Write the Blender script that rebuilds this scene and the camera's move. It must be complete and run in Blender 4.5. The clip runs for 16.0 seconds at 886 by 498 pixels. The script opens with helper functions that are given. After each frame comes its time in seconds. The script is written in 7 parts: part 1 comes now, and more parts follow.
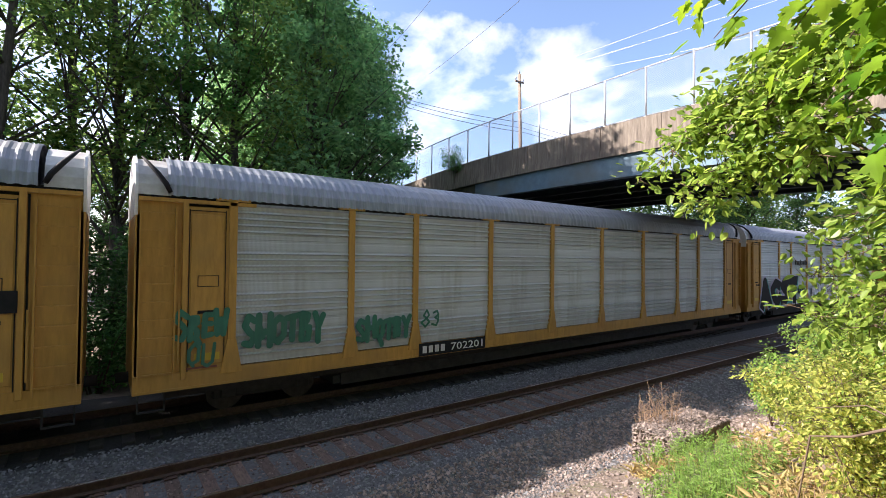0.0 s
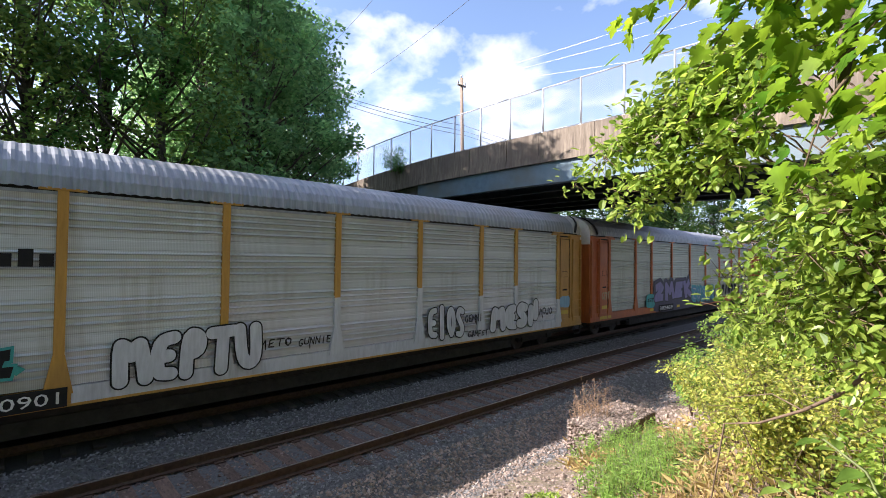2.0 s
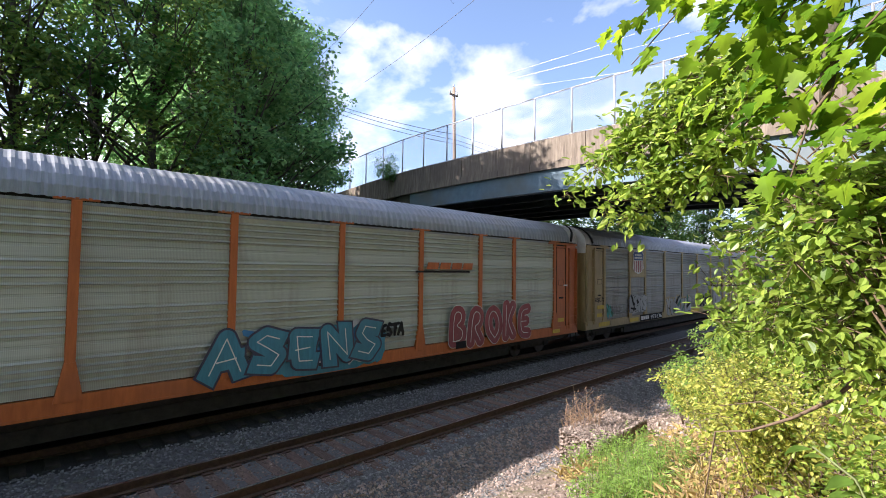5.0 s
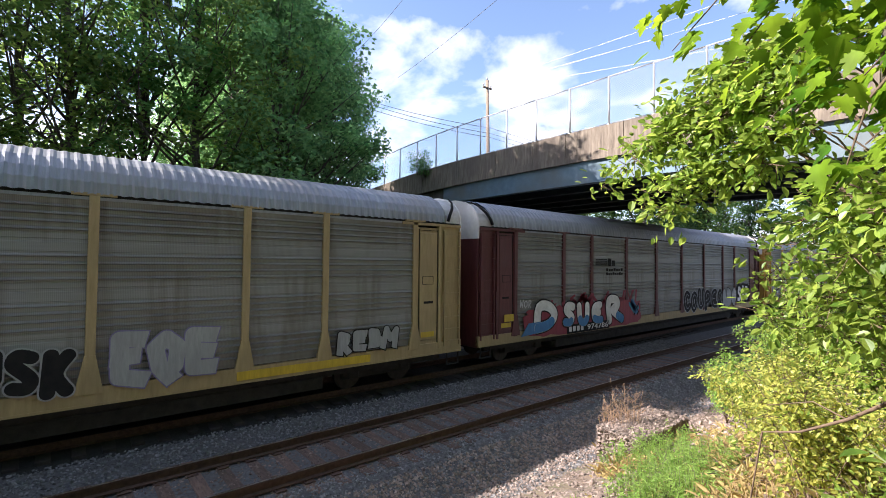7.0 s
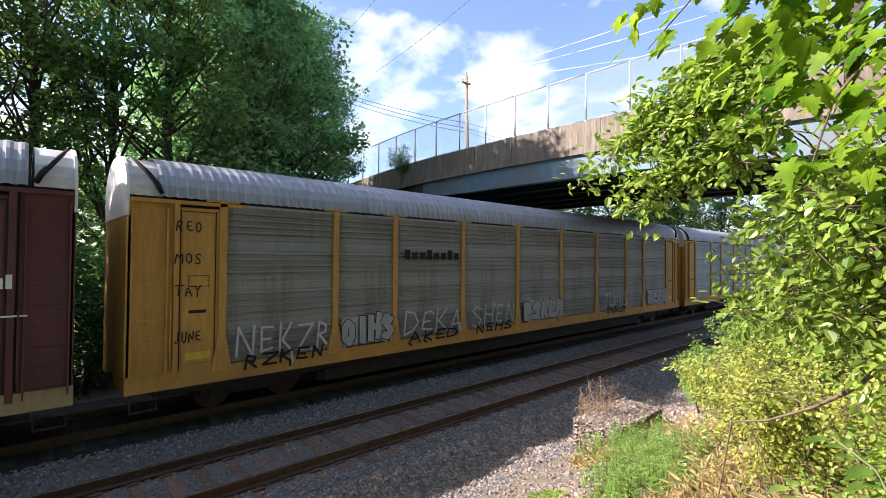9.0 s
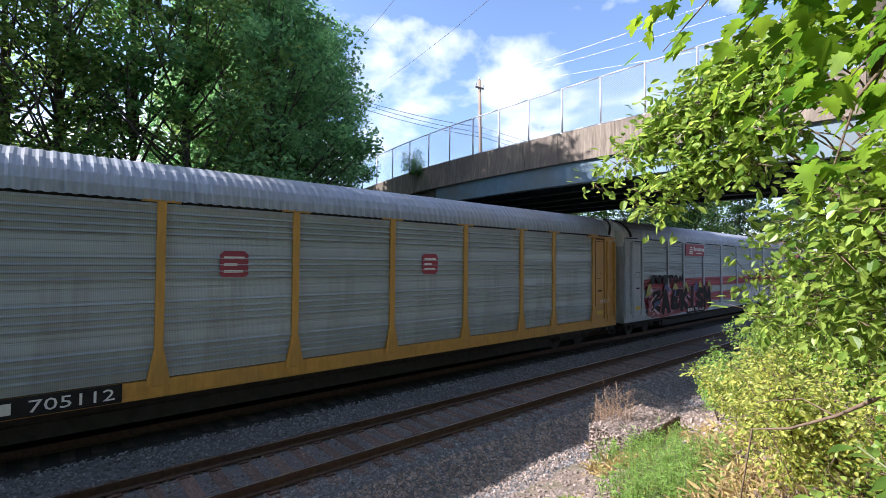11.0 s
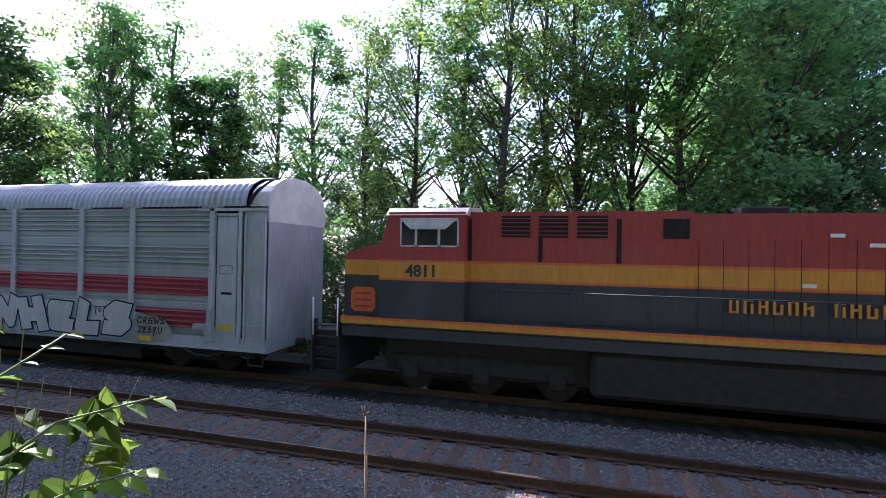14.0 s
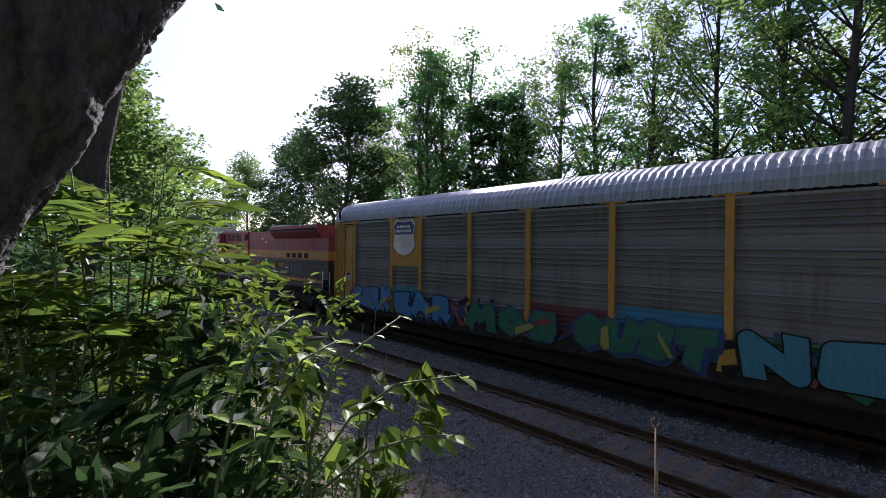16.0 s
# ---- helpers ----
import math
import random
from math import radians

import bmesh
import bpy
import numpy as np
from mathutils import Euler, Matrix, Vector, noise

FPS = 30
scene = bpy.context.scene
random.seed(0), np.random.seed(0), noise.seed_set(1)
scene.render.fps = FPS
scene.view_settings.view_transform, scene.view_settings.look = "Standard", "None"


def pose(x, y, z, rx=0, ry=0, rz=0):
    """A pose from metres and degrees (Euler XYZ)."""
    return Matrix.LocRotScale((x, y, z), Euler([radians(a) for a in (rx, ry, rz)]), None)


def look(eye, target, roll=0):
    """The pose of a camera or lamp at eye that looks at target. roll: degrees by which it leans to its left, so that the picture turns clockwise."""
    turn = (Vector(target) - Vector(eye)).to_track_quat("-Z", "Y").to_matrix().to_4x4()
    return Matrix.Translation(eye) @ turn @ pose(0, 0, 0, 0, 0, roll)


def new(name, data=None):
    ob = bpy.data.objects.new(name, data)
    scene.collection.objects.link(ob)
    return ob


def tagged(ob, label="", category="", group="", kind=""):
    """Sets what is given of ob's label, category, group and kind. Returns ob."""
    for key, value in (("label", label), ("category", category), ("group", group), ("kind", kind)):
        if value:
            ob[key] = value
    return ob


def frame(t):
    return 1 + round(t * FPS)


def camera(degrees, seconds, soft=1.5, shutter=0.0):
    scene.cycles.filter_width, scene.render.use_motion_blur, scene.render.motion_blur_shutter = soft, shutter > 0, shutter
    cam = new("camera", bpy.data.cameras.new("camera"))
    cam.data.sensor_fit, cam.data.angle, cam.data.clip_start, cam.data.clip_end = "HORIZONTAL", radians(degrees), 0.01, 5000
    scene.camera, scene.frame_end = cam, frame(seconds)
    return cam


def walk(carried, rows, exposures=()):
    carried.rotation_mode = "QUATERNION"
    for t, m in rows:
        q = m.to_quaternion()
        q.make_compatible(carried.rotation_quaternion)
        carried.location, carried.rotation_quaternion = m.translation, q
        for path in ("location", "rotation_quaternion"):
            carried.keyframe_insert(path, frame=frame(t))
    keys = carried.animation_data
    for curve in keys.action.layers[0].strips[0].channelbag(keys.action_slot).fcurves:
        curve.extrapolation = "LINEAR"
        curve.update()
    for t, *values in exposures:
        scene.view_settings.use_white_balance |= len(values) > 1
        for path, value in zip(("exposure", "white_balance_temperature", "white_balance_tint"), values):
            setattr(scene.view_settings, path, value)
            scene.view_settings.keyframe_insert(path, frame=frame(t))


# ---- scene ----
cam = camera(86.78, 16.0, soft=0.9)
EYE_Z = 3.61
YAW = [
    (0.0, -35.98, 1.09, -0.60), (0.5, -38.37, 0.72, -0.61), (1.0, -40.42, 0.57, -0.62),
    (1.5, -42.14, 0.99, -0.75), (2.0, -43.05, 1.34, -0.69), (2.5, -43.54, 1.79, -0.66),
    (3.0, -43.86, 2.02, -0.65), (5.5, -43.96, 2.46, -0.75), (6.0, -40.65, 2.24, -0.70),
    (6.5, -38.69, 1.66, -0.75), (7.0, -39.87, 1.62, -0.60), (7.5, -41.02, 1.71, -0.40),
    (8.0, -41.70, 1.61, -0.48), (8.5, -42.43, 1.08, -0.48), (11.0, -40.74, 1.60, -0.41),
    (11.5, -32.24, 1.97, -0.40), (12.0, -20.88, 2.12, -0.64), (12.5, -12.79, 2.28, -0.95),
    (13.0, -11.32, 2.25, -0.65), (13.5, -0.26, 1.33, -0.75), (14.0, 14.81, 0.60, -1.00),
    (14.5, 31.36, -0.23, -1.05), (15.0, 44.85, -0.83, -0.74), (15.5, 49.09, -1.01, -0.58),
    (16.0, 48.40, -0.03, -0.60)]
STEP = {15.0: 0.01, 15.5: 0.052}      # the eye sways forward a little as it turns
walk(cam, [(t, pose(0, STEP.get(t, 0.0), EYE_Z, 90 + p, r, y)) for t, y, p, r in YAW],
     exposures=[(0.0, 1.48, 6200, 20), (8.5, 1.52, 6200, 20), (11.0, 1.38, 5750, 19), (12.5, 1.73, 5350, 25), (14.0, 1.84, 5550, 29), (15.0, 0.97, 5700, 30), (16.0, 0.72, 5700, 30)])

# ---- world, sun ----
SUN_AZ, SUN_EL = 51.5, 33.4     # degrees to the left of +Y, and above the horizon
world = bpy.data.worlds.new("world")
scene.world = world
world.use_nodes = True
wn, wl = world.node_tree.nodes, world.node_tree.links
wn.clear()
sky = wn.new("ShaderNodeTexSky")
sky.sky_type = "NISHITA"
sky.sun_disc = False
sky.sun_elevation, sky.sun_rotation = radians(SUN_EL), radians(-SUN_AZ)
sky.air_density, sky.dust_density, sky.ozone_density = 1.0, 1.0, 1.2
coord = wn.new("ShaderNodeTexCoord")
flat = wn.new("ShaderNodeMapping")
flat.inputs["Location"].default_value = (2.3, 1.1, 0.4)
flat.inputs["Rotation"].default_value = (0, 0, radians(-9))
flat.inputs["Scale"].default_value = (3.0, 3.0, 5.6)
wl.new(coord.outputs["Generated"], flat.inputs[0])
cloud = wn.new("ShaderNodeTexNoise")
cloud.inputs["Scale"].default_value = 1.0
cloud.inputs["Detail"].default_value = 7
cloud.inputs["Roughness"].default_value = 0.52
cloud.inputs["Distortion"].default_value = 0.25
wl.new(flat.outputs[0], cloud.inputs["Vector"])
cramp = wn.new("ShaderNodeValToRGB")
cramp.color_ramp.elements[0].position, cramp.color_ramp.elements[1].position = 0.50, 0.63
wl.new(cloud.outputs[0], cramp.inputs[0])
wmix = wn.new("ShaderNodeMixRGB")
wmix.inputs[2].default_value = (5.6, 5.7, 5.9, 1)
wl.new(cramp.outputs[0], wmix.inputs[0])
wl.new(sky.outputs[0], wmix.inputs[1])
wbg = wn.new("ShaderNodeBackground")
wbg.inputs[1].default_value = 0.107
wl.new(wmix.outputs[0], wbg.inputs[0])
wout = wn.new("ShaderNodeOutputWorld")
wl.new(wbg.outputs[0], wout.inputs[0])

sun = new("sun", bpy.data.lights.new("sun", "SUN"))
sun.data.energy, sun.data.angle, sun.data.color = 5.0, radians(0.6), (1.0, 0.93, 0.80)
sa, se = radians(SUN_AZ), radians(SUN_EL)
sun.matrix_world = look((-60 * math.sin(sa) * math.cos(se), 60 * math.cos(sa) * math.cos(se), 60 * math.sin(se)), (0, 0, 0))


# ---- materials ----
def mat(name, c1, c2=None, scale=4.0, rough=0.7, metal=0.0, bump=0.0, bscale=None, rand=0.0, island=0.0,
        streak=None, stain=None, spec=0.5):
    """Two-scale noise paint: c1 to c2, large stains, vertical or lengthwise streaks, bump; rand: per object."""
    m = bpy.data.materials.new(name)
    m.use_nodes = True
    n, l = m.node_tree.nodes, m.node_tree.links
    b = n["Principled BSDF"]
    b.inputs["Metallic"].default_value = metal
    b.inputs["Specular IOR Level"].default_value = spec
    tc = n.new("ShaderNodeTexCoord")
    src = tc.outputs["Object"]
    if streak:
        mp = n.new("ShaderNodeMapping")
        mp.inputs["Scale"].default_value = streak
        l.new(src, mp.inputs[0])
        src = mp.outputs[0]
    fine = n.new("ShaderNodeTexNoise")
    fine.inputs["Scale"].default_value = scale
    fine.inputs["Detail"].default_value = 6
    fine.inputs["Roughness"].default_value = 0.65
    l.new(src, fine.inputs["Vector"])
    mix = n.new("ShaderNodeMixRGB")
    mix.inputs[1].default_value = (*c1, 1)
    mix.inputs[2].default_value = (*(c2 or tuple(v * 0.7 for v in c1)), 1)
    ramp = n.new("ShaderNodeValToRGB")
    ramp.color_ramp.elements[0].position, ramp.color_ramp.elements[1].position = 0.33, 0.67
    l.new(fine.outputs[0], ramp.inputs[0])
    l.new(ramp.outputs[0], mix.inputs[0])
    col = mix.outputs[0]
    if stain:
        big = n.new("ShaderNodeTexNoise")
        big.inputs["Scale"].default_value = scale * 0.17
        big.inputs["Detail"].default_value = 5
        l.new(tc.outputs["Object"], big.inputs["Vector"])
        r2 = n.new("ShaderNodeValToRGB")
        r2.color_ramp.elements[0].position, r2.color_ramp.elements[1].position = 0.48, 0.72
        l.new(big.outputs[0], r2.inputs[0])
        m2 = n.new("ShaderNodeMixRGB")
        m2.inputs[2].default_value = (*stain, 1)
        l.new(r2.outputs[0], m2.inputs[0])
        l.new(col, m2.inputs[1])
        col = m2.outputs[0]
    if rand or island:
        hsv = n.new("ShaderNodeHueSaturation")
        mr = n.new("ShaderNodeMapRange")
        if rand:
            l.new(n.new("ShaderNodeObjectInfo").outputs["Random"], mr.inputs[0])
        else:
            l.new(n.new("ShaderNodeNewGeometry").outputs["Random Per Island"], mr.inputs[0])
        a = rand or island
        mr.inputs["To Min"].default_value, mr.inputs["To Max"].default_value = 1 - a, 1 + a
        l.new(mr.outputs[0], hsv.inputs["Value"])
        l.new(col, hsv.inputs["Color"])
        col = hsv.outputs[0]
    l.new(col, b.inputs["Base Color"])
    rr = n.new("ShaderNodeMapRange")
    rr.inputs["To Min"].default_value, rr.inputs["To Max"].default_value = max(0.03, rough - 0.12), min(1, rough + 0.12)
    l.new(fine.outputs[0], rr.inputs[0])
    l.new(rr.outputs[0], b.inputs["Roughness"])
    if bump:
        bt = n.new("ShaderNodeTexNoise")
        bt.inputs["Scale"].default_value = bscale or scale * 6
        bt.inputs["Detail"].default_value = 5
        l.new(tc.outputs["Object"], bt.inputs["Vector"])
        bp = n.new("ShaderNodeBump")
        bp.inputs["Strength"].default_value = bump
        bp.inputs["Distance"].default_value = 0.02
        l.new(bt.outputs[0], bp.inputs["Height"])
        l.new(bp.outputs[0], b.inputs["Normal"])
    return m


def leaf_mat(name, c1, c2, through_amount=0.45, rough=0.45, spread=0.35, single=False, spec=0.10):
    m = bpy.data.materials.new(name)
    m.use_nodes = True
    n, l = m.node_tree.nodes, m.node_tree.links
    b, out = n["Principled BSDF"], n["Material Output"]
    b.inputs["Roughness"].default_value = rough
    b.inputs["Specular IOR Level"].default_value = spec
    geo = n.new("ShaderNodeNewGeometry")
    mix = n.new("ShaderNodeMixRGB")
    mix.inputs[1].default_value, mix.inputs[2].default_value = (*c1, 1), (*c2, 1)
    l.new(n.new("ShaderNodeObjectInfo").outputs["Random"] if single else geo.outputs["Random Per Island"], mix.inputs[0])
    tc = n.new("ShaderNodeTexCoord")
    nz = n.new("ShaderNodeTexNoise")
    nz.inputs["Scale"].default_value = 0.9
    l.new(tc.outputs["Object"], nz.inputs["Vector"])
    hsv = n.new("ShaderNodeHueSaturation")
    mr = n.new("ShaderNodeMapRange")
    mr.inputs["From Min"].default_value, mr.inputs["From Max"].default_value = 0.3, 0.7
    mr.inputs["To Min"].default_value, mr.inputs["To Max"].default_value = 1 - spread, 1 + spread
    l.new(nz.outputs[0], mr.inputs[0])
    l.new(mr.outputs[0], hsv.inputs["Value"])
    l.new(mix.outputs[0], hsv.inputs["Color"])
    l.new(hsv.outputs[0], b.inputs["Base Color"])
    tr = n.new("ShaderNodeBsdfTranslucent")
    bright = n.new("ShaderNodeHueSaturation")
    bright.inputs["Value"].default_value = 1.7
    bright.inputs["Hue"].default_value = 0.485
    l.new(hsv.outputs[0], bright.inputs["Color"])
    l.new(bright.outputs[0], tr.inputs[0])
    ms = n.new("ShaderNodeMixShader")
    ms.inputs[0].default_value = through_amount
    l.new(b.outputs[0], ms.inputs[1])
    l.new(tr.outputs[0], ms.inputs[2])
    l.new(ms.outputs[0], out.inputs[0])
    return m


def mesh_grid_mat(name, colour, pitch, wire):
    """Chain-link mesh: diagonal wires, open between them."""
    m = bpy.data.materials.new(name)
    m.use_nodes = True
    n, l = m.node_tree.nodes, m.node_tree.links
    b, out = n["Principled BSDF"], n["Material Output"]
    b.inputs["Base Color"].default_value = (*colour, 1)
    b.inputs["Metallic"].default_value, b.inputs["Roughness"].default_value = 0.0, 0.6
    tc = n.new("ShaderNodeTexCoord")
    mp = n.new("ShaderNodeMapping")
    mp.inputs["Rotation"].default_value = (radians(45), 0, 0)
    l.new(tc.outputs["Object"], mp.inputs[0])
    sp = n.new("ShaderNodeSeparateXYZ")
    l.new(mp.outputs[0], sp.inputs[0])
    parts = []
    for axis in ("Y", "Z"):
        a = n.new("ShaderNodeMath")
        a.operation = "PINGPONG"
        a.inputs[1].default_value = pitch / 2
        l.new(sp.outputs[axis], a.inputs[0])
        c = n.new("ShaderNodeMath")
        c.operation = "LESS_THAN"
        c.inputs[1].default_value = wire
        l.new(a.outputs[0], c.inputs[0])
        parts.append(c)
    mx = n.new("ShaderNodeMath")
    mx.operation = "MAXIMUM"
    l.new(parts[0].outputs[0], mx.inputs[0])
    l.new(parts[1].outputs[0], mx.inputs[1])
    ms = n.new("ShaderNodeMixShader")
    l.new(mx.outputs[0], ms.inputs[0])
    l.new(n.new("ShaderNodeBsdfTransparent").outputs[0], ms.inputs[1])
    l.new(b.outputs[0], ms.inputs[2])
    l.new(ms.outputs[0], out.inputs[0])
    return m


M = {
    "ballast": mat("ballast", (0.13, 0.13, 0.133), (0.055, 0.055, 0.058), 22, 0.95, bump=0.9, bscale=45, stain=(0.08, 0.075, 0.07)),
    # near-black gravel: the shade beneath the train put into its colour
    "ballast_shaded": mat("ballast_shaded", (0.028, 0.026, 0.025), (0.014, 0.013, 0.013), 22, 0.95, bump=0.9, bscale=45),
    "stone": mat("ballast_stone", (0.215, 0.213, 0.213), (0.095, 0.094, 0.096), 9, 0.9, island=0.45),
    "stone_rusty": mat("rusty_stone", (0.24, 0.175, 0.145), (0.12, 0.085, 0.07), 9, 0.92, island=0.45),
    "stone_near": mat("bank_stone", (0.31, 0.245, 0.205), (0.17, 0.13, 0.11), 9, 0.92, island=0.4),
    "dirt": mat("dirt", (0.22, 0.165, 0.12), (0.11, 0.08, 0.058), 6, 0.97, bump=0.8, bscale=30, stain=(0.10, 0.11, 0.05)),
    # far track's ties, coloured dark for the same shade
    "tie_shaded": mat("tie_shaded", (0.04, 0.032, 0.028), (0.02, 0.016, 0.014), 5, 0.9, rand=0.3),
    "tie": mat("tie_wood", (0.16, 0.10, 0.075), (0.07, 0.045, 0.035), 5, 0.9, bump=0.6, bscale=40, rand=0.35, streak=(6, 1, 6)),
    "rust": mat("rail_rust", (0.10, 0.055, 0.037), (0.055, 0.03, 0.022), 14, 0.8, bump=0.3, metal=0.1),
    "railhead": mat("rail_head", (0.62, 0.61, 0.60), (0.45, 0.42, 0.40), 8, 0.28, metal=1.0, streak=(0.2, 6, 6)),
    "concrete": mat("concrete", (0.27, 0.225, 0.175), (0.115, 0.092, 0.072), 3.0, 0.92, bump=0.5, bscale=30, streak=(1, 3.5, 0.35), stain=(0.13, 0.105, 0.085)),
    # stained like the parapet concrete, on a darker base colour throughout
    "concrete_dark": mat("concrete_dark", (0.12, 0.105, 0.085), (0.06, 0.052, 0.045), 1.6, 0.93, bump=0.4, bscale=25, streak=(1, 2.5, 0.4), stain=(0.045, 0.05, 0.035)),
    "girder": mat("girder_paint", (0.14, 0.225, 0.29), (0.10, 0.165, 0.22), 2.2, 0.6, bump=0.15, stain=(0.13, 0.15, 0.15)),
    # girder paint darkened to hold the shade under the deck
    "girder_shaded": mat("girder_inner", (0.05, 0.07, 0.085), (0.03, 0.04, 0.05), 2.2, 0.8),
    "galv": mat("galvanised", (0.55, 0.56, 0.57), (0.40, 0.41, 0.42), 6, 0.45, metal=0.75),
    "mesh": mesh_grid_mat("fence_mesh", (0.27, 0.28, 0.32), 0.06, 0.0030),
    "netting": mat("netting_wire", (0.20, 0.17, 0.15), (0.12, 0.095, 0.08), 8, 0.7, metal=0.2),
    "asphalt": mat("asphalt", (0.06, 0.06, 0.062), (0.04, 0.04, 0.04), 8, 0.9, bump=0.4),
    "pole": mat("pole_wood", (0.24, 0.19, 0.15), (0.14, 0.11, 0.085), 4, 0.9, bump=0.4, streak=(6, 6, 0.5)),
    "wire": mat("wire_black", (0.03, 0.03, 0.03), (0.02, 0.02, 0.02), 4, 0.6),
    "bark": mat("bark", (0.10, 0.082, 0.065), (0.045, 0.037, 0.03), 7, 0.95, bump=1.0, bscale=22, streak=(3, 3, 0.6)),
    "bark_near": mat("bark_lichen", (0.085, 0.09, 0.07), (0.014, 0.014, 0.013), 34, 0.95, bump=1.0, bscale=40, streak=(2.2, 2.2, 0.8)),
    "twig": mat("twig", (0.16, 0.11, 0.07), (0.09, 0.06, 0.04), 12, 0.9, bump=0.3),
    "drystem": mat("dry_stem", (0.36, 0.24, 0.15), (0.20, 0.125, 0.08), 10, 0.9, island=0.3),
    "greenstem": mat("green_stem", (0.14, 0.17, 0.06), (0.09, 0.11, 0.04), 10, 0.7),
    "leaf_far": leaf_mat("leaf_far", (0.05, 0.16, 0.045), (0.13, 0.27, 0.075), 0.5),
    "leaf_broad": leaf_mat("leaf_broad", (0.075, 0.195, 0.075), (0.20, 0.35, 0.135), 0.52, 0.5, 0.5),
    "leaf_mid": leaf_mat("leaf_mid", (0.06, 0.145, 0.04), (0.17, 0.25, 0.06), 0.55),
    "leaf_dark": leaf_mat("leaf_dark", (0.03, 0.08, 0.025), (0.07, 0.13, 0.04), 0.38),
    "leaf_maple": leaf_mat("leaf_maple", (0.045, 0.13, 0.01), (0.20, 0.31, 0.018), 0.5, 0.5, 0.3, True),
    "leaf_shrub": leaf_mat("leaf_shrub", (0.095, 0.19, 0.024), (0.35, 0.46, 0.085), 0.46, 0.38, 0.35, spec=0.4),
    "leaf_weed": leaf_mat("leaf_weed", (0.15, 0.29, 0.06), (0.30, 0.43, 0.11), 0.45, 0.5, 0.3),
    "leaf_left": leaf_mat("leaf_left", (0.03, 0.066, 0.013), (0.125, 0.20, 0.026), 0.6, 0.55, 0.45),
    # darker copy of the left bank's leaf, with the shade in its colour
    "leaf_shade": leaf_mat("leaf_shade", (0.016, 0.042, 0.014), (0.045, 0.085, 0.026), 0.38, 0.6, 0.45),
    "leaf_shoot": leaf_mat("leaf_shoot", (0.09, 0.17, 0.03), (0.20, 0.30, 0.06), 0.5, 0.4, 0.3, True),
    "straw": leaf_mat("straw", (0.30, 0.23, 0.09), (0.50, 0.40, 0.18), 0.35, 0.7, 0.3),
    "leaf_bramble": leaf_mat("leaf_bramble", (0.11, 0.19, 0.028), (0.55, 0.54, 0.13), 0.5, 0.4, 0.35, spec=0.35),
    "grass": leaf_mat("grass", (0.10, 0.13, 0.03), (0.24, 0.23, 0.07), 0.35, 0.6, 0.35),
    "roof": mat("roof_sheet", (0.33, 0.35, 0.39), (0.22, 0.24, 0.27), 3, 0.5, metal=0.3, streak=(3, 0.5, 0.5), stain=(0.26, 0.255, 0.25)),
    "endcap": mat("end_cap_white", (0.62, 0.61, 0.59), (0.42, 0.40, 0.38), 2.5, 0.6, metal=0.1, stain=(0.30, 0.26, 0.22)),
    "endcap_clean": mat("end_sheet_white", (0.80, 0.79, 0.77), (0.62, 0.60, 0.57), 2.5, 0.55, stain=(0.50, 0.47, 0.43)),
    "under": mat("underframe", (0.035, 0.03, 0.027), (0.018, 0.016, 0.015), 5, 0.9),
    "wheel": mat("wheel_steel", (0.06, 0.045, 0.04), (0.03, 0.024, 0.02), 6, 0.7, metal=0.4),
    "white": mat("white_paint", (0.78, 0.77, 0.74), (0.6, 0.58, 0.55), 5, 0.6, stain=(0.5, 0.46, 0.42)),
    "black": mat("black_paint", (0.012, 0.012, 0.014), (0.024, 0.022, 0.021), 5, 0.8, spec=0.2),
    "glass": mat("cab_glass", (0.012, 0.014, 0.016), (0.02, 0.022, 0.025), 2, 0.16, spec=0.25),
}


def paint(name, c, dirt=0.6):
    return mat(name, c, tuple(v * 0.72 for v in c), 3.5, 0.55, bump=0.08, streak=(3, 3, 0.5),
               stain=tuple(v * dirt + 0.02 for v in c))


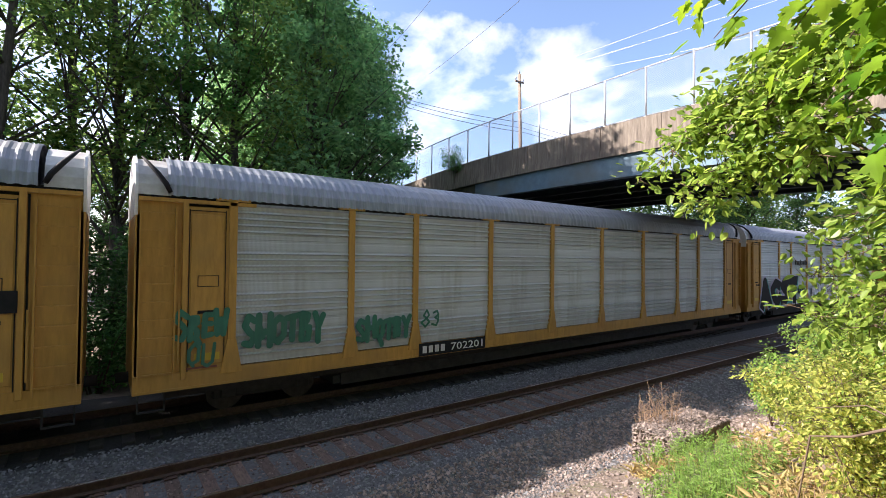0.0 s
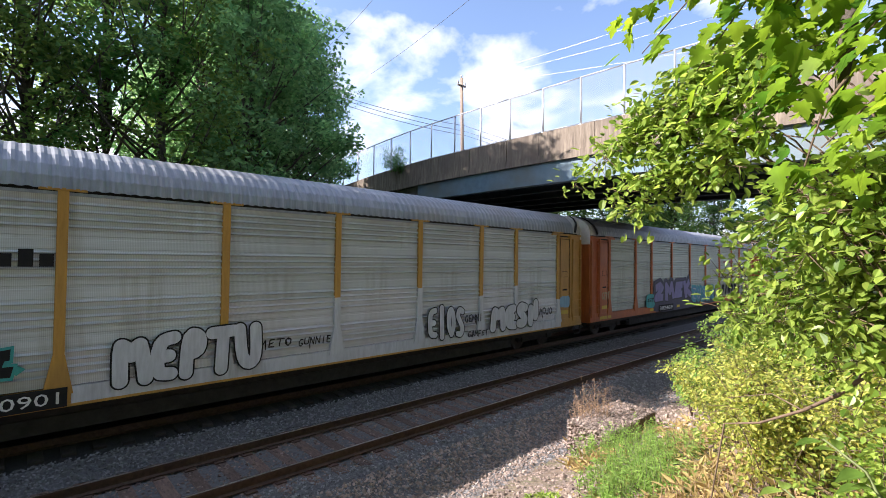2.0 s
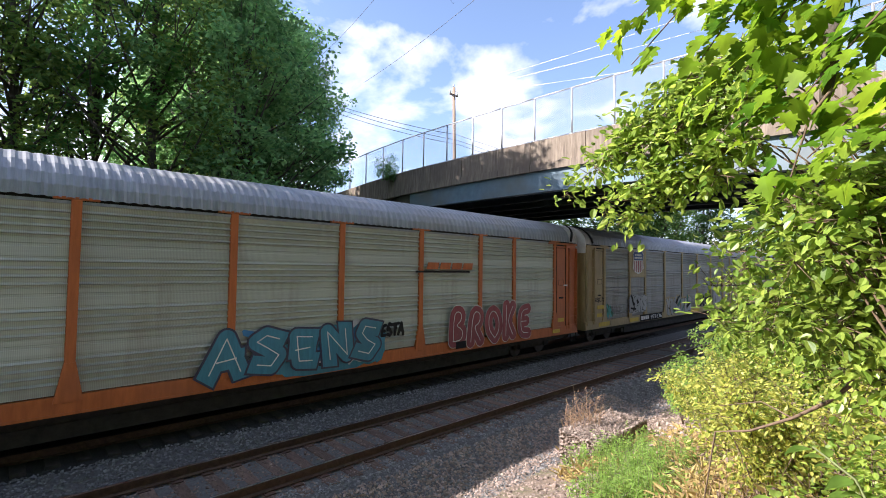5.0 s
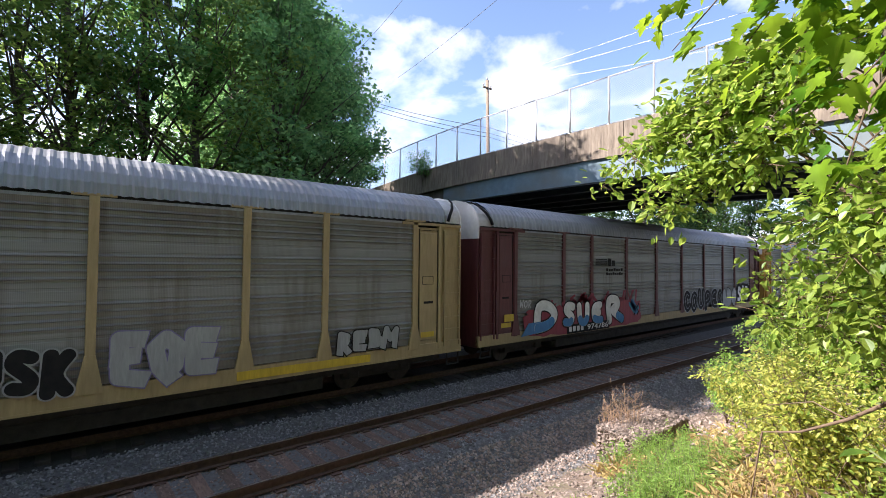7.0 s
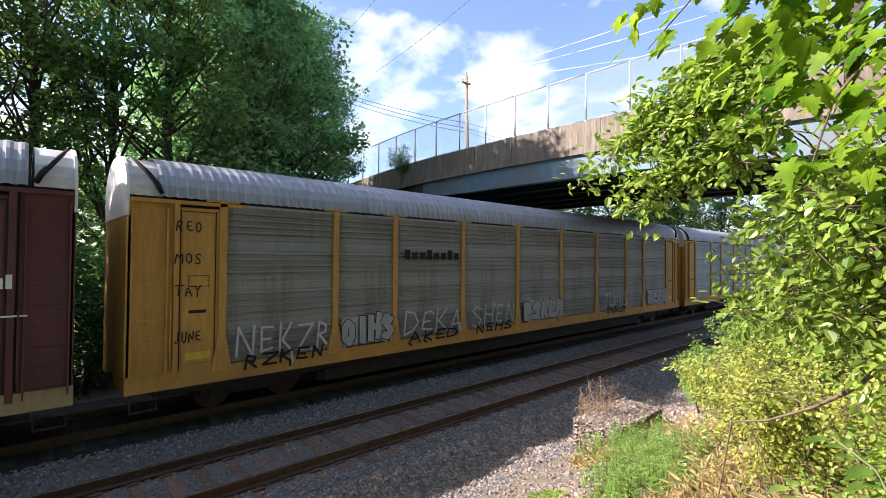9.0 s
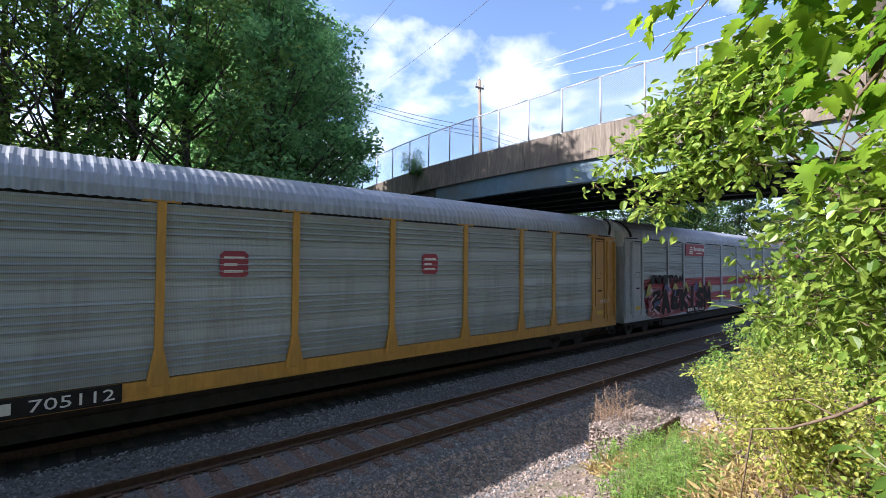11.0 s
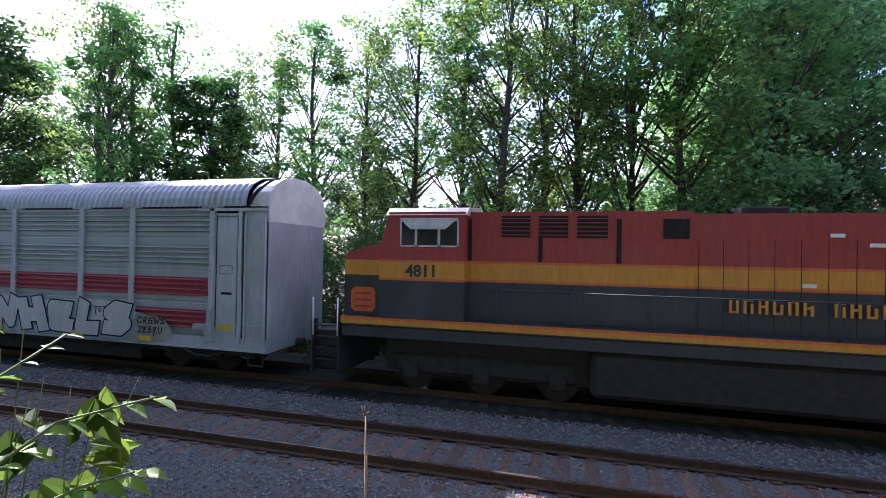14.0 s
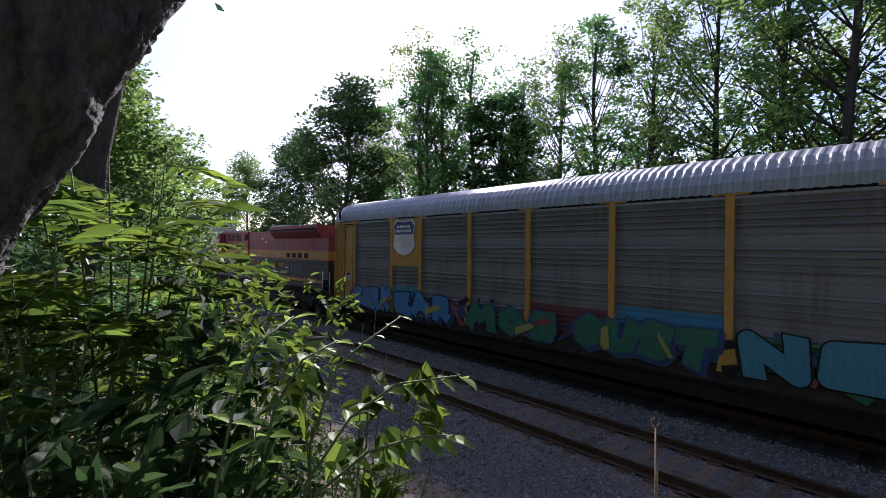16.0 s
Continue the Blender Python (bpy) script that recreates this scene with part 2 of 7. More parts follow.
P = {
    "yellow": paint("paint_yellow", (0.52, 0.27, 0.045)),
    "tan": paint("paint_tan", (0.42, 0.31, 0.15)),
    "orange": paint("paint_orange", (0.52, 0.135, 0.03)),
    "maroon": paint("paint_maroon", (0.115, 0.028, 0.03)),
    "brown_red": paint("paint_brown_red", (0.22, 0.06, 0.04)),
    "silver": paint("paint_silver", (0.42, 0.46, 0.50)),
    "loco_red": paint("loco_red", (0.30, 0.036, 0.032), 0.75),
    "loco_yellow": paint("loco_yellow", (0.50, 0.235, 0.018), 0.75),
    "loco_dark": paint("loco_dark", (0.022, 0.028, 0.036), 0.9),
    "loco_orange": paint("loco_orange", (0.55, 0.12, 0.02), 0.8),
    "green": paint("spray_green", (0.02, 0.16, 0.10)),
    "teal": paint("spray_teal", (0.04, 0.36, 0.34)),
    "purple": paint("spray_purple", (0.22, 0.19, 0.36)),
    "lilac": paint("spray_lilac", (0.55, 0.48, 0.60)),
    "pink": paint("spray_pink", (0.50, 0.14, 0.22)),
    "wine": paint("spray_wine", (0.30, 0.055, 0.065)),
    "blue": paint("spray_blue", (0.05, 0.22, 0.48)),
    "cyan": paint("spray_cyan", (0.05, 0.24, 0.34)),
    "navy": paint("sign_navy", (0.03, 0.06, 0.20)),
    "sign_red": paint("sign_red", (0.31, 0.03, 0.055)),
    "rawsilver": paint("spray_silver", (0.52, 0.53, 0.55)),
    "overpaint": paint("buff_overpaint", (0.60, 0.61, 0.645), 0.85),
    "violet": paint("spray_violet_dark", (0.05, 0.045, 0.085)),
    "sky": paint("spray_sky", (0.24, 0.42, 0.58)),
    "olive": paint("spray_olive", (0.36, 0.34, 0.07)),
    "rose_white": paint("spray_rose_white", (0.62, 0.42, 0.46)),
    "dull_silver": paint("spray_dull_silver", (0.36, 0.37, 0.37), 0.7),
    "panel_olive": paint("spray_dull_grey", (0.30, 0.31, 0.28)),
    "label_yellow": paint("label_yellow", (0.68, 0.46, 0.03)),
}


def panel_mat(name, c, dirt, base):
    """Perforated steel sheet: fine rows of holes, lengthwise soot bands, a rusty foot."""
    m = mat(name, c, tuple(v * 0.93 for v in c), 3.0, 0.5, metal=0.25, streak=(0.25, 1, 6), stain=dirt, rand=0.10)
    n, l = m.node_tree.nodes, m.node_tree.links
    b = n["Principled BSDF"]
    old = b.inputs["Base Color"].links[0].from_socket
    tc = n.new("ShaderNodeTexCoord")
    mp = n.new("ShaderNodeMapping")
    mp.inputs["Scale"].default_value = (1.2, 1, 0.16)
    l.new(tc.outputs["Object"], mp.inputs[0])
    nz = n.new("ShaderNodeTexNoise")
    nz.inputs["Scale"].default_value = 2.2
    nz.inputs["Detail"].default_value = 6
    l.new(mp.outputs[0], nz.inputs["Vector"])
    rp = n.new("ShaderNodeValToRGB")
    rp.color_ramp.elements[0].position, rp.color_ramp.elements[1].position = 0.5, 0.75
    l.new(nz.outputs[0], rp.inputs[0])
    mx = n.new("ShaderNodeMixRGB")
    mx.inputs[2].default_value = (*base, 1)
    l.new(rp.outputs[0], mx.inputs[0])
    l.new(old, mx.inputs[1])
    wv = n.new("ShaderNodeTexWave")
    wv.bands_direction = "X"
    wv.inputs["Scale"].default_value = 11
    wv.inputs["Distortion"].default_value = 0.6
    l.new(tc.outputs["Object"], wv.inputs["Vector"])
    m3 = n.new("ShaderNodeMixRGB")
    m3.blend_type = "MULTIPLY"
    m3.inputs[0].default_value = 0.20
    l.new(mx.outputs[0], m3.inputs[1])
    l.new(wv.outputs["Color"], m3.inputs[2])
    # lengthwise scuffs, fine and broken
    mp2 = n.new("ShaderNodeMapping")
    mp2.inputs["Scale"].default_value = (0.35, 1, 14)
    l.new(tc.outputs["Object"], mp2.inputs[0])
    n2 = n.new("ShaderNodeTexNoise")
    n2.inputs["Scale"].default_value = 1.6
    n2.inputs["Detail"].default_value = 4
    l.new(mp2.outputs[0], n2.inputs["Vector"])
    r2 = n.new("ShaderNodeValToRGB")
    r2.color_ramp.elements[0].position, r2.color_ramp.elements[1].position = 0.36, 0.60
    r2.color_ramp.elements[0].color, r2.color_ramp.elements[1].color = (0.42, 0.41, 0.39, 1), (1.15, 1.15, 1.15, 1)
    l.new(n2.outputs[0], r2.inputs[0])
    m4 = n.new("ShaderNodeMixRGB")
    m4.blend_type = "MULTIPLY"
    m4.inputs[0].default_value = 0.15
    l.new(m3.outputs[0], m4.inputs[1])
    l.new(r2.outputs[0], m4.inputs[2])
    l.new(m4.outputs[0], b.inputs["Base Color"])
    return m


PANEL = {
    "light": panel_mat("panel_light", (0.57, 0.61, 0.63), (0.45, 0.465, 0.465), (0.38, 0.38, 0.36)),
    "green": panel_mat("panel_greenish", (0.49, 0.52, 0.47), (0.38, 0.40, 0.36), (0.33, 0.32, 0.28)),
    "grey": panel_mat("panel_grey", (0.27, 0.275, 0.27), (0.16, 0.15, 0.14), (0.13, 0.11, 0.09)),
    "blue": panel_mat("panel_blueish", (0.36, 0.41, 0.44), (0.27, 0.30, 0.32), (0.26, 0.27, 0.27)),
    "spray_blue": panel_mat("panel_sprayed_blue", (0.05, 0.24, 0.45), (0.03, 0.14, 0.30), (0.06, 0.17, 0.22)),
    "spray_teal": panel_mat("panel_sprayed_teal", (0.05, 0.30, 0.36), (0.03, 0.18, 0.26), (0.06, 0.17, 0.18)),
    "spray_green": panel_mat("panel_sprayed_green", (0.05, 0.22, 0.12), (0.03, 0.15, 0.12), (0.08, 0.13, 0.09)),
    "spray_wine": panel_mat("panel_sprayed_wine", (0.16, 0.05, 0.06), (0.08, 0.04, 0.06), (0.09, 0.05, 0.05)),
    "over": panel_mat("panel_buffed", (0.66, 0.67, 0.71), (0.60, 0.60, 0.63), (0.52, 0.51, 0.53)),
    "dark": panel_mat("panel_dark", (0.21, 0.215, 0.225), (0.13, 0.125, 0.125), (0.10, 0.09, 0.085)),
}


# ---- mesh helpers ----
def part(name, bm, material, parent=None, label="", m=None):
    """Links a bmesh as one mesh object under a thing or part."""
    me = bpy.data.meshes.new(name)
    bm.to_mesh(me)
    bm.free()
    me.materials.append(material)
    ob = new(name, me)
    if parent is not None:
        ob.parent = parent
    if m is not None:
        ob.matrix_basis = m
    if label:
        tagged(ob, label)
    return ob


def share(name, me, parent, m, label=""):
    ob = new(name, me)
    ob.parent = parent
    ob.matrix_basis = m
    if label:
        tagged(ob, label)
    return ob


def thing(name, label, category, m=None, group="", kind=""):
    ob = new(name)
    ob.empty_display_size = 0.2
    if m is not None:
        ob.matrix_basis = m
    return tagged(ob, label, category, group, kind)


def box(bm, x0, x1, y0, y1, z0, z1, bevel=0.0):
    g = bmesh.ops.create_cube(bm, size=1.0, matrix=Matrix.Translation(((x0 + x1) / 2, (y0 + y1) / 2, (z0 + z1) / 2)) @ Matrix.Diagonal((abs(x1 - x0), abs(y1 - y0), abs(z1 - z0), 1)))
    if bevel:
        es = {e for v in g["verts"] for e in v.link_edges}
        bmesh.ops.bevel(bm, geom=list(es), offset=bevel, segments=1, affect="EDGES")


def boxes(*rows, bevel=0.0):
    bm = bmesh.new()
    for r in rows:
        box(bm, *r, bevel=bevel)
    return bm


def prism(bm, outline, axis, a, b):
    """Extrudes a 2D outline along 'x', 'y' or 'z' from a to b."""
    def at(p, s):
        return {"x": (s, p[0], p[1]), "y": (p[0], s, p[1]), "z": (p[0], p[1], s)}[axis]
    v0 = [bm.verts.new(at(p, a)) for p in outline]
    v1 = [bm.verts.new(at(p, b)) for p in outline]
    n = len(outline)
    fs = [bm.faces.new(v0), bm.faces.new(v1[::-1])]
    for i in range(n):
        fs.append(bm.faces.new((v0[i], v1[i], v1[(i + 1) % n], v0[(i + 1) % n])))
    bmesh.ops.recalc_face_normals(bm, faces=fs)


def tube(bm, pts, radii, seg=7):
    rings = []
    for i, p in enumerate(pts):
        p = Vector(p)
        d = Vector(pts[min(i + 1, len(pts) - 1)]) - Vector(pts[max(i - 1, 0)])
        q = d.to_track_quat("Z", "Y") if d.length > 1e-6 else Euler((0, 0, 0)).to_quaternion()
        r = radii[i] if hasattr(radii, "__len__") else radii
        rings.append([bm.verts.new(p + q @ Vector((math.cos(2 * math.pi * k / seg) * r, math.sin(2 * math.pi * k / seg) * r, 0))) for k in range(seg)])
    for a, b in zip(rings, rings[1:]):
        for k in range(seg):
            f = bm.faces.new((a[k], a[(k + 1) % seg], b[(k + 1) % seg], b[k]))
            f.smooth = True
    bm.faces.new(rings[0][::-1])
    bm.faces.new(rings[-1])


def array_mesh(name, verts, faces, material, smooth=False):
    """A mesh from numpy arrays: verts (n, 3), faces (m, k)."""
    me = bpy.data.meshes.new(name)
    nf, k = faces.shape
    me.vertices.add(len(verts))
    me.vertices.foreach_set("co", np.ascontiguousarray(verts, dtype=np.float32).ravel())
    me.loops.add(nf * k)
    me.loops.foreach_set("vertex_index", np.ascontiguousarray(faces, dtype=np.int32).ravel())
    me.polygons.add(nf)
    me.polygons.foreach_set("loop_start", np.arange(0, nf * k, k, dtype=np.int32))
    me.polygons.foreach_set("use_smooth", np.full(nf, smooth))
    me.update(calc_edges=True)
    me.materials.append(material)
    return me


def text_mesh(s, size, extrude=0.004, offset=0.0, shear=0.0, width=1.0, loose=0.0):
    cu = bpy.data.curves.new("lettering", "FONT")
    cu.body, cu.size, cu.extrude, cu.offset, cu.shear = s, size, extrude, offset, shear
    cu.resolution_u = 2
    cu.space_character = width
    ob = bpy.data.objects.new("lettering", cu)
    scene.collection.objects.link(ob)
    me = bpy.data.meshes.new_from_object(ob)
    bpy.data.objects.remove(ob)
    bpy.data.curves.remove(cu)
    if loose:
        for v in me.vertices:
            k = Vector((v.co.x / size * 2.3, v.co.y / size * 2.3, len(s)))
            v.co.x += size * loose * noise.noise(k)
            v.co.y += size * loose * noise.noise(k + Vector((9, 4, 2)))
    return me


# ---- ground ----
NEAR_Y, FAR_Y = 8.58, 12.80      # centre lines of the two tracks


def smooth(a, b, x):
    s = min(1.0, max(0.0, (x - a) / (b - a)))
    return s * s * (3 - 2 * s)


def ground_z(x, y):
    """Flat track bed, a ditch-free bank that climbs to where the camera stands, a low rise behind the far trees."""
    z = -0.20
    if y < 7.2:
        z -= 0.22 * smooth(7.2, 6.0, y) if y > 6.0 else 0.22
    top = 5.6 + 0.5 * math.sin(x * 0.35) + (0.9 * smooth(4, 12, x))
    z += (2.42 - 0.5 * smooth(10, 30, x)) * smooth(top, -0.9, y)
    if y < top + 1:
        z += 0.10 * noise.noise((x * 0.9, y * 0.9, 0.3)) * smooth(7.0, 5.0, y) + 0.05 * noise.noise((x * 2.7, y * 2.7, 5.0)) * smooth(7, 5, y)
    if y > 15:
        z += -0.25 * smooth(15, 17, y) + 0.9 * smooth(17, 24, y) + 0.25 * noise.noise((x * 0.2, y * 0.2, 2.0))
    if 9.4 < y < 11.9:
        z -= 0.05
    return z


def build_ground():
    xs = sorted(set([round(v, 3) for v in np.concatenate([np.linspace(-900, -60, 12), np.linspace(-60, -16, 30), np.linspace(-16, 20, 121), np.linspace(20, 70, 40), np.linspace(70, 900, 12)])]))
    ys = sorted(set([round(v, 3) for v in np.concatenate([np.linspace(-900, -30, 10), np.linspace(-30, -3, 14), np.linspace(-3, 8, 56), np.linspace(8, 18, 26), np.linspace(18, 60, 24), np.linspace(60, 900, 10)])]))
    verts = np.array([(x, y, ground_z(x, y)) for y in ys for x in xs])
    nx = len(xs)
    faces = np.array([(j * nx + i, j * nx + i + 1, (j + 1) * nx + i + 1, (j + 1) * nx + i) for j in range(len(ys) - 1) for i in range(nx - 1)])
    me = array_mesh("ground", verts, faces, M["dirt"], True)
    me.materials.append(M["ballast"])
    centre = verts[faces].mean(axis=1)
    me.materials.append(M["ballast_shaded"])
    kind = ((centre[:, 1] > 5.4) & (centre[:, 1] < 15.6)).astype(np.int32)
    # strip under and behind the train, its shade painted as dark gravel
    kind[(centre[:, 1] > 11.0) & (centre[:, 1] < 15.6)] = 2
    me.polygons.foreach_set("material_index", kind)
    return tagged(new("ground", me), "brown earth bank and grey gravel track bed", "ground", kind="structure")


build_ground()


def rock_cloud(name, pts, sizes, material, rng):
    """Many small angular stones: squashed, twisted octahedra in one mesh."""
    n = len(pts)
    base = np.array([(1, 0, 0), (-1, 0, 0), (0, 1, 0), (0, -1, 0), (0, 0, 1), (0, 0, -1)], float)
    tri = np.array([(0, 2, 4), (2, 1, 4), (1, 3, 4), (3, 0, 4), (2, 0, 5), (1, 2, 5), (3, 1, 5), (0, 3, 5)])
    v = base[None] * rng.uniform(0.55, 1.25, (n, 6, 1)) + rng.normal(0, 0.22, (n, 6, 3))
    a = rng.uniform(0, 6.283, n)
    t = rng.normal(0, 0.5, n)
    c, s, ct, st = np.cos(a), np.sin(a), np.cos(t), np.sin(t)
    x, y, z = v[..., 0], v[..., 1], v[..., 2] * 0.75
    y, z = y * ct[:, None] - z * st[:, None], y * st[:, None] + z * ct[:, None]
    x, y = x * c[:, None] - y * s[:, None], x * s[:, None] + y * c[:, None]
    v = np.stack([x, y, z], -1) * sizes[:, None, None] + pts[:, None]
    f = tri[None] + (np.arange(n) * 6)[:, None, None]
    return array_mesh(name, v.reshape(-1, 3), f.reshape(-1, 3), material)


def scatter(n, x0, x1, y0, y1, rng, lift=0.0):
    x, y = rng.uniform(x0, x1, n), rng.uniform(y0, y1, n)
    return np.array([(a, b, ground_z(a, b) + lift) for a, b in zip(x, y)])


rng = np.random.default_rng(5)
pts = np.concatenate([scatter(26000, -16, 20, 5.3, 7.6, rng), scatter(17000, -16, 24, 9.6, 11.35, rng, 0.01)])
tagged(new("ballast_stones", rock_cloud("ballast_stones", pts, rng.uniform(0.018, 0.042, len(pts)), M["stone"], rng)), "grey crushed ballast stones along the rails", "gravel", kind="stuff")
pts = scatter(9000, -14, 18, 7.4, 9.7, rng, 0.0)
tagged(new("track_stones", rock_cloud("track_stones", pts, rng.uniform(0.018, 0.042, len(pts)), M["stone_rusty"], rng)), "rust-stained ballast stones between the ties", "gravel", kind="stuff")
pts = np.concatenate([scatter(12000, 2, 16, 2.6, 6.2, rng), scatter(1800, -14, 2, 4.6, 5.6, rng), scatter(8000, 2, 14, 5.6, 7.0, rng)])
tagged(new("bank_stones", rock_cloud("bank_stones", pts, rng.uniform(0.014, 0.05, len(pts)) , M["stone_near"], rng)), "sunlit tan and pinkish loose stones on the bank", "gravel", kind="stuff")


# ---- tracks ----
RAIL = [(-0.075, -0.17), (0.075, -0.17), (0.075, -0.155), (0.012, -0.135), (0.010, -0.045), (0.036, -0.036), (0.036, -0.002), (-0.036, -0.002), (-0.036, -0.036), (-0.010, -0.045), (-0.012, -0.135), (-0.075, -0.155)]


def track(yc, label, x0, x1):
    tr = thing("railway_track", label, "railway track", pose(0, yc, 0))
    for side in (-0.7525, 0.7525):
        bm = bmesh.new()
        prism(bm, [(y + side, z) for y, z in RAIL], "x", x0, x1)
        rail = part("rail", bm, M["rust"], tr, "rusty steel rail with a polished running head")
        # far track's head takes dark steel to stand for the train's shade
        part("running_head", boxes((x0, x1, side - 0.022, side + 0.022, -0.0025, 0.0)), M["railhead" if yc < 10 else "wheel"], rail, "thin polished running band")
        bm = bmesh.new()
        box(bm, -0.09, 0.09, -0.18, 0.18, -0.19, -0.172)
        for sx, sy in ((-0.05, -0.1), (0.05, 0.1), (-0.05, 0.1)):
            box(bm, sx - 0.012, sx + 0.012, sy - 0.012, sy + 0.012, -0.18, -0.145)
        me = bpy.data.meshes.new("tie_plate")
        bm.to_mesh(me)
        bm.free()
        me.materials.append(M["rust"])
        for i in range(64 if yc < 10 else 0):
            ob = new("tie_plate", me)
            ob.parent = tr
            ob.matrix_basis = pose(-14 + i * 0.5, side, 0)
    return tr


near_track = track(NEAR_Y, "rusty rails on weathered dark timber ties in gravel", -160, 160)
far_track = track(FAR_Y, "rusty rails on dark ties beneath the moving train", -160, 160)


# ---- bridge ----
BX = 17.8


def crest(y):
    """Height of the road's long hump along the bridge, from its top downwards."""
    d = max(0.0, y - 20.0)
    if d > 7.5:
        return -0.429 - 0.083 * (d - 7.5)
    return -0.0012 * (min(y, 20.0) - 14.0) ** 2 - 0.02 * d - 0.0042 * d * d


def along(bm, x0, x1, zlo, zhi, y0, y1, n=24, lo_extra=None):
    """A beam along Y whose top and foot follow the crest of the road."""
    ys = [y0 + (y1 - y0) * i / n for i in range(n + 1)]
    ring = []
    for y in ys:
        c = crest(y)
        lo = zlo + c + (lo_extra(y) if lo_extra else 0)
        ring.append([bm.verts.new(p) for p in ((x0, y, lo), (x1, y, lo), (x1, y, zhi + c), (x0, y, zhi + c))])
    for a, b in zip(ring, ring[1:]):
        for k in range(4):
            bm.faces.new((a[k], b[k], b[(k + 1) % 4], a[(k + 1) % 4]))
    bm.faces.new(ring[0])
    bm.faces.new(ring[-1][::-1])
    bmesh.ops.recalc_face_normals(bm, faces=bm.faces)


def build_bridge():
    br = thing("road_bridge", "weathered concrete road overpass with blue-grey steel girders and mesh fence", "bridge", pose(0, 0, 0))
    # parapet cast in lengths with open joints
    edges = [-14, -8, -2, 4, 9.9, 12.7, 14.6, 17.1, 20.0, 23.4, 27.0, 31.0, 36.0, 44.0]
    for a, b in zip(edges, edges[1:]):
        bm = bmesh.new()
        along(bm, BX, BX + 0.3, 8.44, 9.49, a + 0.012, b - 0.012, 6)
        pa = part("parapet", bm, M["concrete"], br, "stained beige concrete parapet length")
        bm = bmesh.new()
        along(bm, BX - 0.05, BX + 0.34, 8.10, 8.442, a + 0.008, b - 0.008, 6)
        part("kerb_band", bm, M["concrete"], pa)
    bm = bmesh.new()
    along(bm, BX + 11.0, BX + 11.3, 8.2, 9.35, -14, 44)
    part("parapet", bm, M["concrete"], br)
    bm = bmesh.new()
    along(bm, BX + 0.34, BX + 11.0, 8.1, 8.42, -14, 44)
    part("deck", bm, M["asphalt"], br, "asphalt road deck")
    # girders: one blue fascia girder, inner ones coloured dark for the deck's shade
    hump = lambda y: 0.012 * max(0.0, y - 17) - 0.03 * max(0.0, 8 - y)
    bm = bmesh.new()
    along(bm, BX + 0.10, BX + 0.16, 7.16, 8.095, -4.0, 21.45, 24, hump)
    fascia = part("girder", bm, M["girder"], br, "blue-grey painted fascia girder")
    bm = bmesh.new()
    along(bm, BX - 0.06, BX + 0.32, 7.11, 7.165, -4.0, 21.45, 24, hump)
    part("flange", bm, M["girder"], fascia)
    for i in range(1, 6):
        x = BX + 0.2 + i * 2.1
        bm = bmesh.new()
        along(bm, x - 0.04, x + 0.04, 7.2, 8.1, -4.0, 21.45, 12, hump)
        g = part("girder", bm, M["girder_shaded"], br, "shaded inner girder")
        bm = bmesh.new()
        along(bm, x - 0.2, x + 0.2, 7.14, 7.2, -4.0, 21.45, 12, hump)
        part("flange", bm, M["girder_shaded"], g)
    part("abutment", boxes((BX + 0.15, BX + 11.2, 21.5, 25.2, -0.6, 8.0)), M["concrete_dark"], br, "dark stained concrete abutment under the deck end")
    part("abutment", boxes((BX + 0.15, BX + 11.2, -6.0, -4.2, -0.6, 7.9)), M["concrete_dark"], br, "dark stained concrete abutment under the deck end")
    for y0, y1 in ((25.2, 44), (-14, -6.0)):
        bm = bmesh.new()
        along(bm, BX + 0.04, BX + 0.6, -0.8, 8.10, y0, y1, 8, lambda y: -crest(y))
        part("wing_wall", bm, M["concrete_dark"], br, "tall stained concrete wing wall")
    # fence on the parapet
    ys = [6.73 + 1.93 * i for i in range(-9, 19)]
    for i, y in enumerate(ys):
        z = 9.49 + crest(y)
        bm = bmesh.new()
        tube(bm, [(BX + 0.08, y, z - 0.25), (BX + 0.08, y, z + 2.07)], 0.042, 8)
        box(bm, BX - 0.012, BX + 0.15, y - 0.05, y + 0.05, z - 0.01, z + 0.012)
        part("fence_post", bm, M["galv"], br, "galvanised fence post")
        if i + 1 < len(ys):
            y2 = ys[i + 1]
            z2 = 9.49 + crest(y2)
            bm = bmesh.new()
            tube(bm, [(BX + 0.08, y, z + 2.05), (BX + 0.08, y2, z2 + 2.05)], 0.032, 6)
            part("fence_rail", bm, M["galv"], br)
            bm = bmesh.new()
            tube(bm, [(BX + 0.08, y, z + 0.05), (BX + 0.08, y2, z2 + 0.05)], 0.018, 6)
            part("fence_rail", bm, M["galv"], br)
            bm = bmesh.new()
            q = [bm.verts.new(v) for v in ((BX + 0.045, y, z + 0.05), (BX + 0.045, y2, z2 + 0.05), (BX + 0.045, y2, z2 + 2.05), (BX + 0.045, y, z + 2.05))]
            bm.faces.new(q)
            part("mesh_panel", bm, M["mesh"], br, "chain-link fence mesh")
    return br


build_bridge()


# ---- utility pole and wires ----
def az_point(az, el, d):
    """A place d metres off in plan from the eye, by degrees to the left of +Y and above the horizon."""
    a = radians(az)
    return (-d * math.sin(a), d * math.cos(a), EYE_Z + d * math.tan(radians(el)))


PX, PY, _ = az_point(-45.6, 0, 34)


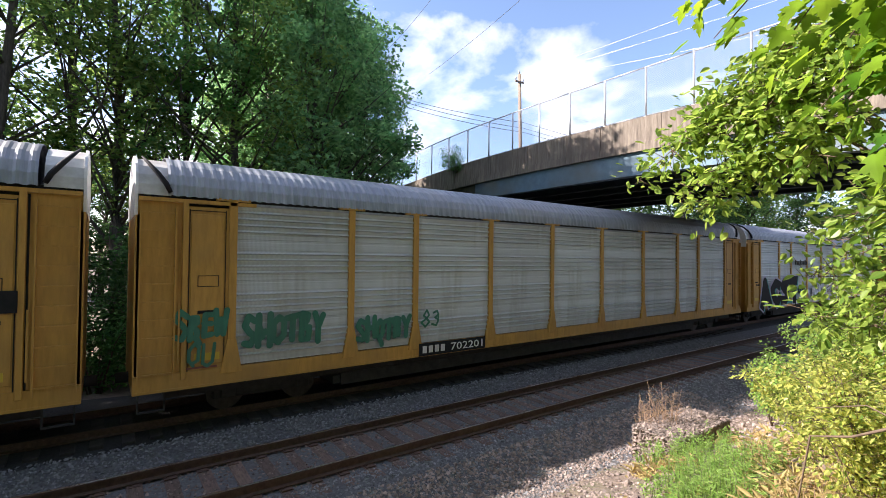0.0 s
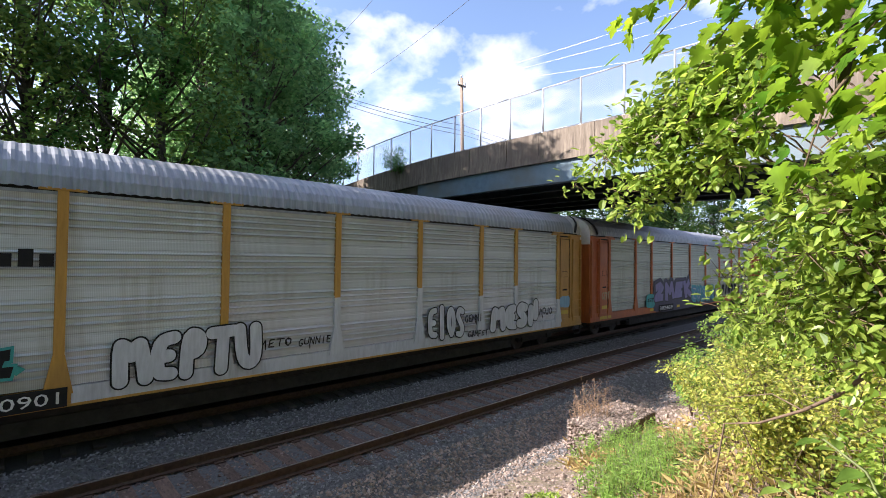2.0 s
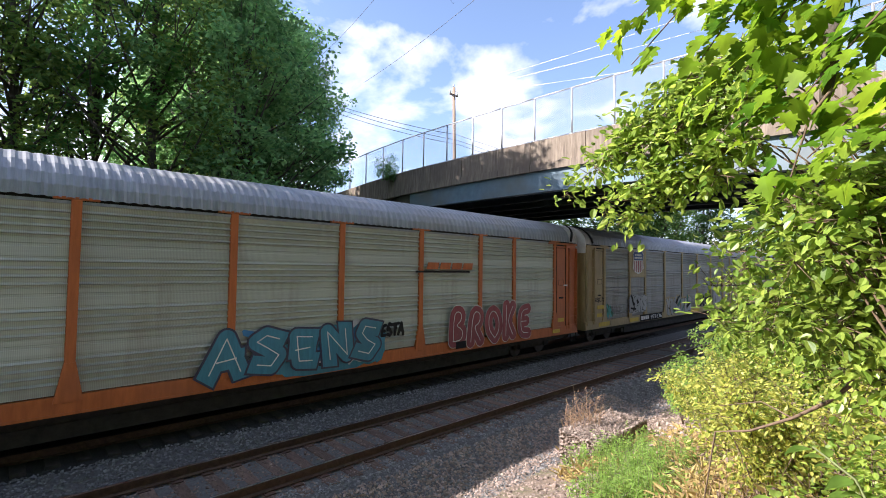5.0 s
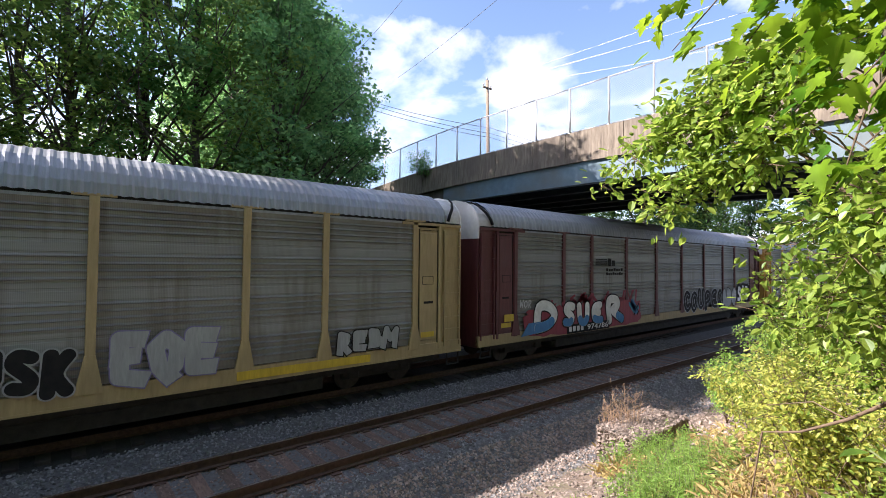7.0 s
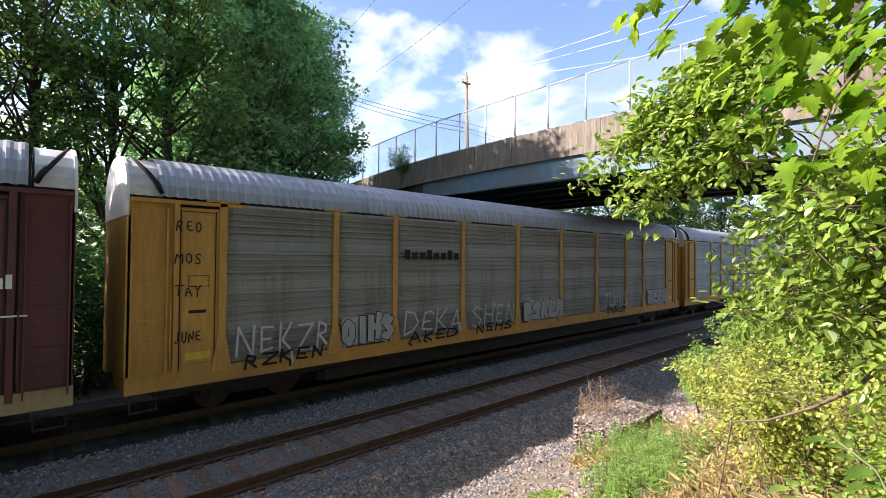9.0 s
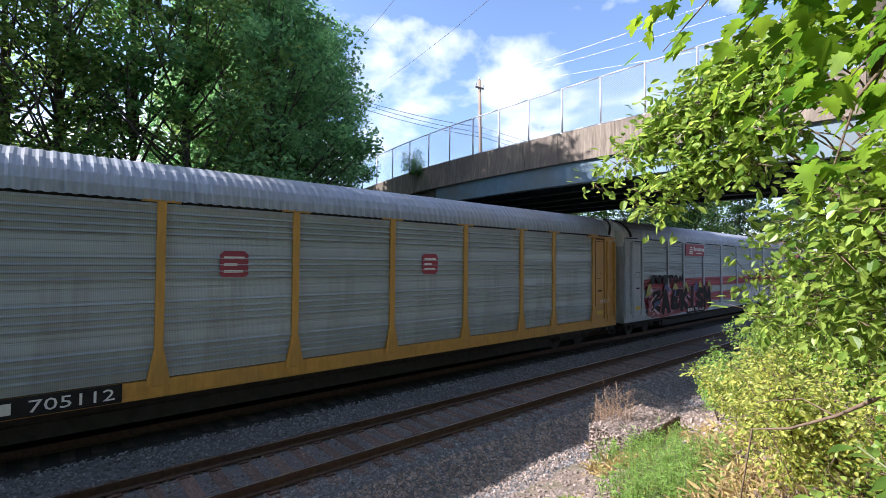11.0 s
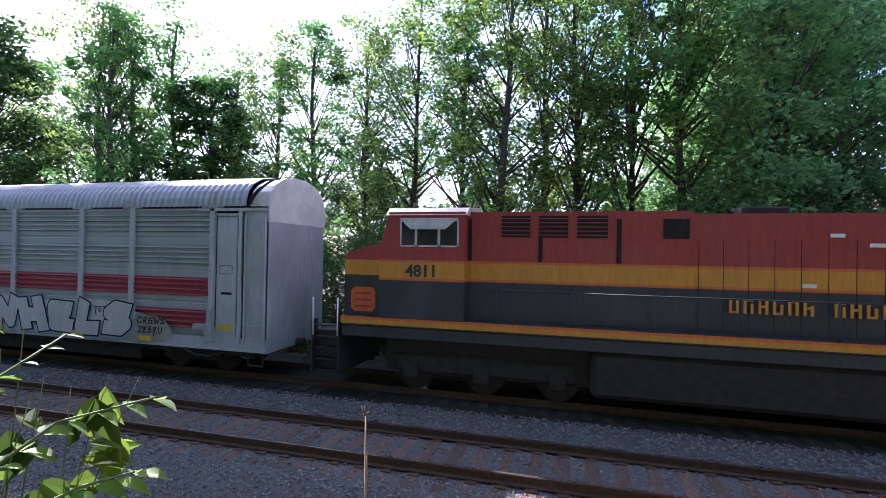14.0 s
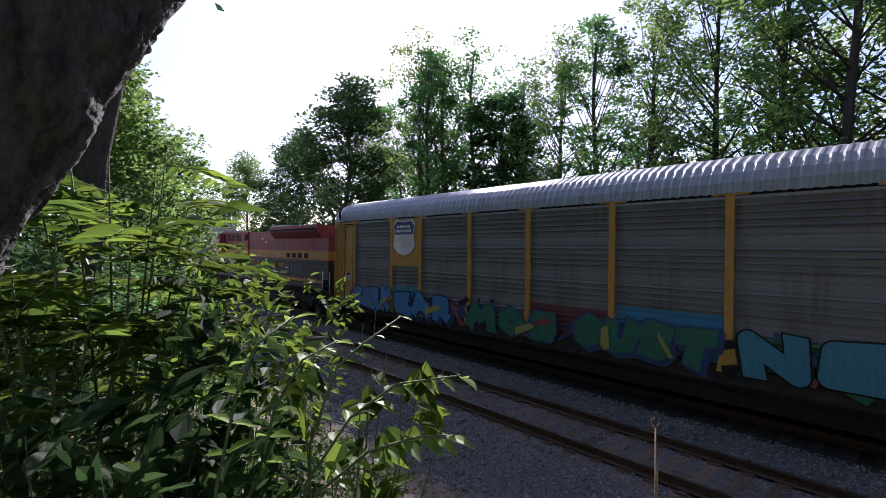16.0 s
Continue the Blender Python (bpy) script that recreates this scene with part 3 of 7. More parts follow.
def build_pole():
    up_ = thing("utility_pole", "weathered brown wooden utility pole with a small crossarm", "utility pole", pose(PX, PY, 0, 0, -1.5, 0))
    bm = bmesh.new()
    tube(bm, [(0, 0, 0), (0.02, 0, 8), (0, 0, 16.8)], [0.19, 0.16, 0.12], 10)
    part("shaft", bm, M["pole"], up_)
    part("crossarm", boxes((-0.42, 0.42, -0.05, 0.05, 16.2, 16.31), bevel=0.01), M["pole"], up_)
    for x in (-0.36, 0.0, 0.36):
        bm = bmesh.new()
        z = 16.31 if x else 16.8
        tube(bm, [(x, 0, z), (x, 0, z + 0.12), (x, 0, z + 0.2), (x, 0, z + 0.24)], [0.02, 0.055, 0.06, 0.03], 8)
        part("insulator", bm, M["galv"], up_)
    bm = bmesh.new()
    tube(bm, [(0.2, -0.1, 10.9), (0.2, -0.1, 11.6)], [0.13, 0.13], 10)
    part("cable_box", bm, M["galv"], up_)
    return up_


build_pole()


def wire(a, b, sag, r=0.012, metal="wire"):
    a, b = Vector(a), Vector(b)
    bm = bmesh.new()
    pts_ = []
    for i in range(17):
        s = i / 16
        p = a.lerp(b, s)
        p.z -= sag * 4 * s * (1 - s)
        pts_.append(p)
    tube(bm, pts_, r, 5)
    return tagged(part("overhead_wire", bm, M[metal]), "thin pale overhead wire strung from the pole" if metal == "galv" else "thin black overhead cable strung from the pole", "wire", "wires at the pole")


for dx, z, az, el in ((-0.36, 16.5, -66.0, 24.6), (0.0, 16.95, -64.0, 25.6), (0.36, 16.5, -66.0, 22.4)):
    e_ = Vector(az_point(az, el, 25))
    p_ = Vector((PX + dx, PY, z))
    wire(p_, p_ + (e_ - p_) * 2.0, 0.25, 0.009, "galv")
for z, el in ((12.7, 18.2), (13.0, 18.7), (13.4, 19.1)):
    wire((PX, PY, z), Vector((PX, PY, z)).lerp(Vector(az_point(-32.7, el, 37)), 1.9), 0.5, 0.02)
    wire((PX, PY, z), (PX + 30, PY - 8, z - 3.0), 0.4, 0.014)
for a1, e1, a2, e2 in ((-45, 30, -15, 46), (-34.0, 21.5, -52, 33), (-29, 24, -38, 33)):
    wire(az_point(a1, e1, 46), az_point(a2, e2, 30), 0.3, 0.016)


# ---- rolling stock ----
SPEED, LATE = 18.98, 18.40      # metres a second, and once the engine has passed the bridge
CAR_L, PITCH = 27.86, 28.66
POSTS = [1.84, 4.72, 6.70, 9.55, 12.48, 15.39, 18.31, 21.17, 23.15, 26.02]
SHARED = {}


def cached(key, make):
    if key not in SHARED:
        SHARED[key] = make()
    return SHARED[key]


def bm_mesh(name, bm, material):
    me = bpy.data.meshes.new(name)
    bm.to_mesh(me)
    bm.free()
    me.materials.append(material)
    return me


def panel_mesh(w, material, band=None, band_mat=None):
    # groups of three raised ribs between flat perforated bands
    prof = [(-1.495, 1.16)]
    for z in (1.34, 2.27, 3.20, 4.13):
        for k in (0.0, 0.145, 0.29, 0.435):
            prof += [(-1.495, z + k), (-1.548, z + k + 0.016), (-1.550, z + k + 0.028), (-1.495, z + k + 0.062)]
        if z < 4:
            prof += [(-1.495, z + 0.53), (-1.507, z + 0.54), (-1.507, z + 0.715), (-1.495, z + 0.725), (-1.495, z + 0.775), (-1.507, z + 0.785), (-1.507, z + 0.88), (-1.495, z + 0.89)]
    prof.append((-1.52, 4.74))
    n = len(prof)
    v = np.array([(x, y, zz) for x in (0, w) for y, zz in prof])
    f = np.array([(i, n + i, n + i + 1, i + 1) for i in range(n - 1)])
    me = array_mesh("side_panel", v, f, material)
    if band:
        me.materials.append(band_mat)
        zc = v[f].mean(axis=1)[:, 2]
        idx = np.zeros(len(f), np.int32)
        for lo, hi in band:
            idx[(zc > lo) & (zc < hi)] = 1
        me.polygons.foreach_set("material_index", idx)
    return me


ROOF_PROF = [(-1.57, 4.845), (-1.545, 5.08), (-1.46, 5.30), (-1.25, 5.52), (-0.85, 5.72), (-0.35, 5.82), (0.35, 5.82), (0.85, 5.72), (1.25, 5.52), (1.46, 5.30), (1.545, 5.08), (1.57, 4.845)]


def roof_mesh():
    cols = []
    x = 0.56
    while x < CAR_L - 0.70:
        cols += [(x, 0.0), (x + 0.05, 0.019), (x + 0.10, 0.019), (x + 0.15, 0.0)]
        x += 0.205
    k = len(ROOF_PROF)
    v = np.array([(cx, y * (1 + d / 1.6), z + d * 0.8) for cx, d in cols for y, z in ROOF_PROF])
    f = np.array([(i * k + j, (i + 1) * k + j, (i + 1) * k + j + 1, i * k + j + 1) for i in range(len(cols) - 1) for j in range(k - 1)])
    return array_mesh("roof", v, f, M["roof"])


def post_bm(h0=1.0, h1=4.82):
    bm = bmesh.new()
    box(bm, -0.085, 0.085, -1.575, -1.46, h0, h1, 0.01)
    prism(bm, [(-0.09, 1.75), (0.09, 1.75), (0.23, 1.02), (-0.23, 1.02)], "y", -1.582, -1.50)
    box(bm, -0.36, 0.36, -1.57, -1.47, h1, h1 + 0.055)
    return bm


def bogie(parent, x):
    bm = bmesh.new()
    box(bm, x - 1.2, x + 1.2, -1.06, -0.92, 0.32, 0.62, 0.05)
    box(bm, x - 1.2, x + 1.2, 0.92, 1.06, 0.32, 0.62, 0.05)
    box(bm, x - 0.25, x + 0.25, -1.0, 1.0, 0.3, 0.6)
    for wx in (-0.87, 0.87):
        box(bm, x + wx - 0.17, x + wx + 0.17, -1.14, -1.06, 0.34, 0.56, 0.03)
    bg = part("bogie", bm, M["under"], parent)
    for wx in (-0.87, 0.87):
        for sy in (-0.79, 0.67):
            def mk():
                b2 = bmesh.new()
                bmesh.ops.create_cone(b2, cap_ends=True, segments=24, radius1=0.42, radius2=0.42, depth=0.12, matrix=Matrix.Rotation(radians(90), 4, "X"))
                bmesh.ops.create_cone(b2, cap_ends=True, segments=16, radius1=0.16, radius2=0.12, depth=0.05, matrix=Matrix.Translation((0, -0.085, 0)) @ Matrix.Rotation(radians(90), 4, "X"))
                return bm_mesh("wheel", b2, M["wheel"])
            share("wheel", cached("wheel", mk), bg, pose(x + wx, sy + 0.06, 0.42))


def side_text(car, s, x0, x1, z0, z1, fill, outline=None, shear=0.0, bold=0.0, name="graffiti", label="", y=-1.592, rim=0.05):
    """Lettering painted on the near side, fitted to a box: an outline layer and a fill layer."""
    h = z1 - z0
    if name == "graffiti" and all(ch in LETTER for ch in s):
        fat = min(h * (0.045 + 0.75 * bold), 0.2 * h)
        return throw_up(car, s, x0, x1, z0, z1, fill, outline, fat, rim if outline is not None else 0.0, len(s) * 7 + int(x0 * 3), None, y)
    loose = 0.0 if name == "car_number" else 0.2
    me = text_mesh(s, h, 0.004, bold * h * 0.6, shear, 0.94 if loose else 1.0, loose)
    co = np.array([v.co[:] for v in me.vertices])
    lo, hi = co.min(axis=0), co.max(axis=0)
    sx, sz = (x1 - x0) / (hi[0] - lo[0]), h / (hi[1] - lo[1])
    m = pose(x0, y, z0, 90, 0, 0) @ Matrix.Diagonal((sx, sz, 1, 1)) @ Matrix.Translation((-lo[0], -lo[1], 0))
    ob = None
    me.materials.append(fill)
    ob = share(name, me, car, m, label or "sprayed lettering")
    if outline is not None:
        me2 = text_mesh(s, h, 0.003, bold * h * 0.6 + rim, shear, 0.94 if loose else 1.0, loose)
        me2.materials.append(outline)
        share(name + "_outline", me2, ob, pose(0, 0, -0.004))
    return ob


def shards(car, x0, x1, z0, z1, mats, n, seed, y=-1.602, slant=None):
    """Slanted strokes and arrow points of a sprayed piece, one part for each colour."""
    q = random.Random(seed)
    named = {"black_": M["black"], "white_": M["white"]}
    for j, key in enumerate(mats):
        bm = bmesh.new()
        for _ in range(max(1, n // len(mats))):
            cx, cz = q.uniform(x0 + 0.2, x1 - 0.2), q.uniform(z0 + 0.15, z1 - 0.15)
            a, ln, w = (q.choice((0.6, 1.2, 2.2, 2.7, 0.2)) if slant is None else slant * q.choice((1, 1, -1))) + q.gauss(0, 0.2), q.uniform(0.15, 0.5), q.uniform(0.04, 0.13)
            d, s_ = (math.cos(a) * ln, math.sin(a) * ln), (-math.sin(a) * w, math.cos(a) * w)
            pts_ = [(cx - d[0] - s_[0], cz - d[1] - s_[1]), (cx + d[0] - s_[0] * 0.6, cz + d[1] - s_[1] * 0.6), (cx + d[0] * 1.15, cz + d[1] * 1.15), (cx + d[0] * 0.8 + s_[0], cz + d[1] * 0.8 + s_[1]), (cx - d[0] * 0.9 + s_[0], cz - d[1] * 0.9 + s_[1])]
            pts_ = [(min(x1, max(x0, u)), min(z1, max(z0, v))) for u, v in pts_]
            if len({(round(u, 3), round(v, 3)) for u, v in pts_}) == 5:
                prism(bm, pts_, "y", y - 0.0025 - 0.0004 * j, y + 0.002)
        tagged(part("graffiti_stroke", bm, named.get(key) or P[key], car, "sprayed strokes"), kind="stuff")


LETTER = {
    # rounded throw-up letters as strokes in a unit cell
    "B": [[(0.22, 0.12), (0.22, 0.9), (0.62, 0.85), (0.62, 0.62), (0.3, 0.52), (0.72, 0.4), (0.66, 0.12), (0.22, 0.12)]],
    "R": [[(0.22, 0.05), (0.22, 0.88), (0.66, 0.8), (0.62, 0.5), (0.3, 0.46), (0.74, 0.06)]],
    "O": [[(0.5, 0.1), (0.2, 0.3), (0.2, 0.7), (0.5, 0.9), (0.8, 0.7), (0.8, 0.3), (0.5, 0.1)]],
    "K": [[(0.24, 0.06), (0.24, 0.92)], [(0.74, 0.9), (0.3, 0.48), (0.78, 0.08)]],
    "E": [[(0.78, 0.86), (0.26, 0.82), (0.24, 0.16), (0.8, 0.14)], [(0.26, 0.5), (0.66, 0.5)]],
    "U": [[(0.2, 0.92), (0.22, 0.25), (0.5, 0.1), (0.78, 0.25), (0.8, 0.92)]],
    "N": [[(0.2, 0.06), (0.22, 0.9), (0.76, 0.1), (0.8, 0.92)]],
    "S": [[(0.8, 0.82), (0.4, 0.92), (0.2, 0.7), (0.5, 0.52), (0.8, 0.32), (0.6, 0.1), (0.2, 0.16)]],
    "T": [[(0.1, 0.86), (0.9, 0.88)], [(0.5, 0.86), (0.48, 0.08)]],
    "A": [[(0.14, 0.06), (0.46, 0.92), (0.84, 0.06)], [(0.3, 0.36), (0.7, 0.36)]],
    "C": [[(0.82, 0.76), (0.5, 0.92), (0.2, 0.6), (0.26, 0.24), (0.55, 0.08), (0.84, 0.24)]],
    "H": [[(0.2, 0.06), (0.2, 0.94)], [(0.8, 0.06), (0.8, 0.94)], [(0.2, 0.5), (0.8, 0.5)]],
    "I": [[(0.5, 0.06), (0.5, 0.94)]],
    "Z": [[(0.16, 0.86), (0.82, 0.88), (0.2, 0.14), (0.84, 0.12)]],
    "D": [[(0.2, 0.1), (0.2, 0.9), (0.6, 0.84), (0.82, 0.5), (0.6, 0.16), (0.2, 0.1)]],
    "Y": [[(0.16, 0.92), (0.5, 0.5), (0.84, 0.92)], [(0.5, 0.5), (0.46, 0.06)]],
    "V": [[(0.14, 0.92), (0.48, 0.08), (0.84, 0.92)]],
    "L": [[(0.24, 0.92), (0.22, 0.12), (0.8, 0.12)]],
    "G": [[(0.82, 0.78), (0.5, 0.92), (0.2, 0.6), (0.26, 0.22), (0.6, 0.08), (0.82, 0.3), (0.55, 0.44)]],
    "W": [[(0.1, 0.92), (0.28, 0.08), (0.5, 0.6), (0.72, 0.08), (0.9, 0.92)]],
    "P": [[(0.22, 0.06), (0.22, 0.9), (0.72, 0.8), (0.68, 0.48), (0.24, 0.44)]],
    "F": [[(0.24, 0.06), (0.24, 0.88), (0.8, 0.9)], [(0.24, 0.5), (0.66, 0.52)]],
    "X": [[(0.16, 0.08), (0.84, 0.92)], [(0.16, 0.92), (0.84, 0.08)]],
    "J": [[(0.7, 0.92), (0.7, 0.25), (0.45, 0.08), (0.2, 0.25)]],
    "2": [[(0.2, 0.75), (0.5, 0.92), (0.78, 0.7), (0.2, 0.12), (0.82, 0.12)]],
    "3": [[(0.2, 0.85), (0.6, 0.9), (0.72, 0.68), (0.4, 0.52), (0.76, 0.32), (0.6, 0.1), (0.18, 0.14)]],
    "8": [[(0.5, 0.52), (0.25, 0.72), (0.5, 0.92), (0.75, 0.72), (0.5, 0.52), (0.2, 0.28), (0.5, 0.08), (0.8, 0.28), (0.5, 0.52)]],
    "M": [[(0.12, 0.06), (0.2, 0.9), (0.5, 0.4), (0.8, 0.9), (0.88, 0.06)]],
}


def stroke_layer(bm, strokes, r, y, seg=9, style="round", shift=(0.0, 0.0), under=None):
    """Flat strokes, round or square ended, each a hair in front of the one before."""
    k = 0
    for pts_ in strokes:
        for n_, (a, b) in enumerate(zip(pts_, pts_[1:])):
            if under is not None and max(a[1], b[1]) > under:
                continue
            a, b = (a[0] + shift[0], a[1] + shift[1]), (b[0] + shift[0], b[1] + shift[1])
            a_ = math.atan2(b[1] - a[1], b[0] - a[0])
            c_, s_ = math.cos(a_), math.sin(a_)
            rnd_a = [(a[0] + math.cos(a_ + 1.571 + 3.1416 * i / seg) * r, a[1] + math.sin(a_ + 1.571 + 3.1416 * i / seg) * r) for i in range(seg + 1)]
            rnd_b = [(b[0] + math.cos(a_ - 1.571 + 3.1416 * i / seg) * r, b[1] + math.sin(a_ - 1.571 + 3.1416 * i / seg) * r) for i in range(seg + 1)]
            cut_a = [(a[0] - c_ * r * 0.7 - s_ * r * 1.15, a[1] - s_ * r * 0.7 + c_ * r * 1.15), (a[0] - c_ * r * 1.1 + s_ * r, a[1] - s_ * r * 1.1 - c_ * r)]
            cut_b = [(b[0] + c_ * r * 0.7 + s_ * r * 1.1, b[1] + s_ * r * 0.7 - c_ * r * 1.1), (b[0] + c_ * r * 1.1 - s_ * r, b[1] + s_ * r * 1.1 + c_ * r)]
            first, last = n_ == 0, n_ == len(pts_) - 2
            out = (cut_b if style == "square" and last else rnd_b) + (cut_a if style == "square" and first else rnd_a)
            vs = [bm.verts.new((u, y - 0.00012 * k, w_)) for u, w_ in out]
            bm.faces.new(vs)
            k += 1


def throw_up(car, s, x0, x1, z0, z1, fill, line, fat=0.15, rim=0.028, seed=0, core=None, y=-1.603, style="round", halo=None, shade=None, foot=None):
    """Sprayed letters: one part a letter, with its halo, side shade, outline and inner line under it."""
    q = random.Random(seed)
    w = (x1 - x0) / len(s)
    fat = min(fat, 0.23 * w, 0.16 * (z1 - z0))
    for i, ch in enumerate(s):
        tilt, lift, grow = q.uniform(-0.16, 0.16), q.uniform(-0.06, 0.06), q.uniform(0.98, 1.24)
        strokes = []
        for st in LETTER[ch]:
            fine = list(st)
            if style != "square":
                fine = []
                for (a, b), (c_, d) in zip(st, st[1:]):
                    fine += [(a + (c_ - a) * k / 3, b + (d - b) * k / 3) for k in range(3)]
                fine.append(st[-1])
                # rounding
                for _ in range(2):
                    fine = [fine[0]] + [((fine[j - 1][0] + fine[j][0] * 2 + fine[j + 1][0]) / 4, (fine[j - 1][1] + fine[j][1] * 2 + fine[j + 1][1]) / 4) for j in range(1, len(fine) - 1)] + [fine[-1]]
            else:
                fine = [(u + q.uniform(-0.07, 0.07), v + q.uniform(-0.05, 0.05)) for u, v in fine]
            inset = fat + rim
            strokes.append([(x0 + (i + 0.5 + (u - 0.5) * grow * 0.86 + tilt * (v - 0.5)) * w, z0 + inset + (v + lift) * (z1 - z0 - 2 * inset)) for u, v in fine])
        dy = 0.006 * i if line is not None else 0.0025 * (i % 2)
        bm = bmesh.new()
        stroke_layer(bm, strokes, fat, y - 0.008 - dy, style=style)
        ob = part("graffiti_letter", bm, fill, car, "sprayed graffiti letter")
        if halo is not None:
            bm = bmesh.new()
            stroke_layer(bm, strokes, fat + halo[1], y + 0.006 - 0.0004 * (i % 2), style=style)
            part("letter_halo", bm, halo[0], ob)
        if shade is not None:
            bm = bmesh.new()
            stroke_layer(bm, strokes, fat + rim, y + 0.003 - 0.0004 * (i % 2), style=style, shift=shade[1:])
            part("letter_shade", bm, shade[0], ob)
        if line is not None:
            bm = bmesh.new()
            stroke_layer(bm, strokes, fat + rim, y - 0.002 - dy, style=style)
            part("letter_outline", bm, line, ob)
        if foot is not None:
            bm = bmesh.new()
            stroke_layer(bm, strokes, fat * 0.97, y - 0.0115 - dy, style=style, under=foot[1])
            part("letter_foot", bm, foot[0], ob)
        if core is not None:
            bm = bmesh.new()
            stroke_layer(bm, strokes, 0.014, y - 0.014 - dy, style=style)
            part("letter_core", bm, core, ob)


def scrawl(car, s, x0, x1, z0, z1, paint_, r, seed, y=-1.598):
    """A quick one-colour tag: thin leaning letters that run into one another, with a drip or two."""
    q = random.Random(seed)
    w = (x1 - x0) / len(s)
    lean = q.uniform(0.05, 0.2)
    strokes = []
    for i, ch in enumerate(s):
        up_, grow = q.uniform(-0.12, 0.12), q.uniform(0.95, 1.3)
        for st in LETTER[ch]:
            strokes.append([(x0 + (i + 0.5 + (u - 0.5) * grow + lean * (v - 0.5)) * w + q.gauss(0, 0.03) * w, z0 + (v * 0.9 + up_ * 0.5 + 0.05 + q.gauss(0, 0.03)) * (z1 - z0)) for u, v in st])
    for _ in range(len(s) // 2):
        u, v = q.choice(q.choice(strokes))
        strokes.append([(u, v), (u + q.uniform(-0.05, 0.25) * w, v - q.uniform(0.1, 0.35) * (z1 - z0))])
    bm = bmesh.new()
    stroke_layer(bm, strokes, r, y, seg=5)
    return tagged(part("graffiti_tag", bm, paint_, car), "quick sprayed tag", kind="stuff")


def word_bars(car, name, x0, x1, z0, z1, n, material, label):
    """Lettering that stays unread: a row of plain bars."""
    bm = bmesh.new()
    w = (x1 - x0) / n
    for i in range(n):
        box(bm, x0 + i * w, x0 + i * w + w * 0.72, -1.60, -1.592, z0, z1 if i % 3 == 0 else z0 + (z1 - z0) * 0.74)
    return tagged(part(name, bm, material, car, label), kind="stuff")


def blob(car, x0, x1, z0, z1, material, seed, y=-1.587, name="graffiti_fill", label="sprayed background patch", e=0.45):
    """A patch of sprayed paint with an uneven edge."""
    r = random.Random(seed)
    n = 40
    out = []
    for i in range(n):
        a = 2 * math.pi * i / n
        c, s = math.cos(a), math.sin(a)
        px = math.copysign(abs(c) ** e, c)
        pz = math.copysign(abs(s) ** e, s)
        k = 1 + r.uniform(-0.12, 0.08)
        out.append(((x0 + x1) / 2 + px * (x1 - x0) / 2 * (1 + r.uniform(-0.04, 0.03)), (z0 + z1) / 2 + pz * (z1 - z0) / 2 * k))
    bm = bmesh.new()
    prism(bm, out, "y", y - 0.002, y + 0.004)
    return part(name, bm, material, car, label)


def plate(car, name, x0, x1, z0, z1, material, label="", y=-1.596, d=0.01):
    return part(name, boxes((x0, x1, y - d / 2, y + d / 2, z0, z1)), material, car, label)


def autorack(index, label, frame_c, panel, end_c=None, sill_c=None, rail_c=None, bands=None, band_mat=None, over=None, posts=POSTS):
    end_c, sill_c, rail_c = end_c or frame_c, sill_c or frame_c, rail_c or M["roof"]
    car = thing("autorack_car", label, "train car", group="cars of the train")
    share("roof", cached("roof", roof_mesh), car, pose(0, 0, 0), "corrugated galvanised roof")
    L = CAR_L
    # dark core that closes the car
    part("body", boxes((0.16, L - 0.16, -1.44, 1.5, 1.0, 4.88)), M["under"], car)
    for k, (x0, x1) in enumerate(((0.03, 0.62), (L - 0.62, L - 0.03))):
        bm = bmesh.new()
        prism(bm, [(y * 0.962, 4.9 + (z - 4.9) * 0.93) for y, z in ROOF_PROF], "x", x0, x1)
        part("roof_end", bm, M["endcap"], car, "pale dented end cap of the roof")
        # white sheet that closes the end above the doors
        xe = (-0.012, L - 0.038)[k]
        bm = bmesh.new()
        prism(bm, [(-1.515, 4.42)] + [(y * 0.972, z * 0.998) for y, z in ROOF_PROF] + [(1.515, 4.42)], "x", xe, xe + 0.05)
        part("end_sheet", bm, M["endcap_clean"], car, "white painted sheet above the end doors")
        # slanting black seal between roof and cap
        sg, xo = ((1, 0.0), (-1, L))[k]
        bm = bmesh.new()
        ring = [(-1.585, 4.90, 0.60), (-1.57, 5.08, 0.52), (-1.49, 5.31, 0.36), (-1.28, 5.54, 0.20), (-1.0, 5.69, 0.12)]
        tube(bm, [(xo + sg * u, y * 1.0, z + 0.01) for y, z, u in ring], [0.05, 0.055, 0.05, 0.035, 0.02], 6)
        part("end_seal", bm, M["black"], car, "slanting black rubber seal at the roof end")
    for x in (0.0, L - 0.1):
        part("end_frame", boxes((x, x + 0.1, -1.5, 1.5, 0.75, 4.46), bevel=0.02), end_c, car)
    # sill with a slot line and lower flange
    part("sill", boxes((0.0, L, -1.56, -1.40, 0.80, 1.14), (0.0, L, -1.575, -1.42, 0.78, 0.83)), sill_c, car, "side sill")
    part("top_rail", boxes((0.1, L - 0.1, -1.545, -1.42, 4.74, 4.80)), rail_c, car)
    part("eave_gap", boxes((0.3, L - 0.3, -1.50, -1.44, 4.80, 4.86)), M["black"], car)
    # low middle box deepens the underframe to block light from the far side
    part("underframe", boxes((0.6, L - 0.6, -1.2, 1.2, 0.55, 0.78), (4.6, L - 4.6, -1.25, 1.25, 0.26, 0.56), (4.4, 4.6, -1.2, 1.2, 0.3, 0.5)), M["under"], car)
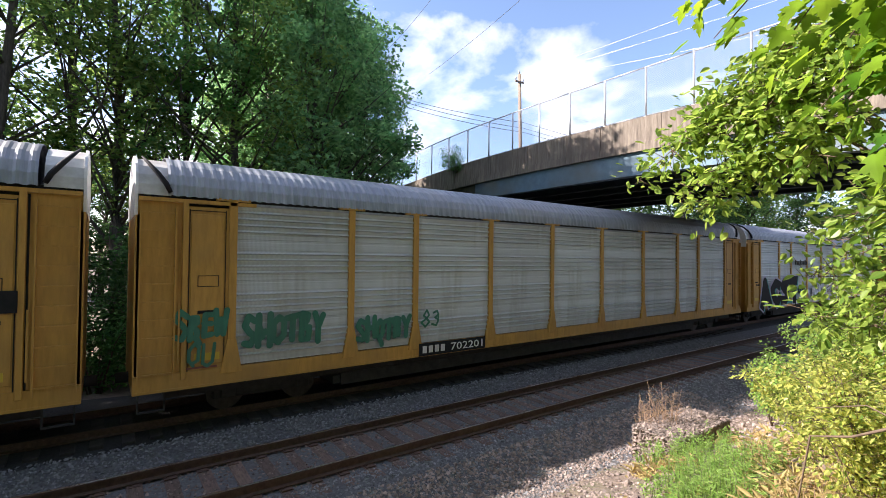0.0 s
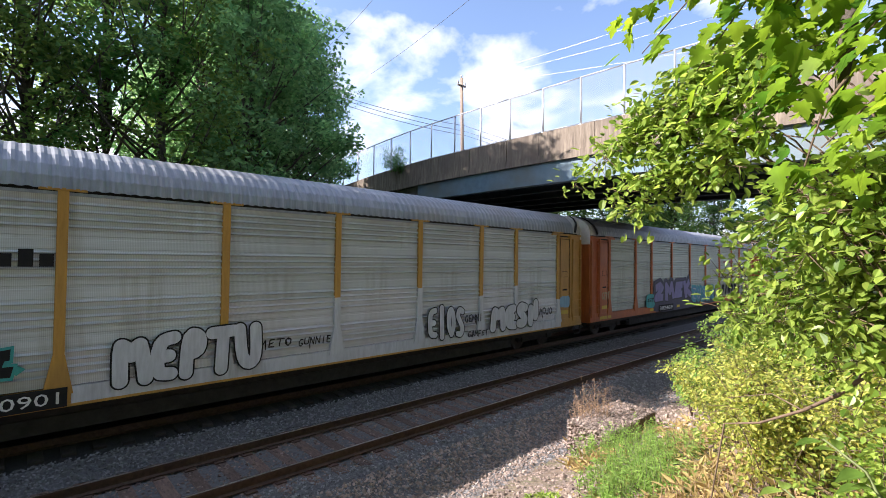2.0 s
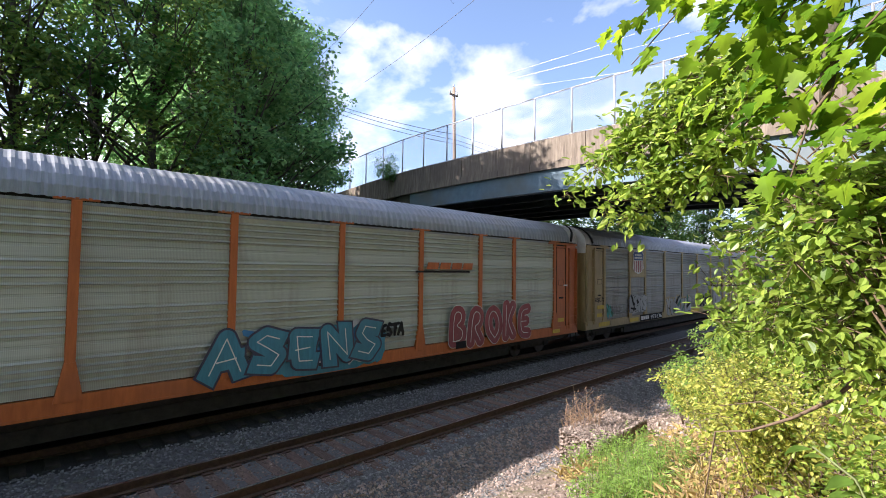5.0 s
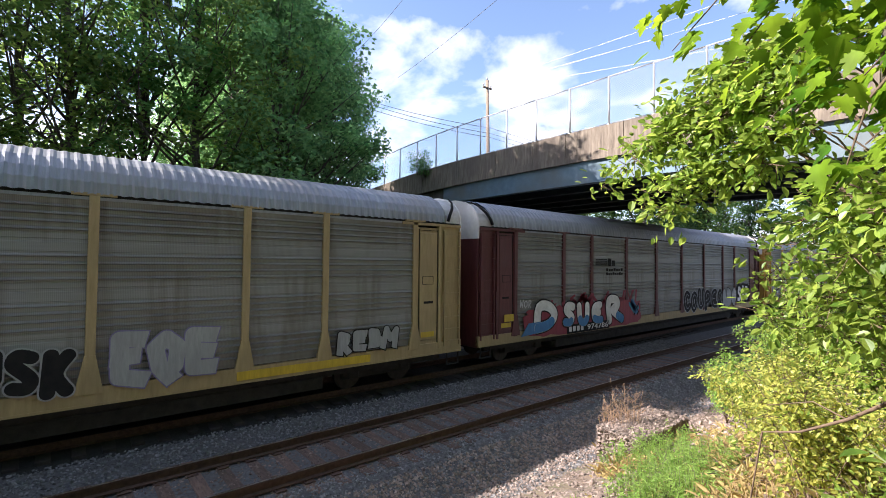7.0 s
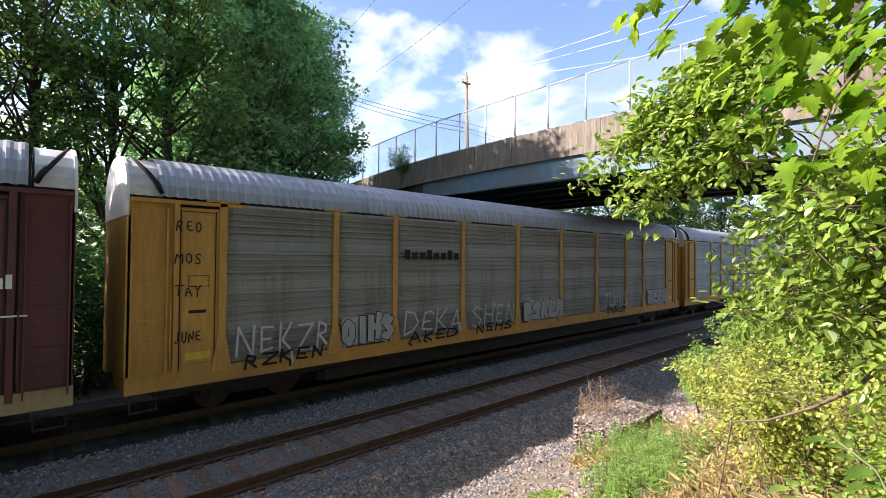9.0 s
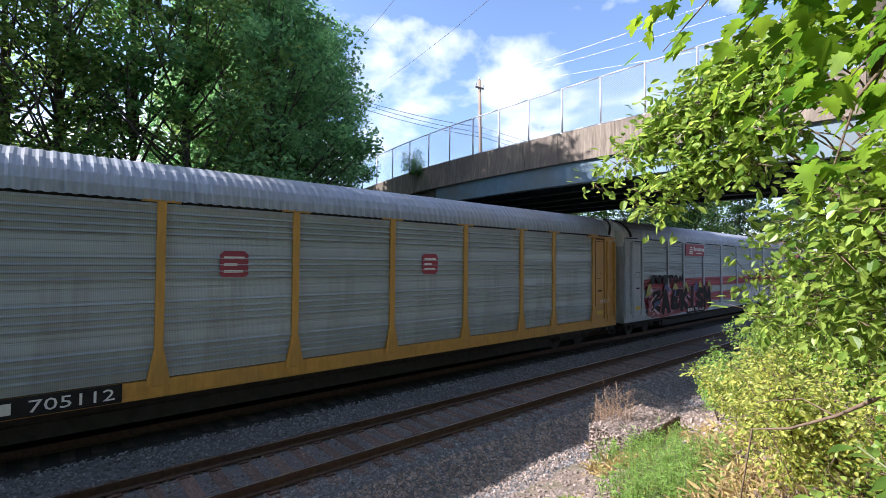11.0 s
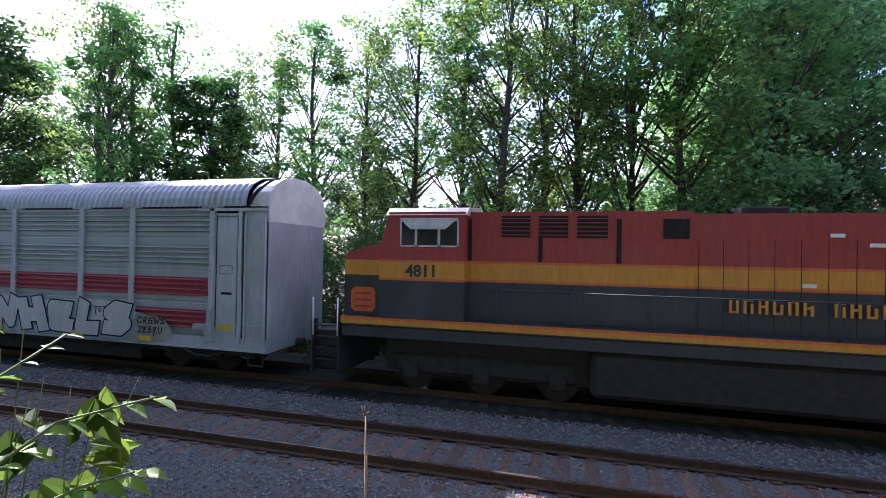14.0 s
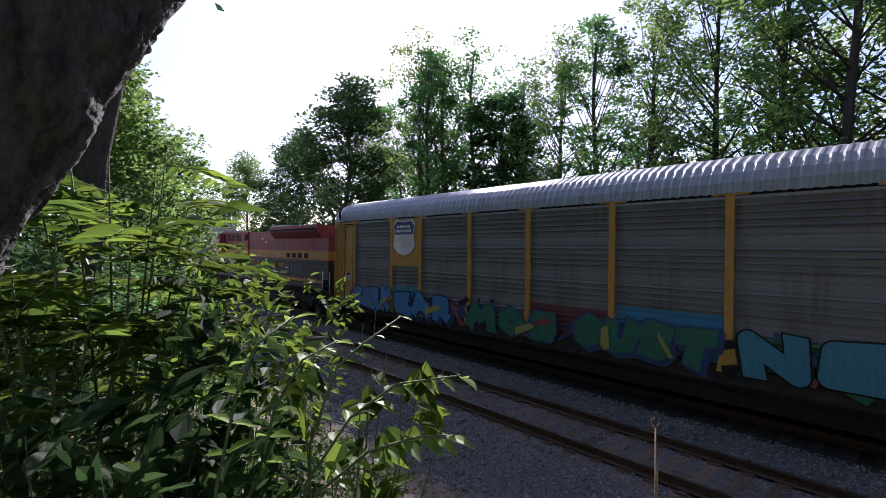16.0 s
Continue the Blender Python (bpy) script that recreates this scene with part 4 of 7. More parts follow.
    # end bays: ladder panel, then door
    for side in (0, 1):
        mx = (lambda a, b: (a, b)) if side == 0 else (lambda a, b: (L - b, L - a))
        part("end_panel", boxes((*mx(0.03, 0.84), -1.50, -1.44, 1.0, 4.74)), end_c, car)
        rungs = []
        for i in range(10):
            z = 1.15 + i * 0.37
            rungs.append((*mx(0.10, 0.70), -1.60, -1.575, z, z + 0.025))
        rungs += [(*mx(0.07, 0.10), -1.60, -1.49, 1.0, 4.6), (*mx(0.70, 0.73), -1.60, -1.49, 1.0, 4.6)]
        part("ladder", boxes(*rungs), end_c, car, "steel ladder at the car end")
        part("grab_iron", boxes((*mx(0.78, 0.81), -1.61, -1.59, 1.3, 2.6)), end_c, car)
        part("step", boxes((*mx(0.08, 0.11), -1.56, -1.53, 0.42, 0.8), (*mx(0.55, 0.58), -1.56, -1.53, 0.42, 0.8), (*mx(0.08, 0.58), -1.57, -1.50, 0.40, 0.43)), M["under"], car)
        door = part("end_door", boxes((*mx(0.90, 1.80), -1.53, -1.44, 1.08, 4.66), (*mx(1.00, 1.66), -1.545, -1.52, 1.25, 4.5), bevel=0.012), end_c, car, "flat painted end door")
        part("door_post", boxes((*mx(0.84, 0.95), -1.58, -1.44, 0.98, 4.8), bevel=0.012), end_c, car)
        part("door_plate", boxes((*mx(1.15, 1.5), -1.55, -1.54, 2.35, 2.42)), M["black"], door)
        a_, b_ = mx(1.14, 1.56)
        part("stencil_frame", boxes((a_, b_, -1.55, -1.544, 3.16, 3.175), (a_, b_, -1.55, -1.544, 2.93, 2.945), (a_, a_ + 0.015, -1.55, -1.544, 2.945, 3.16), (b_ - 0.015, b_, -1.55, -1.544, 2.945, 3.16)), M["black"], door, "thin dark stencilled frame")
        part("label_plate", boxes((*mx(1.1, 1.6), -1.552, -1.544, 1.34, 1.50)), P["label_yellow"], door, "small yellow stencil")
        if side:
            part("gap_strip", boxes((*mx(0.80, 0.835), -1.515, -1.49, 1.0, 4.7)), M["black"], car, "dark gap beside the end door")
        part("door_seam", boxes((*mx(0.965, 0.982), -1.549, -1.53, 1.12, 4.6), (*mx(1.68, 1.695), -1.549, -1.53, 1.12, 4.6), (*mx(0.985, 1.68), -1.549, -1.53, 4.565, 4.58)), M["black"], door, "dark seam round the door leaf")
        part("header", boxes((*mx(0.05, 2.32), -1.575, -1.47, 4.72, 4.80)), end_c, car)
        bm = bmesh.new()
        tube(bm, [((-0.24, L + 0.24)[side], 0, 0.85), ((0.3, L - 0.3)[side], 0, 0.85)], 0.12, 8)
        part("coupler", bm, M["under"], car)
    for i, (a, b) in enumerate(zip(posts, posts[1:])):
        w = round(b - a, 2)
        painted = over is not None and over[0] <= i <= over[1]
        top = over[2] + (0.0, 0.3, -0.35, -0.55, 0.2, 0.36)[i % 6] if painted else 0.0
        tone = over[3 + i % (len(over) - 3)] if painted else ""
        use, use_mat = ([(0.0, top)], PANEL[tone]) if painted else (bands, band_mat)
        me = cached(("panel", w, panel.name, bool(bands), round(top, 2), tone), lambda: panel_mesh(w, panel, use, use_mat))
        share("side_panel", me, car, pose(a, 0, 0))
        if painted and tone == "over":
            bm = bmesh.new()
            box(bm, b - 0.09, b + 0.09, -1.579, -1.455, 1.0, top)
            prism(bm, [(b - 0.095, 1.75), (b + 0.095, 1.75), (b + 0.235, 1.02), (b - 0.235, 1.02)], "y", -1.586, -1.49)
            box(bm, a + 0.2, b + 0.2, -1.566, -1.40, 0.815, 1.145)
            part("buffed_paint", bm, P["overpaint"], car, "pale grey buffing paint over post and sill")
    for x in posts:
        me = cached(("post", frame_c.name), lambda: bm_mesh("post", post_bm(), frame_c))
        share("post", me, car, pose(x, 0, 0))
    for x in (2.75, L - 2.75):
        bogie(car, x)
    car["slot"] = index
    return car


Y_, T_, O_ = P["yellow"], P["tan"], P["orange"]
CARS = []


def add(car, x0):
    CARS.append((car, x0))
    return car


def slot(k):
    return 0.52 + PITCH * k


def reporting_mark(car, s, x0, x1):
    board = plate(car, "mark_board", x0 - 0.12, x1 + 0.12, 0.80, 1.16, M["black"], "black board behind the car number", y=-1.606)
    if x1 - x0 > 2.0:
        # owner's letters as plain bars before the number
        w = (x1 - x0) * 0.085
        for i in range(4):
            part("letter_bar", boxes((x0 + i * w * 1.12, x0 + i * w * 1.12 + w * 0.75, -1.6165, -1.61, 0.88, 1.08)), M["white"], board)
        x0 += (x1 - x0) * 0.45
    side_text(board, s, x0, x1, 0.87, 1.09, M["white"], name="car_number", label="white stencilled car number", y=-1.617)


# car ahead of the first one seen, and one already past
c = add(autorack(-1, "yellow-framed autorack car with dented pale sides", Y_, PANEL["light"]), slot(-1))
plate(c, "notice", 26.65, 26.93, 2.55, 2.95, M["black"], "small dark stencil")
c = add(autorack(-2, "yellow-framed autorack car with pale sides", Y_, PANEL["light"]), slot(-2))

c = add(autorack(0, "yellow-framed autorack car with green sprayed tags", Y_, PANEL["light"]), slot(0))
scrawl(c, "SHOTBY", 2.05, 4.0, 1.5, 2.36, P["green"], 0.075, 31)
scrawl(c, "SHOTBY", 4.86, 6.5, 1.36, 2.06, P["green"], 0.07, 32)
scrawl(c, "83", 6.86, 7.55, 1.56, 2.14, P["green"], 0.03, 33)
scrawl(c, "SBEW", 0.72, 1.74, 1.75, 2.46, P["green"], 0.06, 34)
scrawl(c, "OU", 0.95, 1.5, 1.16, 1.8, P["green"], 0.035, 35)
plate(c, "rust_run", 0.9, 1.55, 1.18, 1.22, P["brown_red"], "rusty scrape on the door", y=-1.56)
reporting_mark(c, "702201", 6.92, 9.16)

c = add(autorack(1, "yellow-framed autorack car with large black and teal graffiti", Y_, PANEL["light"], over=(3, 8, 2.36, "over")), slot(1))
throw_up(c, "ACST", 1.75, 7.65, 0.80, 2.78, M["black"], None, 0.27, 0.0, 4, style="square", halo=(P["lilac"], 0.10), shade=(P["teal"], 0.16, -0.05))
shards(c, 2.0, 7.3, 0.9, 1.7, ["teal", "lilac"], 9, 77)
throw_up(c, "CE", 7.55, 9.0, 1.4, 2.05, M["black"], P["teal"], 0.09, 0.05, 5, style="square")
shards(c, 8.2, 9.1, 1.4, 1.95, ["teal"], 6, 4)
throw_up(c, "MEPTU", 10.4, 13.3, 0.86, 2.24, P["overpaint"], M["black"], 0.27, 0.034, 14)
throw_up(c, "EIOS", 18.6, 20.25, 0.86, 2.2, P["overpaint"], M["black"], 0.2, 0.034, 25)
throw_up(c, "MESN", 21.7, 24.5, 0.9, 2.16, P["overpaint"], M["black"], 0.25, 0.034, 27)
scrawl(c, "METO", 13.25, 14.1, 1.4, 1.66, M["black"], 0.016, 41)
scrawl(c, "GUNNIE", 14.25, 15.2, 1.36, 1.6, M["black"], 0.014, 42)
scrawl(c, "GEMNI", 20.3, 21.2, 1.44, 1.76, M["black"], 0.018, 43)
scrawl(c, "GAMFET", 20.45, 21.5, 0.94, 1.18, M["black"], 0.016, 44)
scrawl(c, "MOJO", 24.6, 25.5, 1.4, 1.74, M["black"], 0.02, 45)
blob(c, 26.15, 26.9, 1.62, 2.12, P["sky"], 46, -1.56, label="pale blue buffed patch on the door")
word_bars(c, "owner_lettering", 7.21, 9.52, 3.4, 3.72, 8, M["black"], "black lettering bars of the owner")
reporting_mark(c, "980901", 7.28, 9.57)
plate(c, "label_plate", 1.77, 2.30, 0.88, 1.08, P["label_yellow"], "yellow consolidated stencil", y=-1.6)
word_bars(c, "stencil", 1.15, 1.63, 2.2, 2.3, 6, M["black"], "small dark stencil bars")

c = add(autorack(2, "orange-framed autorack car with purple and teal graffiti", O_, PANEL["green"]), slot(2))
blob(c, 6.7, 17.2, 0.78, 1.95, P["violet"], 5, label="dark violet sprayed ground", e=0.2)
blob(c, 5.9, 7.0, 1.08, 1.84, P["teal"], 6, -1.596, label="teal sprayed cloud")
scrawl(c, "ZET", 6.0, 6.8, 1.4, 1.62, M["black"], 0.02, 51, y=-1.612)
throw_up(c, "2MEK", 6.9, 12.55, 1.28, 2.66, P["purple"], P["loco_dark"], 0.19, 0.07, 52, style="square", halo=(P["violet"], 0.22))
throw_up(c, "ZUSKI", 12.6, 17.0, 0.95, 2.2, P["cyan"], P["teal"], 0.17, 0.06, 53, style="square", core=M["white"])
throw_up(c, "FINOZ", 18.5, 21.9, 1.2, 2.2, M["black"], P["panel_olive"], 0.11, 0.05, 54, style="square")
throw_up(c, "SKOR", 22.7, 26.2, 0.95, 2.3, P["panel_olive"], P["loco_dark"], 0.2, 0.05, 55)
scrawl(c, "GERT", 1.0, 1.75, 1.75, 2.2, P["tan"], 0.025, 56)
for x0, x1 in ((0.85, 1.55), (1.62, 1.95)):
    plate(c, "sill_stripe", x0, x1, 0.86, 1.0, P["label_yellow"], "yellow reflective strip on the sill", y=-1.585)
reporting_mark(c, "302469", 7.63, 9.47)
plate(c, "emblem_stripe", 19.06, 21.30, 3.66, 3.78, P["sign_red"], "thin red stripe of the owner's emblem")
for x in (6.4, 10.2, 14.2):
    plate(c, "label_plate", x, x + 0.4, 0.9, 1.04, P["label_yellow"], "yellow stencil", y=-1.6)

c = add(autorack(3, "orange-framed autorack car with wine-red bubble graffiti", O_, PANEL["green"]), slot(3))
blob(c, 13.3, 16.9, 0.8, 2.05, P["cyan"], 9, label="blue-grey sprayed ground")
throw_up(c, "ASENS", 11.9, 16.7, 0.86, 2.25, P["cyan"], P["violet"], 0.2, 0.05, 61, style="square", core=M["white"])
shards(c, 12.0, 16.6, 0.9, 2.2, ["blue", "rawsilver", "loco_dark"], 20, 9)
scrawl(c, "TESTA", 16.5, 17.6, 1.55, 2.0, M["black"], 0.05, 62)
throw_up(c, "BROKE", 19.55, 24.15, 0.72, 2.5, P["wine"], M["white"], 0.34, 0.02, 5, M["white"])
bm = bmesh.new()
for a, b in ((18.5, 19.0), (19.08, 19.55), (19.63, 20.1), (20.18, 20.65)):
    prism(bm, [(a, 3.58), (b, 3.58), (b + 0.06, 3.8), (a + 0.06, 3.8)], "y", -1.6, -1.59)
part("owner_emblem", bm, O_, c, "slanted orange bars of the owner's emblem")
plate(c, "emblem_line", 18.04, 20.54, 3.47, 3.53, M["black"], "black swoosh under the emblem", y=-1.6)
plate(c, "notice", 19.87, 20.38, 0.88, 1.12, M["black"], "small black notice board", y=-1.61)
plate(c, "label_plate", 25.79, 26.35, 0.9, 1.05, P["label_yellow"], "yellow stencil", y=-1.6)
plate(c, "notice", 26.65, 26.95, 2.9, 2.96, M["white"], "small white notice")


def shield(car, x, z, w, h, stripes=True):
    def outline(k):
        return [(x - w / 2 * k, z + h * 0.36 * k), (x - w * 0.36 * k, z + h / 2 * k), (x, z + h * 0.46 * k), (x + w * 0.36 * k, z + h / 2 * k), (x + w / 2 * k, z + h * 0.36 * k),
                (x + w * 0.44 * k, z + h * 0.1 * k), (x + w / 2 * k, z - h * 0.25 * k), (x + w * 0.3 * k, z - h * 0.42 * k), (x, z - h / 2 * k), (x - w * 0.3 * k, z - h * 0.42 * k), (x - w / 2 * k, z - h * 0.25 * k), (x - w * 0.44 * k, z + h * 0.1 * k)]
    bm = bmesh.new()
    prism(bm, outline(1.0), "y", -1.60, -1.585)
    sh = part("shield_emblem", bm, M["white"], car, "shield emblem, navy above and white below")
    top = outline(0.94)
    bm = bmesh.new()
    prism(bm, [top[0], top[1], top[2], top[3], top[4], top[5], top[11]], "y", -1.606, -1.599)
    part("shield_top", bm, P["navy"], sh)
    for ww, zz in ((0.62, 0.31), (0.72, 0.19)):
        n = 5 if ww < 0.7 else 7
        for i in range(n):
            x0 = x - w * ww / 2 + w * ww * i / n
            part("word_bar", boxes((x0, x0 + w * ww / n * 0.72, -1.612, -1.604, z + h * zz - h * 0.038, z + h * zz + h * 0.038)), M["white"], sh)
    if stripes:
        for i in range(-2, 3):
            part("stripe", boxes((x + i * w * 0.17 - w * 0.035, x + i * w * 0.17 + w * 0.035, -1.606, -1.599, z - h * (0.36 if abs(i) == 2 else 0.42), z + h * 0.07)), P["sign_red"], sh)


c = add(autorack(4, "tan-framed autorack car with a shield emblem and sooty grey sides", T_, PANEL["grey"], sill_c=P["tan"]), slot(4))
part("emblem_panel", boxes((4.83, 6.60, -1.56, -1.50, 3.25, 4.74)), T_, c, "flat tan panel behind the emblem")
shield(c, 5.68, 4.08, 1.36, 1.3)
scrawl(c, "OLD", 2.6, 3.3, 1.36, 1.82, P["dull_silver"], 0.022, 71)
scrawl(c, "ONE", 3.4, 4.2, 1.36, 1.84, P["dull_silver"], 0.022, 72)
shards(c, 1.95, 2.75, 1.2, 1.95, ["green", "teal"], 9, 14)
blob(c, 4.5, 6.75, 1.28, 2.3, P["dull_silver"], 12, label="dirty white sprayed tag", e=0.3)
throw_up(c, "NEHS", 4.55, 6.7, 1.3, 2.34, P["dull_silver"], M["black"], 0.13, 0.022, 73, style="square")
blob(c, 9.6, 13.9, 0.84, 1.75, P["dull_silver"], 13, label="dirty white sprayed tag", e=0.3)
throw_up(c, "YORKERS", 9.65, 13.8, 0.86, 2.05, P["dull_silver"], M["black"], 0.15, 0.022, 74, style="square", halo=(P["tan"], 0.09))
shards(c, 9.8, 13.6, 1.0, 2.15, ["green", "black_", "dull_silver"], 16, 75, -1.66)
shards(c, 4.6, 6.6, 1.35, 2.3, ["black_", "dull_silver"], 8, 79, -1.64)
throw_up(c, "SENSK", 15.6, 18.1, 1.0, 2.08, M["black"], P["dull_silver"], 0.14, 0.03, 76)
throw_up(c, "EOE", 18.6, 20.6, 0.9, 2.34, P["dull_silver"], P["purple"], 0.2, 0.026, 21, style="square")
throw_up(c, "REBM", 23.45, 25.35, 1.1, 1.86, P["dull_silver"], M["black"], 0.09, 0.03, 77, style="square")
plate(c, "label_plate", 1.03, 1.69, 1.72, 1.9, P["label_yellow"], "yellow stencil", y=-1.6)
scrawl(c, "BERLIK", 0.8, 1.7, 2.05, 2.32, M["black"], 0.02, 78)
for x0, x1, mt in ((1.2, 2.3, P["label_yellow"]), (4.6, 5.7, P["label_yellow"]), (14.0, 15.6, P["label_yellow"]), (21.0, 24.5, P["label_yellow"]), (2.4, 4.5, T_)):
    plate(c, "sill_patch", x0, x1, 0.86, 1.06, mt, "worn paint patch on the sill", y=-1.583)
reporting_mark(c, "971636", 6.00, 8.86)

c = add(autorack(5, "maroon-framed autorack car with red, white and blue graffiti", P["maroon"], PANEL["grey"], sill_c=P["tan"]), slot(5))
blob(c, 2.3, 10.9, 0.84, 1.95, P["sign_red"], 15, label="red sprayed ground", e=0.35)
shards(c, 3.4, 10.6, 1.6, 2.42, ["sign_red"], 34, 80, -1.588)
throw_up(c, "D", 2.6, 4.5, 0.84, 2.42, M["white"], M["black"], 0.19, 0.05, 81, foot=(P["blue"], 1.45))
throw_up(c, "SUE", 4.5, 7.45, 0.9, 2.2, M["white"], M["black"], 0.16, 0.05, 83, foot=(P["blue"], 1.35))
throw_up(c, "R", 7.4, 9.45, 0.84, 2.5, M["white"], M["black"], 0.19, 0.05, 82, foot=(P["blue"], 1.45))
tail = bmesh.new()
prism(tail, [(2.1, 0.95), (2.5, 1.4), (3.2, 1.42), (3.4, 1.2), (2.9, 1.0)], "y", -1.612, -1.600)
part("graffiti_swash", tail, P["blue"], c, "blue swash before the first letter")
shards(c, 9.6, 10.6, 1.1, 2.0, ["cyan", "black_", "blue"], 10, 3)
scrawl(c, "WOR", 2.0, 2.7, 1.95, 2.3, P["rawsilver"], 0.02, 84)
throw_up(c, "COUPEO", 15.4, 20.9, 0.84, 2.36, M["black"], P["rawsilver"], 0.2, 0.035, 85, core=P["rawsilver"])
throw_up(c, "ABO", 20.9, 23.15, 0.9, 2.3, P["dull_silver"], M["black"], 0.2, 0.035, 86, style="square")
blob(c, 23.2, 25.8, 1.1, 2.44, M["black"], 87, label="black sprayed cloud behind letters", e=0.6)
throw_up(c, "SIR", 23.45, 25.4, 1.2, 2.32, M["white"], None, 0.11, 0.0, 88, style="square")
for i in range(4):
    plate(c, "emblem_bar", 6.92, 7.79, 3.55 + i * 0.08, 3.59 + i * 0.08, M["black"], "dark owner's emblem bar")
word_bars(c, "owner_lettering", 7.89, 8.55, 3.53, 3.85, 2, M["black"], "dark lettering bars of the owner")
word_bars(c, "owner_lettering", 7.74, 9.16, 3.3, 3.42, 7, M["black"], "dark lettering bars of the owner")
word_bars(c, "owner_lettering", 7.74, 9.16, 3.12, 3.24, 8, M["black"], "dark lettering bars of the owner")
reporting_mark(c, "974786", 4.98, 7.84)
plate(c, "label_plate", 1.21, 1.69, 1.55, 1.8, P["label_yellow"], "yellow stencil", y=-1.6)
word_bars(c, "notice", 26.53, 27.01, 3.0, 3.25, 4, M["white"], "small white notice grid")
plate(c, "rule_line", 26.47, 27.19, 2.5, 2.53, M["white"], "white rule line")

c = add(autorack(6, "yellow-framed autorack car with a row of black and white tags", Y_, PANEL["grey"]), slot(6))
for i, (s, x0, x1) in enumerate((("NEKZR", 2.1, 4.6), ("DEKA", 7.0, 9.5), ("SHEN", 9.9, 12.3), ("TURNS", 18.9, 21.2))):
    scrawl(c, s, x0, x1, 1.15, 2.05, P["rawsilver"], 0.028, 190 + i)
    scrawl(c, s[::-1], x0 + 0.2, x1 - 0.2, 0.98, 1.35, M["black"], 0.03, 195 + i, y=-1.606)
for i, (s, x0, x1) in enumerate((("OIHS", 4.9, 6.6), ("PSALM", 12.8, 15.4), ("TEEH", 23.5, 25.9))):
    blob(c, x0, x1, 1.15, 1.98, P["dull_silver"], 200 + i, label="dull silver sprayed ground of a tag", e=0.25)
    throw_up(c, s, x0, x1, 1.12, 2.05, P["dull_silver"], M["black"], 0.11, 0.024, 90 + i, style="square")
word_bars(c, "owner_lettering", 7.02, 9.37, 3.55, 3.85, 8, M["black"], "black lettering bars of the owner")
for s, z in (("REO", 4.1), ("MOS", 3.4), ("TAY", 2.7), ("JUNE", 1.7)):
    side_text(c, s, 0.85, 1.4, z, z + 0.3, M["black"], None, 0.3, 0.0)


def octagon_sign(car, x, z, s):
    bm = bmesh.new()
    q = s * 0.36
    prism(bm, [(x - s / 2, z - q), (x - q, z - s / 2), (x + q, z - s / 2), (x + s / 2, z - q), (x + s / 2, z + q), (x + q, z + s / 2), (x - q, z + s / 2), (x - s / 2, z + q)], "y", -1.54, -1.525)
    sg = part("round_emblem", bm, P["sign_red"], car, "red emblem plate with pale bars")
    for i in (-1, 0, 1):
        part("word_bar", boxes((x - s * 0.36, x + s * (0.3, 0.1, 0.36)[i + 1], -1.547, -1.538, z + i * s * 0.25 - s * 0.045, z + i * s * 0.25 + s * 0.045)), M["white"], sg)


c = add(autorack(7, "yellow-framed autorack car with two red emblem plates", Y_, PANEL["blue"]), slot(7))
octagon_sign(c, 11.02, 3.52, 0.62)
octagon_sign(c, 16.8, 3.55, 0.62)
reporting_mark(c, "705112", 6.51, 8.81)
side_text(c, "MEN", 26.47, 27.19, 1.8, 2.05, M["white"], None, 0.3, 0.01)

c = add(autorack(8, "silver autorack car with red stripes and a red name board", P["silver"], PANEL["blue"], bands=[(2.25, 2.79), (1.32, 1.86)], band_mat=P["sign_red"]), slot(8))
sgn = plate(c, "name_board", 6.82, 9.46, 4.08, 4.74, P["sign_red"], "red board with a white wing mark and lettering bars", y=-1.60, d=0.03)
for i in range(4):
    part("wing_mark", boxes((7.3 + 0.04 * i, 7.8 - 0.03 * i, -1.625, -1.614, 4.2 + i * 0.11, 4.26 + i * 0.11)), M["white"], sgn)
for i in range(8):
    part("word_bar", boxes((7.92 + i * 0.195, 8.06 + i * 0.195, -1.625, -1.614, 4.36, (4.62 if i == 0 else 4.53))), M["white"], sgn)
part("word_bar", boxes((8.25, 9.05, -1.625, -1.614, 4.2, 4.25)), M["white"], sgn)
blob(c, 2.3, 10.5, 0.82, 2.1, P["wine"], 21, label="wine-red sprayed ground", e=0.25)
shards(c, 2.3, 10.5, 0.9, 2.35, ["pink", "rose_white", "pink", "sign_red"], 90, 121, -1.592, 0.35)
throw_up(c, "EAEKISM", 2.6, 10.4, 0.9, 2.38, M["black"], P["wine"], 0.17, 0.035, 122, style="square")
shards(c, 2.5, 10.3, 0.95, 2.2, ["rose_white", "black_", "navy"], 14, 123, -1.62)
for x, mt in ((2.5, "olive"), (4.4, "navy"), (5.5, "olive"), (6.9, "olive"), (8.3, "navy"), (8.9, "olive"), (10.3, "olive")):
    tri = bmesh.new()
    prism(tri, [(x - 0.45, 1.95), (x + 0.5, 2.0), (x + 0.3, 2.3), (x + 0.02, 2.62), (x - 0.2, 2.4)], "y", -1.59, -1.582)
    part("graffiti_peak", tri, P[mt], c, "sprayed colour peak")
throw_up(c, "BOSTON", 2.55, 6.5, 2.5, 3.08, M["black"], None, 0.1, 0.0, 124)
blob(c, 14.8, 24.6, 0.82, 1.7, P["panel_olive"], 25, label="dull silver sprayed ground", e=0.3)
blob(c, 16.2, 23.4, 0.9, 2.0, P["rawsilver"], 26, -1.59, label="silver sprayed ground", e=0.4)
